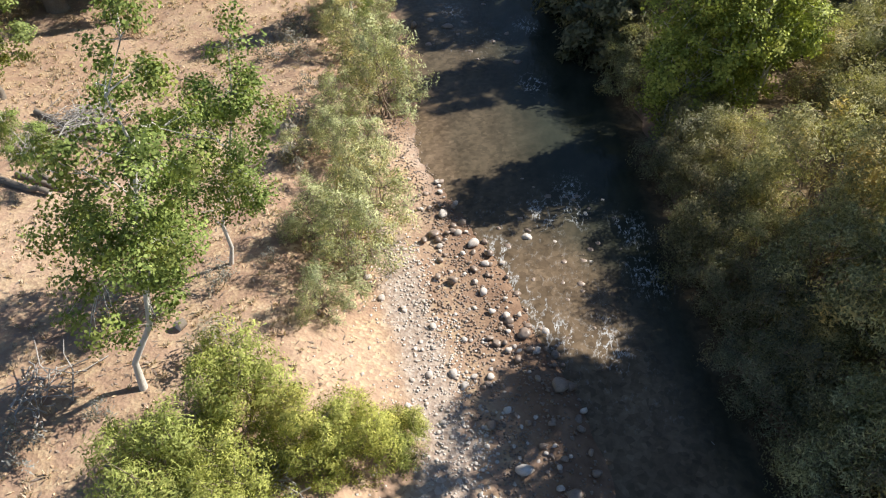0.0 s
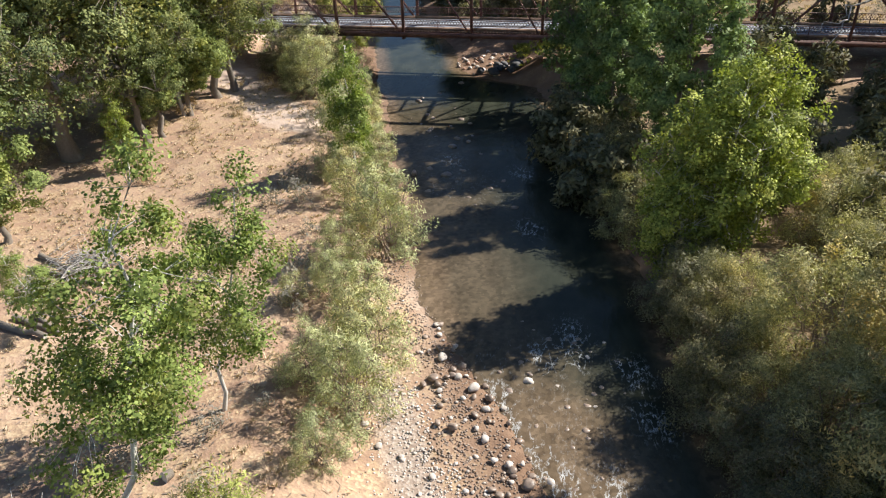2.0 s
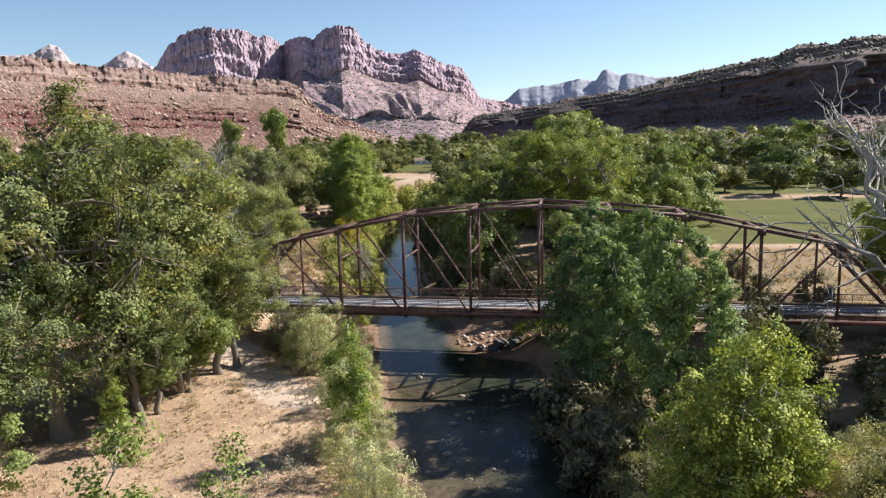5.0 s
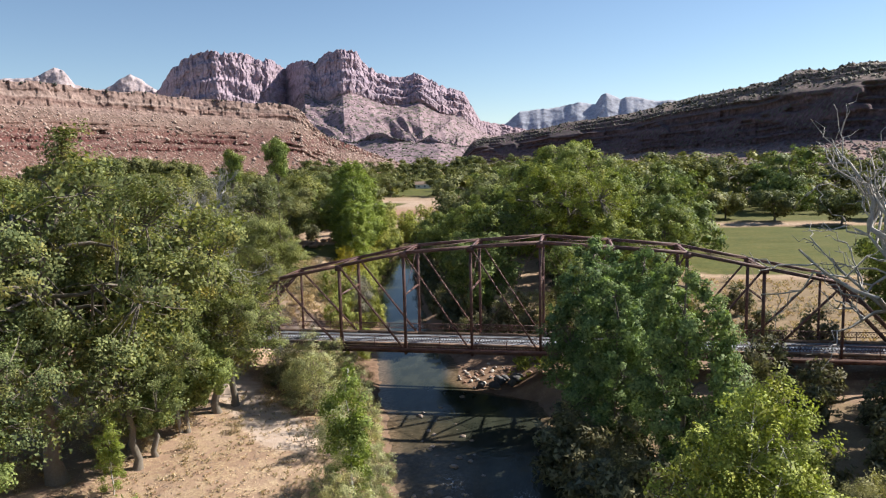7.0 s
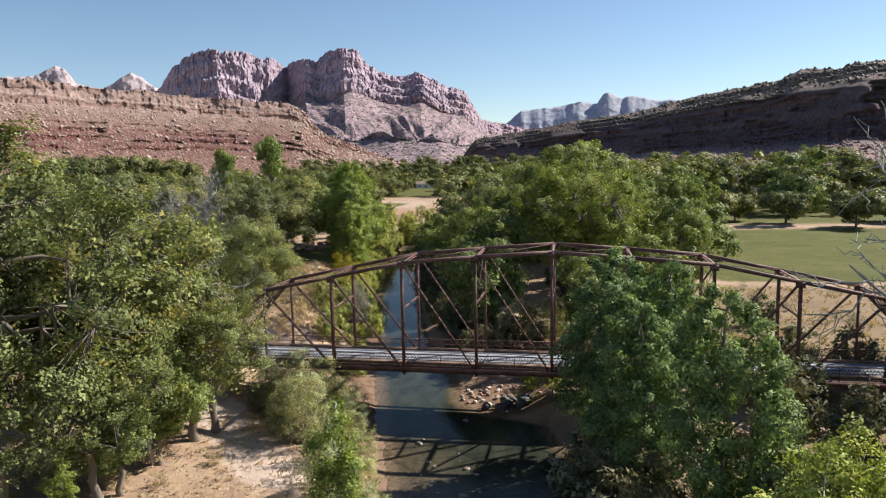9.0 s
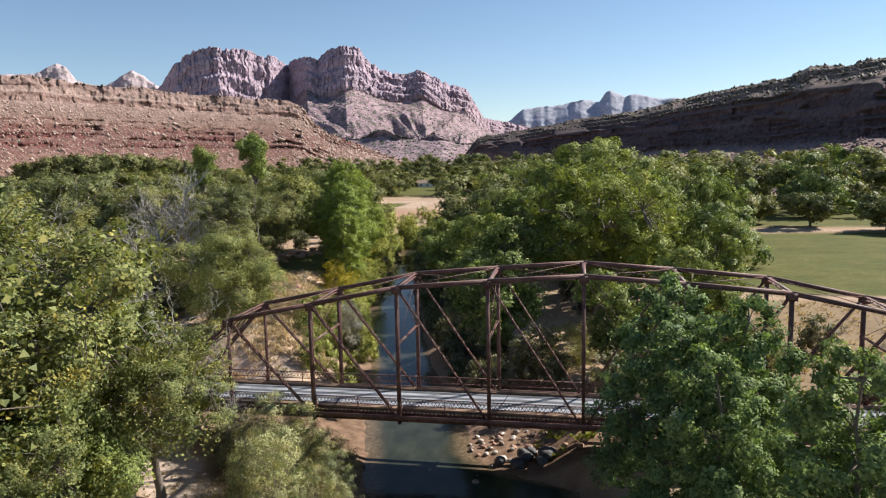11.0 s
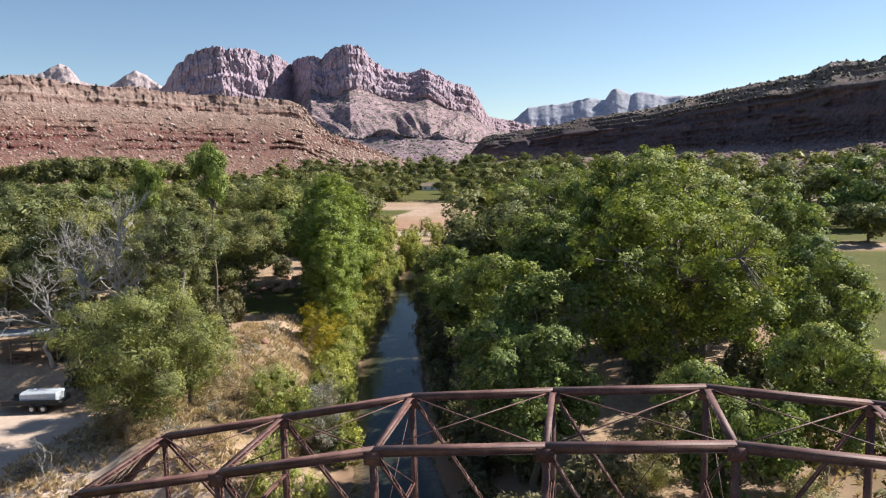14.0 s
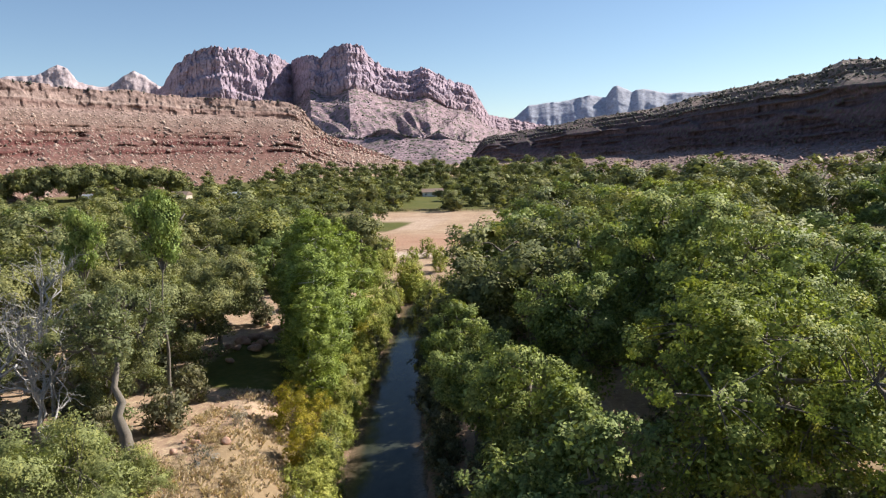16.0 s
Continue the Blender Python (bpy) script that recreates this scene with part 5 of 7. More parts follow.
def bare_tree(name, seed, h, spread, trunk_r, label, place, turn=0.0, wood=DEAD, lean=(0, 0), mains=6, depth=4, bole=0.42):
    """A leafless tree that forks down to fine twigs."""
    r = np.random.default_rng(seed)
    tree = thing(name, place, label, "dead tree")
    tree.rotation_euler = (0, 0, turn)
    thick, fine = [], []

    def fork(p, d, L, rad, level):
        q = p + d * L
        k = 5
        line = bent(r, p, q, k, 0.07, 0.02 * L)
        (thick if level < 2 else fine).append(tube(line, np.linspace(rad, rad * 0.55, k), 6 if level < 2 else 3))
        if level == depth:
            return
        for _ in range(3 if level else mains):
            nd = d + r.normal(0, 0.62, 3) * (1.0 if level else 1.25) + (0, 0, 0.18)
            nd /= np.linalg.norm(nd)
            at = line[r.integers(2, k)] if level else line[-1] + (line[-2] - line[-1]) * r.random() * 1.5
            fork(at, nd, L * (0.55 + 0.25 * r.random()) * (spread if level == 0 else 1), rad * 0.52, level + 1)

    d0 = np.array((lean[0], lean[1], 1.0))
    fork(np.array((0, 0, -0.3)), d0 / np.linalg.norm(d0), h * bole, trunk_r, 0)
    v, f = merge(thick)
    put("trunk", v, f, wood, tree, smooth=True)
    v, f = merge(fine)
    tagged(put("twig", v, f, wood, tree), kind="stuff")
    return tree


def stand_to(proto, rows, wide=1.0):
    """Copies of a grown tree. rows: x, y, height of the top above the river, turn in degrees."""
    for k, (x, y, top, turn) in reversed(list(enumerate(rows))):
        g = float(ground_z(x, y)) - 0.05
        q = (top - g) / TOPS[proto.name]
        m = pose(x, y, g, 0, 0, turn) @ Matrix.Diagonal((q * wide, q * wide, q, 1.0))
        if k == 0:
            proto.matrix_basis = m
        else:
            copy_thing(proto, m)


def stand(proto, rows):
    """Copies of a grown tree. rows: x, y, scale, turn in degrees; the first row is the grown one itself."""
    for k, (x, y, s, turn) in reversed(list(enumerate(rows))):
        m = pose(x, y, float(ground_z(x, y)) - 0.05, 0, 0, turn) @ Matrix.Scale(s, 4)
        if k == 0:
            proto.matrix_basis = m
        else:
            copy_thing(proto, m)


# big cottonwoods
big_a = grow("cottonwood_tree", 11, 20.0, 8.0, 3.0, "round", 580, 92, 0.205, 0.165, 0.66, COTTON, BARK, "large green cottonwood with spreading grey-brown limbs", "tree", 22, 0.50, (0.6, 0.4), dead=0.05, group="cottonwoods by the river", lobes=36, core=0.75, level=2)
big_b = grow("cottonwood_tree", 12, 18.0, 7.0, 1.6, "round", 560, 86, 0.205, 0.165, 0.64, COTTON, BARK, "leafy cottonwood with pale dead twigs in its crown", "tree", 30, 0.42, (-0.5, 0.3), dead=0.14, group="cottonwoods by the river", lobes=34, core=0.75, level=2)
big_c = grow("cottonwood_tree", 13, 22.0, 7.2, 1.0, "round", 580, 92, 0.205, 0.165, 0.66, COTTON, BARK, "tall dense cottonwood with yellowing patches", "tree", 22, 0.48, (0.3, -0.6), dead=0.04, group="cottonwoods by the river", lobes=36, core=0.75, level=2)
stand_to(big_a, [(4.3, 59.3, 26.2, 150), (15, 70, 22.5, 30)])
stand_to(big_b, [(-46, -31, 22.0, 70), (6.5, 50, 21.4, 200)])
stand_to(big_c, [(-9, 61, 19.5, 140), (0.8, 70.5, 26.9, 220), (-46, -15, 22.5, 100)])
left_a = grow("cottonwood_tree", 18, 20.0, 7.4, 0.5, "round", 620, 84, 0.140, 0.112, 0.56, DUSTY, BARK, "tall dusty cottonwood with grey dead twigs and yellow leaf patches", "tree", 34, 0.42, (0.4, -0.3), dead=0.14, group="cottonwoods by the river", lobes=38, twigs=1, core=0.75, level=2)
stand_to(left_a, [(-31.5, -26, 26.4, 20), (-33.5, -16, 24.4, 140), (-30, -19.5, 25.0, 250), (-27.8, -10.8, 15.6, 60), (-27.0, -9.0, 14.2, 330), (-30, -36, 17.5, 100), (-37, -32, 26, 190), (-27.5, -23, 13.5, 290)])
near_a = grow("cottonwood_tree", 16, 22.5, 9.6, 3.4, "round", 1150, 84, 0.175, 0.14, 0.55, BROAD, BARK, "very broad cottonwood with a heaped crown and yellowing twigs", "tree", 40, 0.6, (0.6, 0.4), dead=0.08, group="cottonwoods by the river", lobes=54, core=0.75, level=2, inner=160)
stand_to(near_a, [(2.2, 34.6, 23.3, 80)], 1.04)
near_b = grow("cottonwood_tree", 17, 15.0, 5.6, 0.6, "round", 560, 64, 0.185, 0.15, 0.50, COTTON, BARK, "dark green cottonwood standing close to the bridge", "tree", 18, 0.3, (0.3, 0.2), dead=0.05, group="cottonwoods by the river", lobes=34, core=0.75, level=2)
stand_to(near_b, [(-27.8, -37.5, 10.4, 0), (-27.6, -20.5, 11.4, 200), (-28.0, -15.4, 12.0, 100), (-8.6, 23.4, 14.3, 150), (-9.6, 29.6, 17.5, 280)])
mid_a = grow("cottonwood_tree", 21, 14.0, 5.0, 0.8, "round", 360, 76, 0.19, 0.15, 0.54, COTTON, BARK, "dark green cottonwood leaning over the water", "tree", 16, 0.28, (0.4, 0.2), dead=0.06, group="cottonwoods by the river", lobes=27, core=0.75, level=2)
stand_to(mid_a, [(-13.0, 45, 16.6, 90), (-19, 56, 14.5, 200), (-24, 72, 13.5, 300), (3.5, 20, 13.0, 30), (-25, 92, 12.5, 120), (16, 43, 16.0, 260), (17, 54, 17.5, 120), (-36, -4.5, 17.0, 10), (11, 26, 14.6, 80), (20.5, -46, 19.4, 140), (27, -60, 18, 20), (-52, 90, 15.0, 200), (36, 11, 17, 90), (34, -5, 19, 10), (34, -13, 17, 50), (34.5, -23, 17, 170), (33, -33, 15, 290)])
leaning = grow("cottonwood_tree", 19, 21.0, 7.4, 11.0, "round", 520, 56, 0.22, 0.17, 0.66, GLOOM, BARK, "leaning cottonwood with a bare grey trunk and dead limbs", "tree", 34, 0.78, (-3.4, 3.2), dead=0.30, group="cottonwoods by the river", lobes=34, twigs=1, core=0.7, level=2, inner=50)
stand_to(leaning, [(-44.8, 40.0, 21.5, 0)])
mid_b = grow("cottonwood_tree", 22, 15.0, 5.6, 0.4, "round", 380, 76, 0.185, 0.14, 0.68, GLOOM, BARK, "dark grey-green cottonwood with dead twigs in the shaded grove", "tree", 22, 0.28, (0.3, 0.2), dead=0.14, group="cottonwoods by the river", lobes=30, core=0.7, level=2)
stand_to(mid_b, [(-80, 36, 16.0, 15), (-56, 52, 16.5, 95), (-64, 70, 18.5, 185), (-54, 66, 17.0, 20), (-66, 47, 15.5, 200), (-58, 60, 18.5, 30), (-70, 58, 20.5, 260), (-57, 77, 18.8, 310), (-72, 40, 16, 70), (-78, 52, 18, 160), (-74, 72, 19, 250), (-52, 48, 15.5, 340), (-84, 26, 13, 60)])
front = grow("cottonwood_tree", 31, 17.0, 4.3, 0.8, "column", 480, 66, 0.185, 0.145, 0.47, FRONT, BARK, "tall upright cottonwood on the bank before the bridge", "tree", 18, 0.26, (0.2, 0.2), dead=0.03, group="young cottonwoods", lobes=38, core=0.7, level=2)
stand(front, [(4.6, -6.5, 0.94, 0), (10.4, -20.3, 0.88, 110), (8.8, -8.5, 0.86, 200), (6.2, -14.0, 0.8, 60)])
bright = grow("cottonwood_sapling", 32, 11.5, 2.5, 0.5, "column", 330, 60, 0.15, 0.12, 0.48, BRIGHT, PALE, "bright green young cottonwood clump with pale stems", "tree", 16, 0.12, stems=6, group="young cottonwoods", lobes=54, core=0.0, fine=True)
stand(bright, [(9.2, -33.6, 0.95, 0), (11.4, -32.8, 1.02, 130), (13.4, -30.8, 0.98, 250)])
sap_a = grow("cottonwood_sapling", 41, 14.2, 2.5, 3.4, "cone", 270, 84, 0.115, 0.092, 0.46, FRESH, PALE, "young cottonwood with a crooked white trunk and sparse green crown", "tree", 18, 0.105, (3.0, 2.4), dead=0.05, group="young cottonwoods", lobes=50, core=0.0, fine=True)
stand(sap_a, [(-9.8, -54.8, 1.0, 0)])
sap_b = grow("cottonwood_sapling", 42, 11.4, 2.4, 3.0, "cone", 190, 76, 0.11, 0.09, 0.48, FRESH, PALE, "slim young cottonwood with a pale trunk", "tree", 12, 0.08, (2.6, 0.6), group="young cottonwoods", lobes=36, core=0.0, fine=True)
stand(sap_b, [(-9.6, -48.0, 1.0, 0), (-19.5, -44.5, 0.5, 220)])
sap_c = grow("cottonwood_sapling", 43, 10.0, 1.6, 0.6, "column", 150, 58, 0.15, 0.12, 0.44, POPLAR, PALE, "slender upright young cottonwood", "tree", 8, 0.08, group="young cottonwoods", lobes=26, core=0.0, fine=True)
stand(sap_c, [(-11.1, -24.1, 1.04, 0), (-26.8, -26.7, 0.58, 40), (-45, 100, 0.8, 60), (-47.5, 108, 0.7, 120)])
poplar = grow("poplar_tree", 51, 23.5, 4.2, 0.6, "column", 620, 56, 0.25, 0.19, 0.70, POPLAR, PALE, "tall upright green poplar on the river bank", "tree", 20, 0.25, stems=3, group="poplars", lobes=70, core=0.7, level=2, inner=36)
stand_to(poplar, [(-43.0, 77, 24.4, 0), (-46.6, 84, 23.8, 100), (-41.2, 72, 20.5, 200), (-45.0, 91, 22.0, 300), (-39.6, 66, 16.5, 40), (-53.0, 132, 12.7, 150)], 1.25)
sky_tree = grow("cottonwood_tree", 14, 27.0, 4.6, 15.0, "round", 260, 46, 0.32, 0.25, 0.9, FRESH, BARK, "tall cottonwood with a high open crown above the grove", "tree", 16, 0.4, (1.0, 0), dead=0.1, group="cottonwoods by the river", lobes=24, core=0.0, level=1)
stand_to(sky_tree, [(-49.0, 52.4, 28.4, 0), (-57.6, 53.0, 26.6, 130)], 0.62)

elm = grow("elm_tree", 15, 13.0, 5.6, 0.6, "round", 560, 86, 0.20, 0.06, 0.62, OLIVE_GREEN, BARK, "broad olive-green tree with yellow-green sprays", "tree", 16, 0.28, dead=0.06, group="olive trees", lobes=34, core=0.75, level=2)
stand_to(elm, [(-40.8, 24.4, 17.2, 0), (-38.4, 28.4, 13.2, 120), (-44, 32, 12.0, 300)])

# shrubs
wil = grow("willow_shrub", 61, 4.0, 2.2, 0.1, "shrub", 260, 62, 0.15, 0.034, 0.32, WILLOW, TWIG, "bushy yellow-green willow shrub on the sand", "shrub", 12, 0.06, stems=7, droop=0.3, group="willow shrubs", lobes=26, core=0.0, level=1)
stand(wil, [(-5.5, -55.6, 1.1, 0), (-1.7, -55.5, 0.8, 90), (-6.9, -58.6, 1.1, 180), (-3.2, -56.4, 0.85, 260), (-4.6, -58.6, 0.9, 30), (-0.6, -54.6, 0.55, 140)])
tam = grow("tamarisk_shrub", 62, 4.6, 2.1, 0.3, "shrub", 170, 50, 0.17, 0.032, 0.34, TAMARISK, TWIG, "feathery grey-green tamarisk shrub", "shrub", 22, 0.07, stems=10, droop=0.2, group="tamarisk shrubs", lobes=24, core=0.0, level=1, twigs=1)
stand(tam, [(-4.5, -46.8, 1.05, 0), (-4.7, -43.6, 1.1, 60), (-5.8, -40.4, 0.9, 200), (-6.4, -33.6, 1.3, 20), (-8.6, -36.4, 0.75, 300), (-10.0, -28.3, 0.95, 80), (-11.9, -22.4, 0.95, 40), (-14.2, -17.4, 0.95, 100), (-9.6, -40.0, 0.4, 70), (-6.7, -45.2, 0.75, 150), (-18.8, -9.6, 1.25, 10), (-20.6, -8.4, 1.1, 240), (-20.2, -5.2, 1.0, 165), (-19.0, -2.6, 0.9, 15), (-22.6, -1.4, 1.2, 95), (-20.6, -0.9, 1.1, 185), (-5.0, -49.8, 0.6, 310), (-8.2, -30.8, 0.8, 130), (-12.6, -25.4, 0.6, 220), (-16.2, -13.2, 0.8, 15), (-7.6, -39.0, 0.7, 95), (-8.9, -25.2, 0.7, 30), (-10.4, -20.6, 0.75, 110), (-12.2, -16.2, 0.7, 190), (-13.8, -12.2, 0.75, 270), (-15.2, -8.2, 0.75, 350), (-16.9, -4.0, 0.75, 60), (-7.9, -28.6, 0.55, 140), (-14.6, -14.4, 0.55, 220), (-17.4, -6.4, 0.7, 300)])
oli = grow("olive_shrub", 63, 5.2, 3.4, 0.1, "shrub", 250, 76, 0.17, 0.042, 0.52, OLIVE, TWIG, "dense grey-olive shrub with some rusty sprays", "shrub", 18, 0.08, stems=9, droop=0.15, group="bank shrubs", lobes=34, core=0.0, twigs=5, level=1)
stand(oli, [(14.2, -41.5, 1.05, 0), (17.0, -45.5, 1.1, 80), (13.8, -46.5, 0.9, 160), (16.0, -51.0, 1.1, 240), (14.0, -53.5, 0.8, 300), (18.5, -39.0, 0.9, 45), (-21.0, -6.0, 0.95, 0), (-18.6, -2.5, 0.75, 120), (12.0, -38.0, 0.65, 10), (-32.5, 31, 0.8, 90), (16.5, -56.5, 1.0, 20), (4.4, -14.0, 0.8, 140), (3.6, -9.5, 0.75, 60), (7.6, -29.0, 0.8, 220), (6.4, -23.0, 0.8, 30), (-10.5, 28, 0.9, 50), (-15.5, 40, 0.8, 170), (-1.5, 24, 0.9, 250), (8, 19, 0.8, 330), (-33, -7, 0.7, 40), (12.2, -44.0, 0.6, 15), (12.8, -49.0, 0.65, 85), (13.6, -57.5, 0.7, 155), (11.6, -40.5, 0.55, 205), (10.8, -36.3, 0.6, 275), (10.2, -32.5, 0.6, 335), (22, -52, 1.2, 60), (21, -45, 1.1, 10), (17.5, -31.5, 0.9, 200), (19.5, -27.0, 0.8, 20), (16.0, -24.5, 0.7, 120), (21.0, -33.5, 0.9, 300), (17.4, -35.4, 0.8, 70)])
yel = grow("yellow_willow", 64, 6.5, 2.6, 0.1, "shrub", 190, 40, 0.26, 0.08, 0.46, YELLOW, TWIG, "willow turning yellow on the river bank", "shrub", 14, 0.07, stems=8, droop=0.2, group="yellow willows", lobes=28, core=0.0)
stand(yel, [(-35.0, 52.0, 1.0, 0), (-38.2, 56.6, 0.95, 80), (-36.6, 60.5, 0.9, 20), (-41.0, 82.0, 0.8, 150), (-42.5, 92.0, 0.9, 220), (-44.2, 99.0, 0.7, 290)])
wil2 = grow("bank_willow", 65, 7.0, 3.0, 0.1, "shrub", 150, 52, 0.25, 0.07, 0.60, WILLOW, TWIG, "olive-yellow willow thicket at the water's edge", "shrub", 14, 0.08, stems=8, droop=0.25, group="bank willows", lobes=28, core=0.45, level=1, twigs=5)
stand(wil2, [(-30.0, 97, 1.0, 0), (-32.5, 105, 1.1, 70), (-36.0, 113, 1.2, 140), (-37.0, 123, 1.2, 210), (-46.8, 112, 1.0, 35), (-48.0, 124, 1.1, 105), (-46.0, 137, 1.2, 170), (-29.0, 40.0, 0.55, 245), (-27.0, 19.2, 0.7, 15), (-23.6, 18.6, 0.62, 100), (-29.8, 27.6, 0.95, 190), (-25.4, 29.4, 0.5, 290), (-21.6, 11.5, 0.6, 50), (-29.5, 33, 0.6, 30), (-28, 118, 1.0, 0), (-39.5, 76.0, 0.8, 20)])
thick = grow("bank_thicket", 67, 5.0, 2.6, 0.1, "shrub", 96, 24, 0.45, 0.17, 0.6, BANKDARK, TWIG, "dense shrub crowding the river bank", "shrub", 10, 0.06, stems=7, droop=0.15, group="bank thickets", lobes=22, core=0.48, level=1, twigs=5)
r = np.random.default_rng(15)
spots, extra = [], []
for y in np.arange(17, 150, 4.2):
    l, rr = (float(q) for q in banks(y))
    spots.append((rr + 1.6 + r.uniform(-0.4, 1.2), y + r.uniform(-1, 1), r.uniform(0.75, 1.25) * (0.68 if y < 62 else 1.0), r.uniform(0, 360)))
    if r.random() < 0.55:
        spots.append((rr + 4.5 + r.uniform(0, 2), y + r.uniform(-2, 2), r.uniform(0.7, 1.3) * (0.75 if y < 62 else 1.0), r.uniform(0, 360)))
    if y > 28:
        (extra if r.random() < 0.6 else spots).append((l - 1.4 - r.uniform(-0.3, 1.2), y + r.uniform(-1, 1), r.uniform(0.5, 0.9), r.uniform(0, 360)))
for x, y in ((-50, 58), (-56, 50), (-60, 66), (-50, 96), (-55, 104), (-48, 36), (-52, 34), (-50, 44), (-54, 46), (-60, 56), (-56, 62), (-66, 64), (-58, 40), (-64, 54), (-48, 50), (20, 0), (24, -3), (18, -5), (22, 9), (27, 9), (16, -9), (21, -9), (20, -30), (22, -24), (19, -36), (24, -18), (26, -10), (18, -22), (4.2, -19), (4.6, -24), (3.0, -17), (3.4, -12), (7.4, -26), (7.0, -17), (12, -16), (14, -22), (15, -27), (-58, 92), (12, 16), (16, 22), (9, 12), (-4, 18), (-8, 16), (1, 28), (9, 30), (16, 31), (24, 30), (3, 12), (1.2, 48.4), (12.6, 57.3), (2.6, 38.7), (-1.4, 60), (9.5, 44), (5, 54)):
    spots.append((x, y, r.uniform(0.7, 1.2), r.uniform(0, 360)))
for y in np.arange(30, 128, 3.1):
    l = float(banks(y)[0])
    extra.append((l - 0.9 - r.uniform(-0.3, 1.0), y, r.uniform(0.4, 0.75), r.uniform(0, 360)))
stand(thick, spots)
edge = grow("bank_thicket", 70, 5.0, 2.6, 0.1, "shrub", 210, 70, 0.17, 0.040, 0.50, BANKDARK, TWIG, "fine-leaved olive-brown shrub hanging over the water", "shrub", 14, 0.06, stems=9, droop=0.2, group="bank thickets", lobes=26, twigs=5)
r = np.random.default_rng(16)
stand(edge, [(float(banks(y)[1]) + r.uniform(0.6, 1.7) - 1.0 * (y < -42), float(y), r.uniform(0.65, 0.95), r.uniform(0, 360)) for y in np.arange(-60, -14, 2.3)] + [(-23.4, -3.6, 0.9, 40), (-21.0, -2.8, 0.75, 170), (-25.6, -1.6, 0.8, 260), (-18.4, -1.2, 0.6, 310)])
for e in extra:
    copy_thing(wil2, pose(e[0], e[1], float(ground_z(e[0], e[1])) - 0.05, 0, 0, e[3]) @ Matrix.Scale(e[2], 4))
grey = grow("grey_willow", 69, 6.6, 2.2, 0.3, "shrub", 120, 44, 0.22, 0.04, 0.40, SAGE, TWIG, "feathery grey leafless-looking willow by the river", "shrub", 20, 0.07, stems=9, droop=0.2, group="grey willows", lobes=22, twigs=1)
stand(grey, [(-26.6, 29.0, 1.25, 0), (-31.5, 38.5, 0.6, 120), (-27.6, 32.0, 1.0, 200)])
sage = grow("sage_bush", 66, 1.2, 0.9, 0.02, "shrub", 16, 22, 0.18, 0.05, 0.28, SAGE, TWIG, "small grey-green sagebrush on dry ground", "shrub", 6, 0.02, stems=5, group="sagebrush", lobes=9)
r = np.random.default_rng(5)
spots = [(-9.5, -49.2, 1.0, 0)]
while len(spots) < 70:
    k = r.integers(0, 3)
    x, y = ((r.uniform(-14, -7), r.uniform(-58, -6)), (r.uniform(-45, -26), r.uniform(14, 56)), (r.uniform(12, 60), r.uniform(12, 60)))[k]
    if river_side(x, y) > 1.5:
        spots.append((x - (y + 50) * 0.16 * (k == 0), y, r.uniform(0.5, 1.5), r.uniform(0, 360)))
stand(sage, spots)

dry = grow("dry_shrub", 68, 1.7, 1.2, 0.05, "shrub", 40, 26, 0.20, 0.04, 0.34, DRYLEAF, TWIG, "dry golden-grey shrub on the sandy terrace", "shrub", 8, 0.03, stems=6, droop=0.1, group="dry shrubs", lobes=14)
r = np.random.default_rng(8)
spots = []
while len(spots) < 70:
    k = len(spots) % 3
    x, y = ((r.uniform(-46, -27), r.uniform(20, 62)), (r.uniform(-44, -30), r.uniform(19, 46)), (r.uniform(-40, -20), r.uniform(-30, -4)))[k]
    if river_side(x, y) > 2.0 and (k < 2 or x < -24):
        spots.append((x, y, r.uniform(0.5, 1.4), r.uniform(0, 360)))
stand(dry, spots)

# leafless trees
bare_tree("bare_tree", 71, 25, 1.0, 0.62, "grey leafless tree with crooked bleached limbs beside the bridge", (33.0, -8.5, float(ground_z(33.0, -8.5))), 0.0, lean=(-0.36, 0.0), mains=8)
bare_tree("bare_tree", 72, 13, 1.0, 0.24, "bleached dead tree among green cottonwoods", (-58.5, 36.5, float(ground_z(-58.5, 36.5))), 0.5)
bare_tree("bare_tree", 73, 15, 0.5, 0.13, "bleached dead tree among green cottonwoods", (-30.5, -4.0, float(ground_z(-30.5, -4.0))), 1.5, bole=0.66, mains=6)
bare_tree("bare_tree", 74, 7, 1.0, 0.10, "grey leafless shrub at the water", (-27.5, 36, float(ground_z(-27.5, 36))), 1.5, mains=9)
bare_tree("bare_tree", 75, 22, 0.45, 0.16, "grey dead top among the dusty cottonwoods", (-28.5, -15.5, float(ground_z(-28.5, -15.5))), 2.1, bole=0.62, mains=9)
bare_tree("bare_tree", 76, 6.5, 1.0, 0.08, "grey leafless shrub against the bridge", (-26.0, -2.2, float(ground_z(-26.0, -2.2))), 0.4, mains=9)
bare_tree("bare_tree", 77, 18, 0.4, 0.24, "pale dead cottonwood top in the grove", (-57.5, 47.0, float(ground_z(-57.5, 47.0))), 2.9, bole=0.74, mains=8)

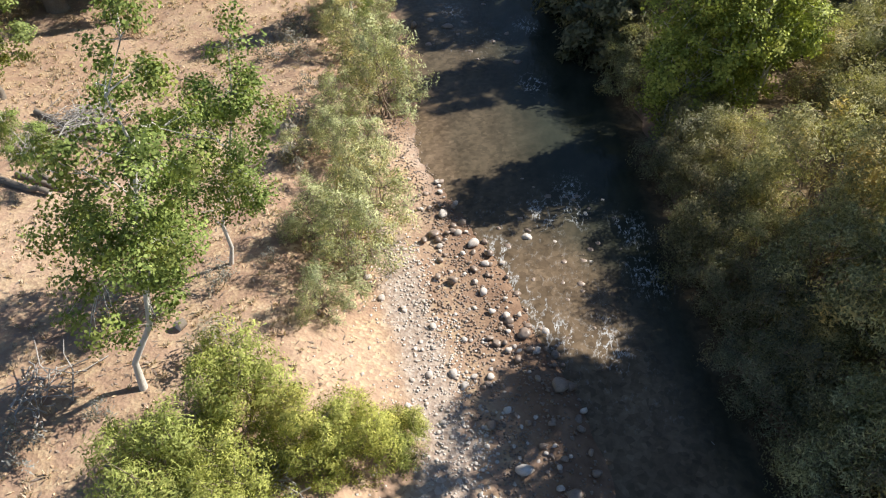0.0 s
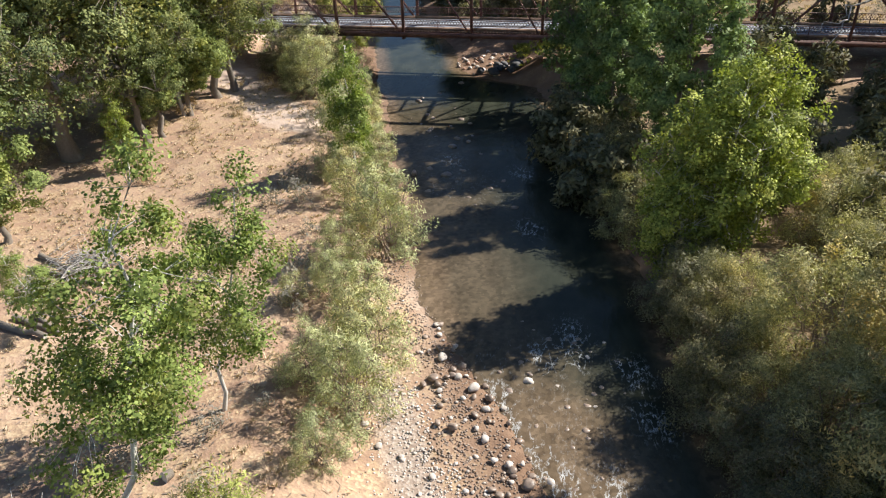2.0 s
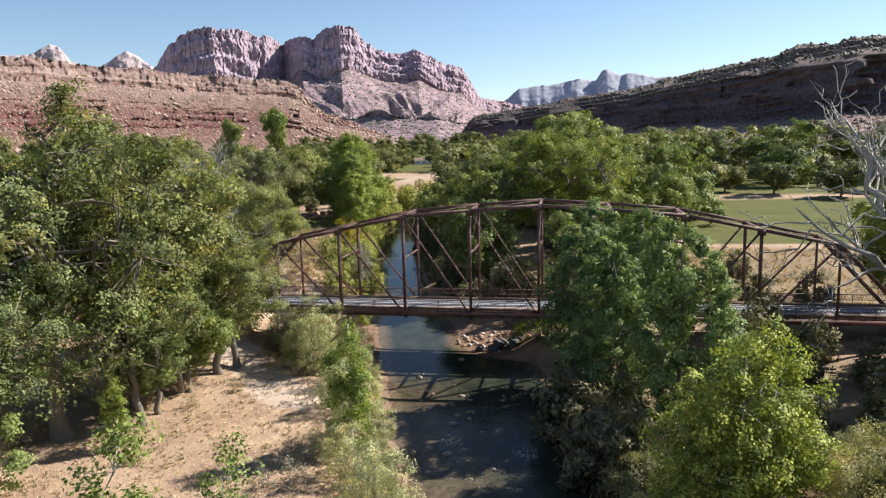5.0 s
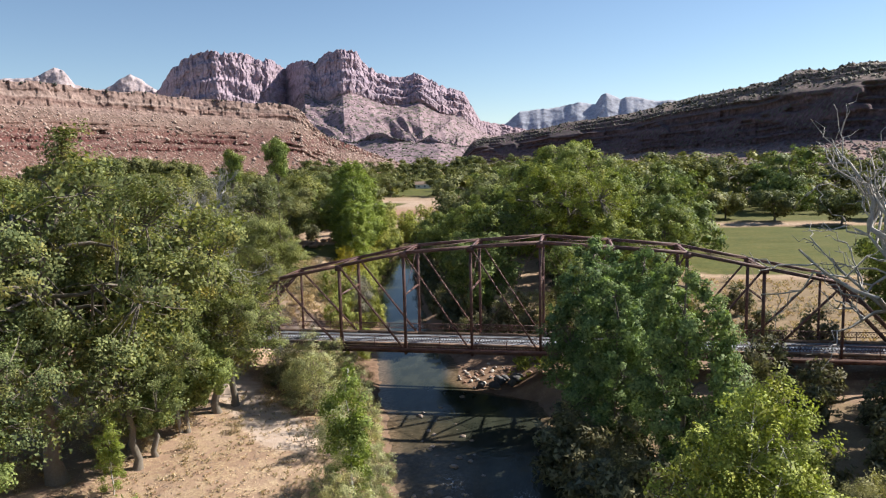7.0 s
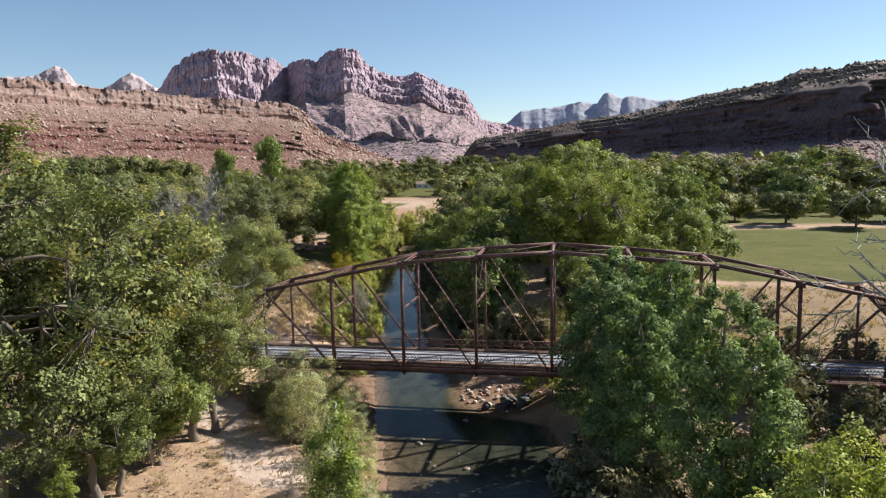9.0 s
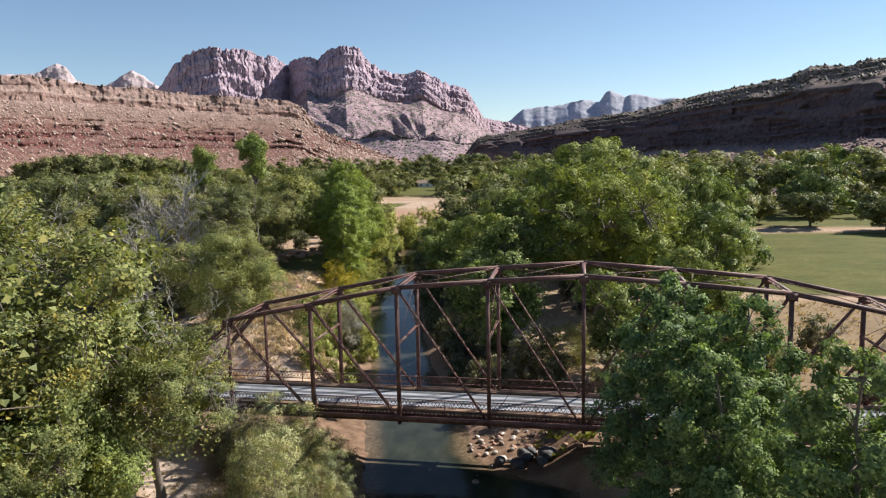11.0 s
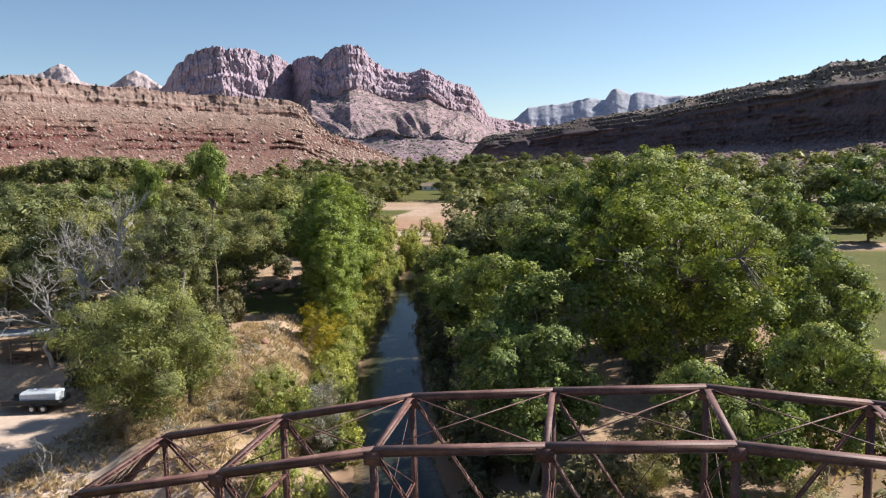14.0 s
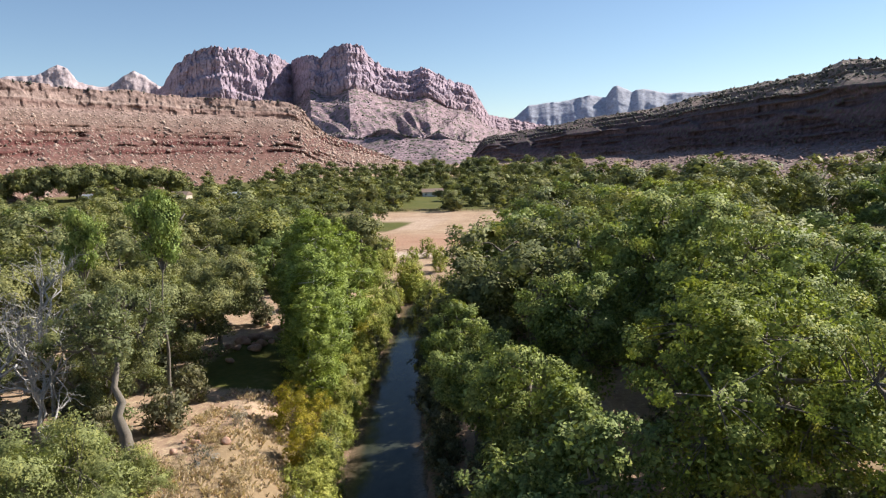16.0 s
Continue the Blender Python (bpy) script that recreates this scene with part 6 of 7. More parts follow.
bare_tree("bare_tree", 78, 15, 0.8, 0.26, "bleached dead tree among green cottonwoods", (-60.0, 44.0, float(ground_z(-60.0, 44.0))), 0.9, bole=0.5, mains=9)
bare_tree("bare_tree", 79, 14, 0.8, 0.24, "bleached dead tree among green cottonwoods", (-53.0, 41.0, float(ground_z(-53.0, 41.0))), 2.2, bole=0.5, mains=9)
bare_tree("bare_tree", 80, 13, 0.9, 0.2, "bleached dead tree among green cottonwoods", (-74.0, 34.0, float(ground_z(-74.0, 34.0))), 1.4, bole=0.5, mains=9)

# far trees
far_a = grow("valley_tree", 81, 12.0, 6.0, -2.5, "round", 96, 26, 0.56, 0.46, 1.1, FAR, BARK, "rounded green tree on the valley floor", "tree", 4, 0.25, group="valley trees", lobes=18, core=0.5, level=1, twigs=9)
far_b = grow("valley_tree", 82, 13.0, 5.0, -2.5, "round", 96, 26, 0.56, 0.46, 1.05, FAR, BARK, "dark green tree on the valley floor", "tree", 4, 0.25, group="valley trees", lobes=16, core=0.5, level=1, twigs=9)
far_c = grow("valley_tree", 87, 12.0, 5.4, -2.5, "round", 96, 24, 0.56, 0.46, 1.1, AUTUMN, BARK, "yellow-green tree on the valley floor", "tree", 4, 0.25, group="valley trees", lobes=16, core=0.5, level=1, twigs=9)
fine_a = grow("grove_tree", 84, 12.0, 5.8, -2.0, "round", 210, 60, 0.27, 0.22, 0.74, COTTON, BARK, "rounded green cottonwood in the river grove", "tree", 8, 0.25, group="grove trees", lobes=20, core=0.42, level=1, twigs=5)
fine_b = grow("grove_tree", 85, 12.5, 5.2, -2.0, "round", 210, 60, 0.27, 0.22, 0.74, FAR, BARK, "dark green tree in the river grove", "tree", 8, 0.25, group="grove trees", lobes=19, core=0.42, level=1, twigs=5)
fine_c = grow("grove_tree", 86, 12.0, 5.0, -2.0, "round", 210, 60, 0.27, 0.22, 0.74, AUTUMN, BARK, "yellow-green tree turning in the river grove", "tree", 8, 0.25, group="grove trees", lobes=19, core=0.42, level=1, twigs=5)
r = np.random.default_rng(9)
near_rows, far_rows, taken = [[], [], []], [[], []], []


def grove(n, x0, x1, y0, y1, low, high, gap=7.0):
    """Up to n trees between x0, x1 and y0, y1 with tops from low to high, leaving fields, river and lane open."""
    k, tries = 0, 0
    while k < n and tries < n * 25:
        tries += 1
        x, y = r.uniform(x0, x1), r.uniform(y0, y1)
        field = (-108 < x < -32 and 184 < y < 345) or (26 < x < 190 and 58 < y < 200)
        lane = 5.0 < math.degrees(math.atan2(-8.9 - x, y + 8.4)) < 18.0 and 125 < y < 340
        if field or lane or river_side(x, y) < 6 or (-62 < x < -28 and y < 84) or any((x - a) ** 2 + (y - b) ** 2 < gap * gap for a, b in taken):
            continue
        k += 1
        taken.append((x, y))
        pick = far_rows[int(r.random() < 0.5)] if y > 215 else near_rows[(0 if (q := r.random()) < 0.55 else 1 if q < 0.88 else 2) if x > -40 else (1 if (q := r.random()) < 0.66 else 0 if q < 0.85 else 2)]
        pick.append((x, y, r.uniform(low, high), r.uniform(0, 360)))


grove(48, -22, 25, 78, 200, 18, 23.5)
grove(105, -30, 330, 200, 345, 19, 27, 12)
grove(34, -190, 20, 348, 400, 13, 19, 9)
grove(66, -330, 60, 395, 600, 14, 22, 13)
grove(46, 0, 420, 345, 620, 21, 30, 16)
grove(75, -190, -60, 66, 186, 15, 23)
grove(50, -340, -108, 180, 350, 15, 23, 12)
grove(20, -480, -200, 345, 620, 18, 25, 16)
grove(56, -330, -20, 620, 780, 22, 31, 13)
stand_to(far_c, [q for k, q in enumerate(far_rows[0]) if k % 3 == 0], 1.3)
stand_to(far_a, [q for k, q in enumerate(far_rows[0]) if k % 3], 1.3)
stand_to(far_b, far_rows[1], 1.4)
r = np.random.default_rng(29)
for k in range(34):
    x, y = r.uniform(-66, -22), r.uniform(128, 186)
    copy_thing(wil2, pose(x, y, float(ground_z(x, y)) - 0.05, 0, 0, r.uniform(0, 360)) @ Matrix.Scale(r.uniform(0.6, 1.15), 4))
stand_to(fine_a, near_rows[0], 1.15)
stand_to(fine_b, near_rows[1], 1.2)
stand_to(fine_c, near_rows[2], 1.1)
orch = grow("field_tree", 83, 9.0, 6.0, 0.2, "round", 240, 34, 0.42, 0.34, 0.85, FAR, BARK, "round dark tree standing on the valley fields", "tree", 10, 0.26, group="field trees", core=0.6, level=2, inner=40)
stand(orch, [(62, 163, 1.25, 0), (77, 152, 1.35, 90), (50, 174, 1.15, 30), (94, 170, 1.4, 200), (105, 150, 0.7, 10), (122, 185, 1.3, 60), (38, 152, 1.45, 100), (-352, 424, 3.3, 20), (-334, 436, 3.2, 110), (-318, 446, 2.9, 200), (-371, 410, 3.1, 290), (-300, 452, 2.5, 60), (-342, 414, 2.7, 150), (-390, 405, 2.6, 250)])


# ---- stones ----
def stone_arrays(seed, flat=0.6):
    """A rounded, slightly angular stone about one metre across."""
    bm = bmesh.new()
    bmesh.ops.create_icosphere(bm, subdivisions=2, radius=0.5)
    r = np.random.default_rng(seed)
    v = np.array([q.co[:] for q in bm.verts])
    f = np.array([[q.index for q in p.verts] for p in bm.faces])
    bm.free()
    v = v * (1 + 0.42 * (fbm(v[:, 0] * 2.3 + seed, v[:, 1] * 2.3, v[:, 2] * 2.3, 2)[:, None] - 0.5))
    for _ in range(9):
        d = r.normal(0, 1, 3)
        d /= np.linalg.norm(d)
        over = np.maximum(v @ d - r.uniform(0.24, 0.40), 0)
        v = v - over[:, None] * d * 0.8
    return v * (1, r.uniform(0.7, 1.0), flat), f


STONES = [stone_arrays(k, 0.45 + 0.05 * (k % 5)) for k in range(6)]
WET = plain_material("wet_river_stone", (0.16, 0.115, 0.088), (0.33, 0.255, 0.20), 2.0, 0.4, 0, 0.4, 0.01)
STONE_MESH, WET_MESH = [], []
for v, f in STONES:
    for stone, meshes in ((STONE, STONE_MESH), (WET, WET_MESH)):
        me = mesh_from("stone", v, f, False)
        me.materials.append(stone)
        meshes.append(me)


def lay_stones(parent, name, rows, seed):
    r = np.random.default_rng(seed)
    for x, y, size in rows:
        ob = new(name, (WET_MESH if river_side(x, y) < 1.3 and r.random() < 0.75 else STONE_MESH)[r.integers(0, 6)])
        ob.parent = parent
        ob.matrix_basis = pose(x, y, float(ground_z(x, y)) + size * 0.10, r.normal(0, 10), r.normal(0, 10), r.uniform(0, 360)) @ Matrix.Scale(size, 4)


def build_gravel():
    r = np.random.default_rng(21)
    bar = thing("gravel_bar", (0, 0, 0), "bar of pale rounded cobbles at the water's edge", "gravel bar", kind="structure")
    rows = []
    while len(rows) < 300:
        y = r.uniform(-60, -37.5)
        l = float(banks(y)[0])
        x = l - 2.6 + r.normal(0, 1.9)
        if y > -46 and r.random() < 0.6:
            continue
        if x < l + 2.0 and float(ground_z(x, y)) > -0.12:
            rows.append((x, y, r.uniform(0.12, 0.24) * (1.9 if r.random() < 0.12 else 1.0)))
    lay_stones(bar, "stone", rows, 3)
    vs = []
    oct_v = np.array([(0.5, 0, 0), (0, 0.45, 0), (-0.5, 0, 0), (0, -0.45, 0), (0, 0, 0.3), (0, 0, -0.25)])
    oct_f = np.array([(0, 1, 4), (1, 2, 4), (2, 3, 4), (3, 0, 4), (1, 0, 5), (2, 1, 5), (3, 2, 5), (0, 3, 5)])
    count = 0
    while count < 7600:
        y = r.uniform(-61, -24)
        l = float(np.interp(y, BANK_Y, BANK_L))
        near = -61 < y < -44
        x = l - (2.5 if near else 0.8) + r.normal(0, 1.9 if near else 1.0)
        if not near and r.random() < 0.6:
            continue
        size = r.uniform(0.05, 0.17)
        t = r.uniform(0, 6.28)
        c, sn = math.cos(t), math.sin(t)
        q = (oct_v * (1 + 0.35 * r.normal(0, 1, (6, 1)) * 0.6)) * size
        q = np.stack([q[:, 0] * c - q[:, 1] * sn + x, q[:, 0] * sn + q[:, 1] * c + y, q[:, 2]], 1)
        vs.append(q)
        count += 1
    v = np.concatenate(vs)
    base = v.reshape(-1, 6, 3).mean(1)
    v[:, 2] += np.repeat(ground_z(base[:, 0], base[:, 1]) + 0.01, 6)
    wet = river_side(base[:, 0], base[:, 1]) < 2.9 + 2.2 * (fbm(base[:, 0], base[:, 1]) - 0.5)
    v = v.reshape(-1, 6, 3)
    for mask, stone, words in ((~wet, STONE, "dry pale pebbles"), (wet, WET, "damp brown pebbles")):
        k = int(mask.sum())
        tagged(put("pebble", v[mask].reshape(-1, 3), (oct_f[None] + 6 * np.arange(k)[:, None, None]).reshape(-1, 3), stone, bar, words), kind="stuff")


build_gravel()


def boulder(name, place, size, mat, seed, label, group=""):
    v, f = stone_arrays(seed, 0.62)
    ob = put(name, v * size, f, mat, None, label, False)
    ob.location = (place[0], place[1], max(float(ground_z(place[0], place[1])) + size * place[2], -0.05 - 0.04 * (seed % 4)))
    ob.rotation_euler = (0.2 * math.sin(seed), 0.25 * math.cos(seed * 2), seed * 1.7)
    return tagged(ob, "", "boulder", group)


r = np.random.default_rng(33)
for k, (x, y, sz) in enumerate([(2.4, -42.6, 1.1), (1.6, -43.4, 0.8), (0.9, -44.3, 0.7), (3.4, -43.3, 0.7), (4.2, -44.0, 0.6), (4.5, -46.4, 0.6), (3.7, -48.3, 0.7), (2.9, -48.9, 0.9), (4.4, -51.2, 1.1), (4.8, -51.0, 0.8), (7.9, -44.8, 0.7), (3.7, -40.3, 0.8), (5.0, -40.5, 0.5), (6.6, -42.8, 0.6),
                                (1.8, -45.6, 0.5), (5.3, -47.8, 0.5), (-1.8, -43.5, 0.9), (-0.4, -46.4, 0.7), (3.5, -54.8, 0.9), (2.2, -53.3, 0.7), (5.2, -55.6, 1.0)]):
    boulder("river_boulder", (x, y, 0.2 if sz > 0.7 else 0.35), sz * 0.72, WET if k % 6 else STONE, 100 + k, "rounded grey-brown boulder in the shallow riffle", "boulders in the riffle")
for k in range(44):
    y = r.uniform(-26, -3)
    l, rr = (float(q) for q in banks(y))
    boulder("river_boulder", (r.uniform(l + 0.8, l + 7.5), y, 0.55), r.uniform(0.4, 0.95), WET, 1140 + k, "dark wet boulder breaking the water", "boulders upstream")
for k in range(64):
    boulder("bank_boulder", (-6.2 + r.normal(0, 2.0), 5.9 + r.normal(0, 2.0), 0.15), r.uniform(0.35, 0.85), (RED_STONE, STONE, WET)[k % 3], 180 + k, "pale angular rock heaped under the bridge", "rocks under the bridge")
for k in range(12):
    boulder("bank_boulder", (-3.6 + r.normal(0, 1.2), 3.6 + r.normal(0, 0.7), 0.3), r.uniform(0.9, 1.7), DARK_STONE, 230 + k, "dark angular rock heaped under the bridge", "rocks under the bridge")
for k in range(26):
    boulder("red_boulder", (-54 + r.normal(0, 2.2), 82 + r.normal(0, 5.0), 0.25), r.uniform(0.8, 2.2), RED_STONE, 260 + k, "red sandstone boulder edging the lawn", "red boulders by the lawn")
for k in range(22):
    t = k / 21
    boulder("red_boulder", (-40.2 - 6.6 * t + r.normal(0, 0.5), 84 + 36 * t, 0.2), r.uniform(0.5, 1.2), RED_STONE, 300 + k, "pale red boulder lining the river bank", "boulders along the bank")
for k in range(9):
    boulder("red_boulder", (-44.3 + r.normal(0, 1.6), 46 + r.normal(0, 1.8), 0.2), r.uniform(0.5, 1.3), RED_STONE, 330 + k, "loose sandstone block on dry ground", "loose blocks")

r = np.random.default_rng(37)
for k in range(16):
    x, y = -36.6 + r.uniform(-1.6, 1.6), -2.0 + r.uniform(-1.1, 0.9)
    boulder("tan_boulder", (x, y, 0.18), r.uniform(0.45, 0.95), STONE if k % 2 else RED_STONE, 300 + k, "pale tan block heaped beside the abutment", "blocks by the abutment")

r = np.random.default_rng(38)
for k in range(110):
    x, y = r.uniform(0.6, 6.8), r.uniform(-54, -38)
    if float(river_side(x, y)) < -0.3:
        boulder("river_boulder", (x, y, 0.45), r.uniform(0.22, 0.5), WET if k % 14 else STONE, 400 + k, "rounded grey-brown boulder in the shallow riffle", "boulders in the riffle")

r = np.random.default_rng(39)
for k in range(90):
    y = r.uniform(-57, -39)
    x = float(banks(y)[0]) + r.normal(-0.6, 1.3)
    if float(ground_z(x, y)) > -0.1:
        boulder("bank_stone", (x, y, 0.22), r.uniform(0.24, 0.44) * (1.7 if k % 9 == 0 else 1.0), WET if k % 3 else STONE, 600 + k, "pale worn stone on the muddy edge of the bar", "stones along the bar")

# ---- logs, brush and dry grass on the near bank ----
def log(p, q, rad, label):
    r = np.random.default_rng(int(abs(p[0] * 100)))
    a, b = np.array((*p, float(ground_z(*p)) + rad * 0.8)), np.array((*q, float(ground_z(*q)) + rad * 0.8))
    v, f = tube(bent(r, a, b, 6, 0.015), np.linspace(rad, rad * 0.75, 6), 9)
    ob = put("log", v, f, BARK, None, label, True)
    tagged(ob, "", "log", "cut logs")
    for c, ring in ((a, 0), (b, 45)):
        idx = list(range(ring, ring + 9))
        bm = bmesh.new()
        bm.faces.new([bm.verts.new(v[i]) for i in idx])
        part("cut_end", bm, PALE, ob, "pale sawn log end")


log((-22.4, -44.9), (-19.6, -45.2), 0.19, "short cut log lying on dry ground")
log((-22.0, -44.2), (-19.2, -44.7), 0.16, "short cut log lying on dry ground")
log((-21.3, -43.7), (-19.9, -44.4), 0.15, "short cut log lying on dry ground")
log((-24.5, -39.9), (-20.0, -40.3), 0.15, "long grey log beside a brush heap")
log((-25.0, -38.4), (-22.2, -39.4), 0.17, "grey log beside a brush heap")
log((-9.95, -51.9), (-9.8, -51.6), 0.22, "weathered stump on dry ground")


def brush_heap(x, y, rad, n, seed):
    r = np.random.default_rng(seed)
    z = float(ground_z(x, y))
    ps = []
    for _ in range(n):
        a, b = r.normal(0, rad * 0.5, 2), r.normal(0, rad * 0.5, 2)
        ps.append(tube(bent(r, (x + a[0], y + a[1], z + r.uniform(0, 0.7)), (x + b[0], y + b[1], z + r.uniform(0, 0.9)), 4, 0.08), np.array((0.035, 0.025, 0.018, 0.008)), 3))
    v, f = merge(ps)
    tagged(put("brush_heap", v, f, DEAD), "heap of grey dead branches on sand", "brush", kind="stuff")


brush_heap(-21.8, -38.7, 2.2, 150, 1)
brush_heap(-22.6, -41.8, 1.5, 70, 2)
brush_heap(-4.2, -57.6, 1.2, 60, 3)
brush_heap(-13.2, -55.6, 1.6, 50, 4)
brush_heap(9.5, -52.2, 0.7, 8, 5)


def tufts(name, n, area, seed, mat, label, tall=0.45, per=14, keep=None):
    """Grass tufts: bent blades in bunches, joined."""
    r = np.random.default_rng(seed)
    vs, k = [], 0
    while k < n:
        m = n
        x, y = r.uniform(area[0], area[1], m), r.uniform(area[2], area[3], m)
        ok = (river_side(x, y) > 2.0) & (fbm(x * 0.35, y * 0.35, seed) > r.uniform(0.3, 0.75, m))
        if keep is not None:
            ok &= keep(x, y)
        x, y = x[ok][: n - k], y[ok][: n - k]
        k += len(x)
        z = ground_z(x, y)
        c = np.repeat(np.stack([x, y, z], 1), per, 0)
        size = np.repeat(tall * r.uniform(0.5, 1.3, len(x)), per)
        a = r.uniform(0, 6.28, len(c))
        out = np.stack([np.cos(a), np.sin(a), np.zeros(len(c))], 1)
        side = np.stack([-np.sin(a), np.cos(a), np.zeros(len(c))], 1) * 0.022
        root = c + out * r.uniform(0, 0.12, (len(c), 1))
        up = np.array((0, 0, 1.0))
        mid = root + out * (size * 0.18)[:, None] + up * (size * 0.62)[:, None]
        tip = root + out * (size * r.uniform(0.3, 0.75, len(c)))[:, None] + up * size[:, None] * r.uniform(0.7, 1.0, (len(c), 1))
        vs.append(np.stack([root - side, root + side, mid + side * 0.7, tip], 1).reshape(-1, 3))
        if len(x) == 0:
            break
    v = np.concatenate(vs)
    tagged(put(name, v, np.arange(len(v)).reshape(-1, 4), mat), label, "grass", kind="stuff")


tufts("dry_grass", 2600, (-30, -5, -62, -5), 1, STRAW, "sparse bleached dry grass on the sandy bank", 0.2, 9)
tufts("dry_grass", 3000, (-47, -27, 13, 62), 2, STRAW, "straw-coloured dry grass tufts beyond the bridge", 0.5, 10)
tufts("dry_grass", 1300, (10, 60, 10, 58), 3, STRAW, "tall straw-coloured dry grass beside the field", 0.5, 10)
tufts("green_grass", 420, (-3.5, 8, 3.5, 16), 4, WILLOW, "green grass among the rocks under the bridge", 0.5)

def litter(n, seed, mat, label, lo, hi):
    """Dry leaves, bark and twigs lying on the sand."""
    r = np.random.default_rng(seed)
    x, y = r.uniform(-36, -3, n * 3), r.uniform(-62, -7, n * 3)
    ok = (river_side(x, y) > 2.2) & (x < (banks(y)[0])) & (fbm(x * 0.3, y * 0.3, seed) + r.uniform(-0.25, 0.25, n * 3) > 0.5)
    x, y = x[ok][:n], y[ok][:n]
    n = len(x)
    c = np.stack([x, y, ground_z(x, y) + 0.035], 1)
    t = r.uniform(0, 6.28, n)
    L, w = r.uniform(lo, hi, n) * 0.5, r.uniform(0.012, 0.05, n)
    u = np.stack([np.cos(t), np.sin(t), r.normal(0, 0.25, n)], 1) * L[:, None]
    q = np.stack([-np.sin(t), np.cos(t), r.normal(0, 0.3, n)], 1) * w[:, None]
    v = np.stack([c - u, c + q, c + u, c - q], 1).reshape(-1, 3)
    tagged(put("ground_litter", v, np.arange(n * 4).reshape(n, 4), mat), label, "litter", kind="stuff")


litter(9000, 61, STRAW, "dry pale leaves and stalks strewn on the sand", 0.08, 0.26)
litter(6000, 62, TWIG, "brown twigs and bark strewn on the sand", 0.08, 0.5)

# ---- yard beside the road: shelter, trailer, sign ----
METAL = plain_material("dull_roof_metal", (0.42, 0.43, 0.45), (0.62, 0.63, 0.65), 1.2, 0.45, 0.6, 0.2, 0.006)
TARP = plain_material("silver_tarpaulin", (0.36, 0.40, 0.46), (0.62, 0.66, 0.72), 2.4, 0.4, 0.0, 0.6, 0.03)
RUBBER = plain_material("tyre_rubber", (0.02, 0.02, 0.02), (0.05, 0.05, 0.05), 5.0, 0.8)
WHITEWALL = plain_material("white_wall_paint", (0.66, 0.64, 0.60), (0.80, 0.78, 0.74), 0.7, 0.7)
TANWALL = plain_material("tan_wall_paint", (0.46, 0.37, 0.28), (0.58, 0.48, 0.38), 0.7, 0.75)
ROOFTILE = plain_material("brown_roof_shingle", (0.16, 0.11, 0.085), (0.28, 0.20, 0.155), 1.4, 0.85)
PANE = plain_material("dark_window_glass", (0.03, 0.035, 0.04), (0.06, 0.07, 0.08), 0.5, 0.15)


def box_bm(*boxes):
    """Boxes (x, y, z of the middle; length, width, height) with small bevels in one bmesh."""
    bm = bmesh.new()
    for x, y, z, a, b, c in boxes:
        m = Matrix.Translation((x, y, z)) @ Matrix.Diagonal((a, b, c, 1))
        made = bmesh.ops.create_cube(bm, size=1.0, matrix=m)
        edges = list({e for q in made["verts"] for e in q.link_edges})
        bmesh.ops.bevel(bm, geom=edges, offset=min(a, b, c) * 0.08, segments=1, affect="EDGES")
    return bm


def wheel(x, y, z, rad, parent):
    bm = bmesh.new()
    bmesh.ops.create_cone(bm, cap_ends=True, segments=18, radius1=rad, radius2=rad, depth=0.22, matrix=Matrix.Translation((x, y, z)) @ Matrix.Rotation(radians(90), 4, "X"))
    w = part("wheel", bm, RUBBER, parent)
    bm = bmesh.new()
    bmesh.ops.create_cone(bm, cap_ends=True, segments=14, radius1=rad * 0.55, radius2=rad * 0.5, depth=0.25, matrix=Matrix.Translation((x, y, z)) @ Matrix.Rotation(radians(90), 4, "X"))
    part("rim", bm, METAL, w)


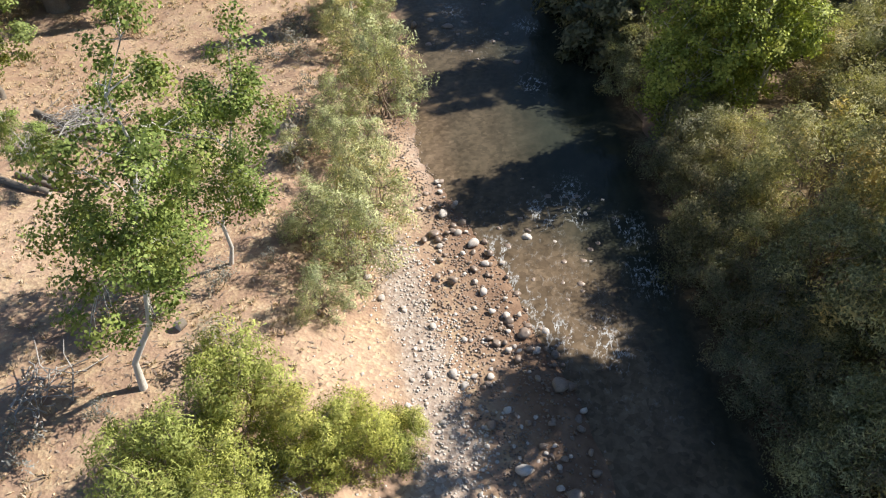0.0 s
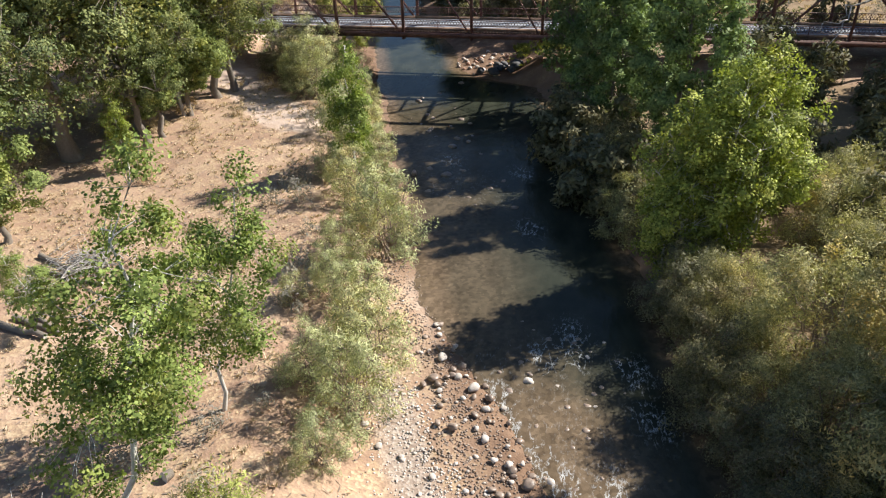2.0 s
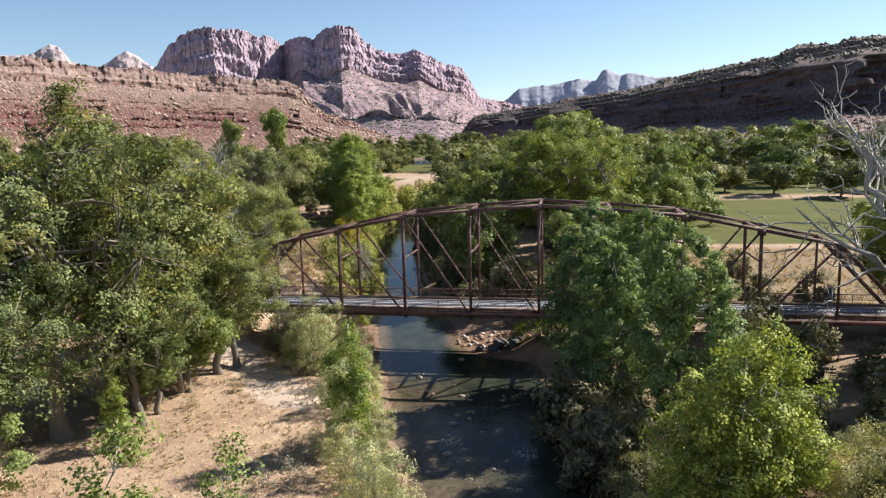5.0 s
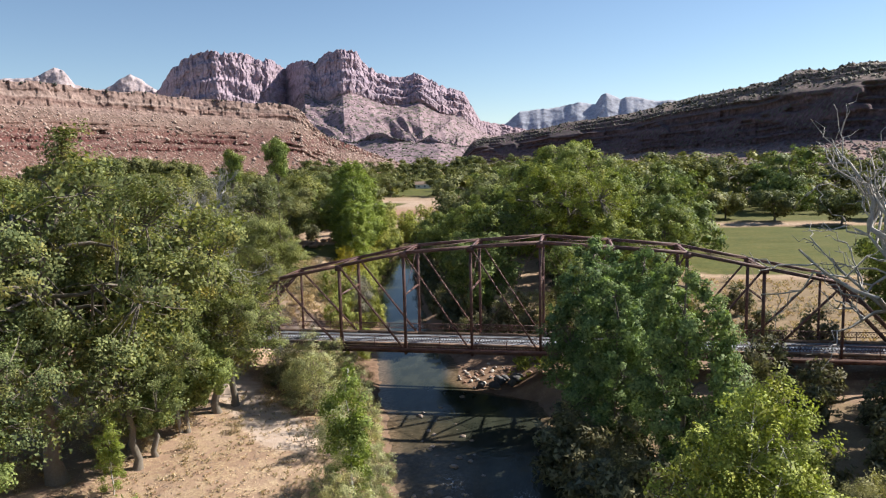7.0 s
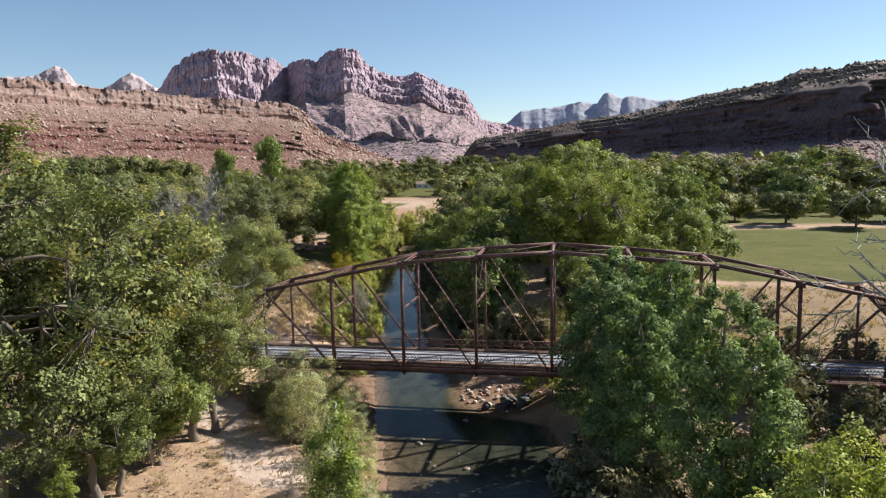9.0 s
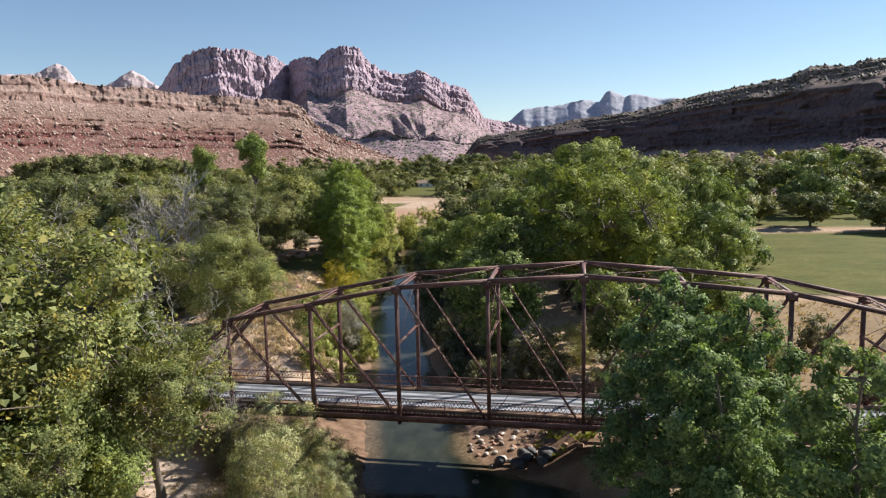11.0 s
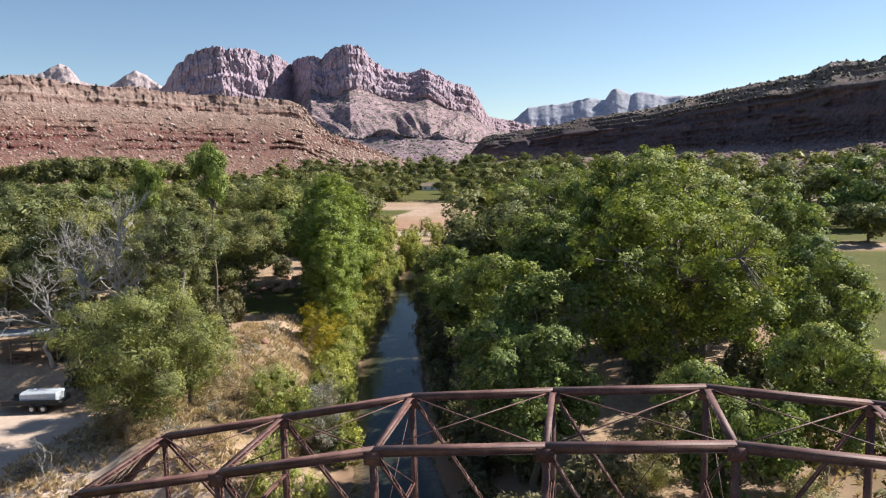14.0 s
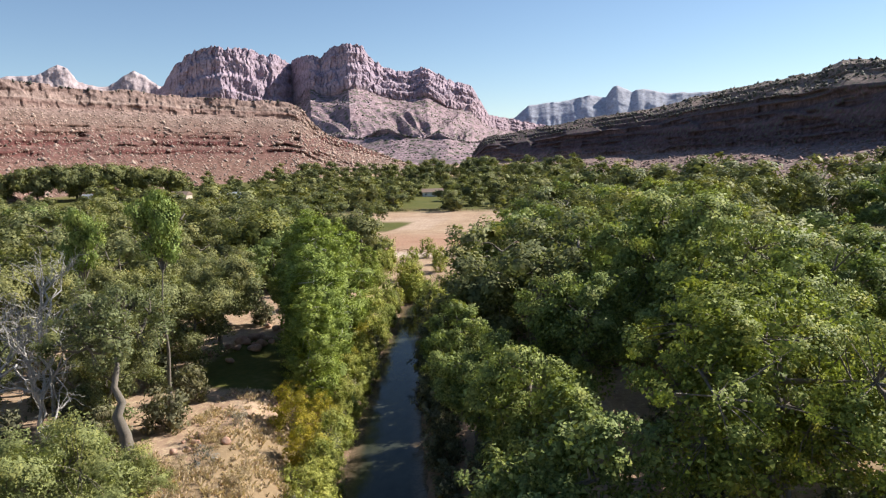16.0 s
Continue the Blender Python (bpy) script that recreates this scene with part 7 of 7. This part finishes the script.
def build_yard():
    z = float(ground_z(-54.6, 29.4))
    tr = thing("utility_trailer", (-54.6, 29.4, z), "dark flatbed trailer loaded under a silver tarpaulin", "trailer")
    tr.rotation_euler = (0, 0, radians(12))
    part("bed", box_bm((0, 0, 0.75, 5.2, 2.1, 0.14), (0, -1.02, 0.98, 5.2, 0.08, 0.32), (0, 1.02, 0.98, 5.2, 0.08, 0.32), (-3.3, 0, 0.7, 1.6, 0.12, 0.12)), RUBBER, tr)
    bm = box_bm((0.6, 0, 1.25, 3.4, 1.8, 0.85))
    bmesh.ops.subdivide_edges(bm, edges=bm.edges[:], cuts=3, use_grid_fill=True)
    for q in bm.verts:
        q.co += Vector([0.10 * (noise.noise(q.co * 1.7 + Vector((k * 9, 0, 0)))) for k in range(3)])
    part("tarpaulin", bm, TARP, tr, "crumpled silver tarpaulin")
    for x in (0.2, 1.2):
        for y in (-1.15, 1.15):
            wheel(x, y, 0.36, 0.36, tr)
    sh = thing("open_shelter", (-64.5, 39.0, float(ground_z(-64.5, 39)) - 0.1), "open timber shelter with a pale metal roof", "shelter")
    sh.rotation_euler = (0, 0, radians(20))
    for x in (-4.5, 0, 4.5):
        for y in (-2.6, 2.6):
            part("post", box_bm((x, y, 1.3, 0.16, 0.16, 2.6)), PLANK, sh)
    n = 24
    xs, ys = np.linspace(-5.2, 5.2, 4 * n), np.linspace(-3.3, 3.3, 4)
    gx, gy = np.meshgrid(xs, ys, indexing="ij")
    gz = 2.95 - 0.1 * gy + 0.03 * np.sin(gx * 2 * np.pi / 0.45)
    v = np.stack([gx, gy, gz], -1).reshape(-1, 3)
    f = grid_faces(4 * n, 4)
    put("roof", np.concatenate([v, v - (0, 0, 0.03)]), np.concatenate([f, f[:, ::-1] + len(v)]), METAL, sh, "pale ribbed metal roof")
    part("beam", box_bm((0, -2.6, 2.68, 9.6, 0.14, 0.2)), PLANK, sh)
    part("beam", box_bm((0, 2.6, 2.66, 9.6, 0.14, 0.2)), PLANK, sh)
    tb = thing("picnic_table", (-63.5, 37.5, float(ground_z(-63.5, 37.5)) - 0.05), "wooden picnic table under the shelter", "table")
    part("tabletop", box_bm((0, 0, 0.75, 1.9, 0.8, 0.06)), PLANK, tb)
    for y in (-0.7, 0.7):
        part("bench", box_bm((0, y, 0.45, 1.9, 0.28, 0.05)), PLANK, tb)
    for x in (-0.7, 0.7):
        part("leg", box_bm((x, 0, 0.36, 0.1, 1.5, 0.08), (x, -0.3, 0.36, 0.08, 0.08, 0.72), (x, 0.3, 0.36, 0.08, 0.08, 0.72)), PLANK, tb)
    sg = thing("road_sign", (-40.8, 11.5, float(ground_z(-40.8, 11.5)) - 0.2), "small dull metal road sign seen from behind, on a post", "sign")
    sg.rotation_euler = (0, 0, radians(-25))
    part("post", box_bm((0, 0, 1.3, 0.07, 0.07, 2.6)), METAL, sg)
    part("panel", box_bm((0, -0.06, 2.3, 0.55, 0.02, 0.7)), METAL, sg)


build_yard()


def house(x, y, turn, a, b, h, wall, roofmat, label, lift=0.0):
    ho = thing("house", (x, y, float(ground_z(x, y)) - 0.2 + lift), label, "house", "houses in the valley")
    ho.rotation_euler = (0, 0, radians(turn))
    part("wall", box_bm((0, 0, h / 2, a, b, h)), wall, ho)
    bm = bmesh.new()
    rise, o = b * 0.28, 0.5
    pts = [(-a / 2 - o, -b / 2 - o, h), (-a / 2 - o, b / 2 + o, h), (-a / 2 - o, 0, h + rise), (a / 2 + o, -b / 2 - o, h), (a / 2 + o, b / 2 + o, h), (a / 2 + o, 0, h + rise)]
    vs = [bm.verts.new(p) for p in pts]
    for f in ((0, 2, 1), (3, 4, 5), (0, 3, 5, 2), (1, 2, 5, 4), (0, 1, 4, 3)):
        bm.faces.new([vs[i] for i in f])
    part("roof", bm, roofmat, ho)
    for k in range(3):
        w = part("window", box_bm((-a / 3 + k * a / 3, -b / 2 - 0.03, h * 0.55, 1.3, 0.1, 1.2)), PANE, ho)
        part("sill", box_bm((-a / 3 + k * a / 3, -b / 2 - 0.1, h * 0.55 - 0.68, 1.5, 0.14, 0.08)), WHITEWALL, w)


house(-112, 470, 15, 14, 8, 3.2, WHITEWALL, ROOFTILE, "white house with a brown roof among far trees")
house(-92, 500, -10, 9, 6, 2.8, TANWALL, METAL, "small tan house with a metal roof among far trees")
house(-176, 452, 30, 12, 8, 3.0, WHITEWALL, ROOFTILE, "white gabled house below the mesa")
house(-225, 405, 10, 18, 7, 3.2, WHITEWALL, METAL, "long white building with a metal roof below the mesa")
house(-268, 415, 0, 12, 8, 3.0, TANWALL, ROOFTILE, "tan house below the mesa")
house(-320, 400, 20, 14, 8, 3.2, WHITEWALL, METAL, "white house with a pale roof below the mesa")
house(-85, 116, 35, 10, 7, 3.0, TANWALL, METAL, "tan building with a pale roof behind cottonwoods")
house(-60, 510, 5, 10, 7, 3.0, WHITEWALL, ROOFTILE, "white house with a brown roof among far trees")


def fence(p, q, n, h, label):
    fe = thing("field_fence", (0, 0, 0), label, "fence")
    pts = [(p[0] + (q[0] - p[0]) * k / n, p[1] + (q[1] - p[1]) * k / n) for k in range(n + 1)]
    zs = [float(ground_z(*c)) for c in pts]
    for (x, y), z in zip(pts, zs):
        part("post", box_bm((x, y, z + h / 2 - 0.1, 0.18, 0.18, h + 0.2)), PLANK, fe)
    for k in range(n):
        for t in (0.5, 0.92):
            bars("rail", [((*pts[k], zs[k] + h * t), (*pts[k + 1], zs[k + 1] + h * t), 0.07, 0.13)], PLANK, fe)


fence((-118, 352), (-62, 346), 18, 1.3, "pole fence across the far field")
fence((-84, 194), (-36, 190), 16, 1.2, "weathered fence along the red field")
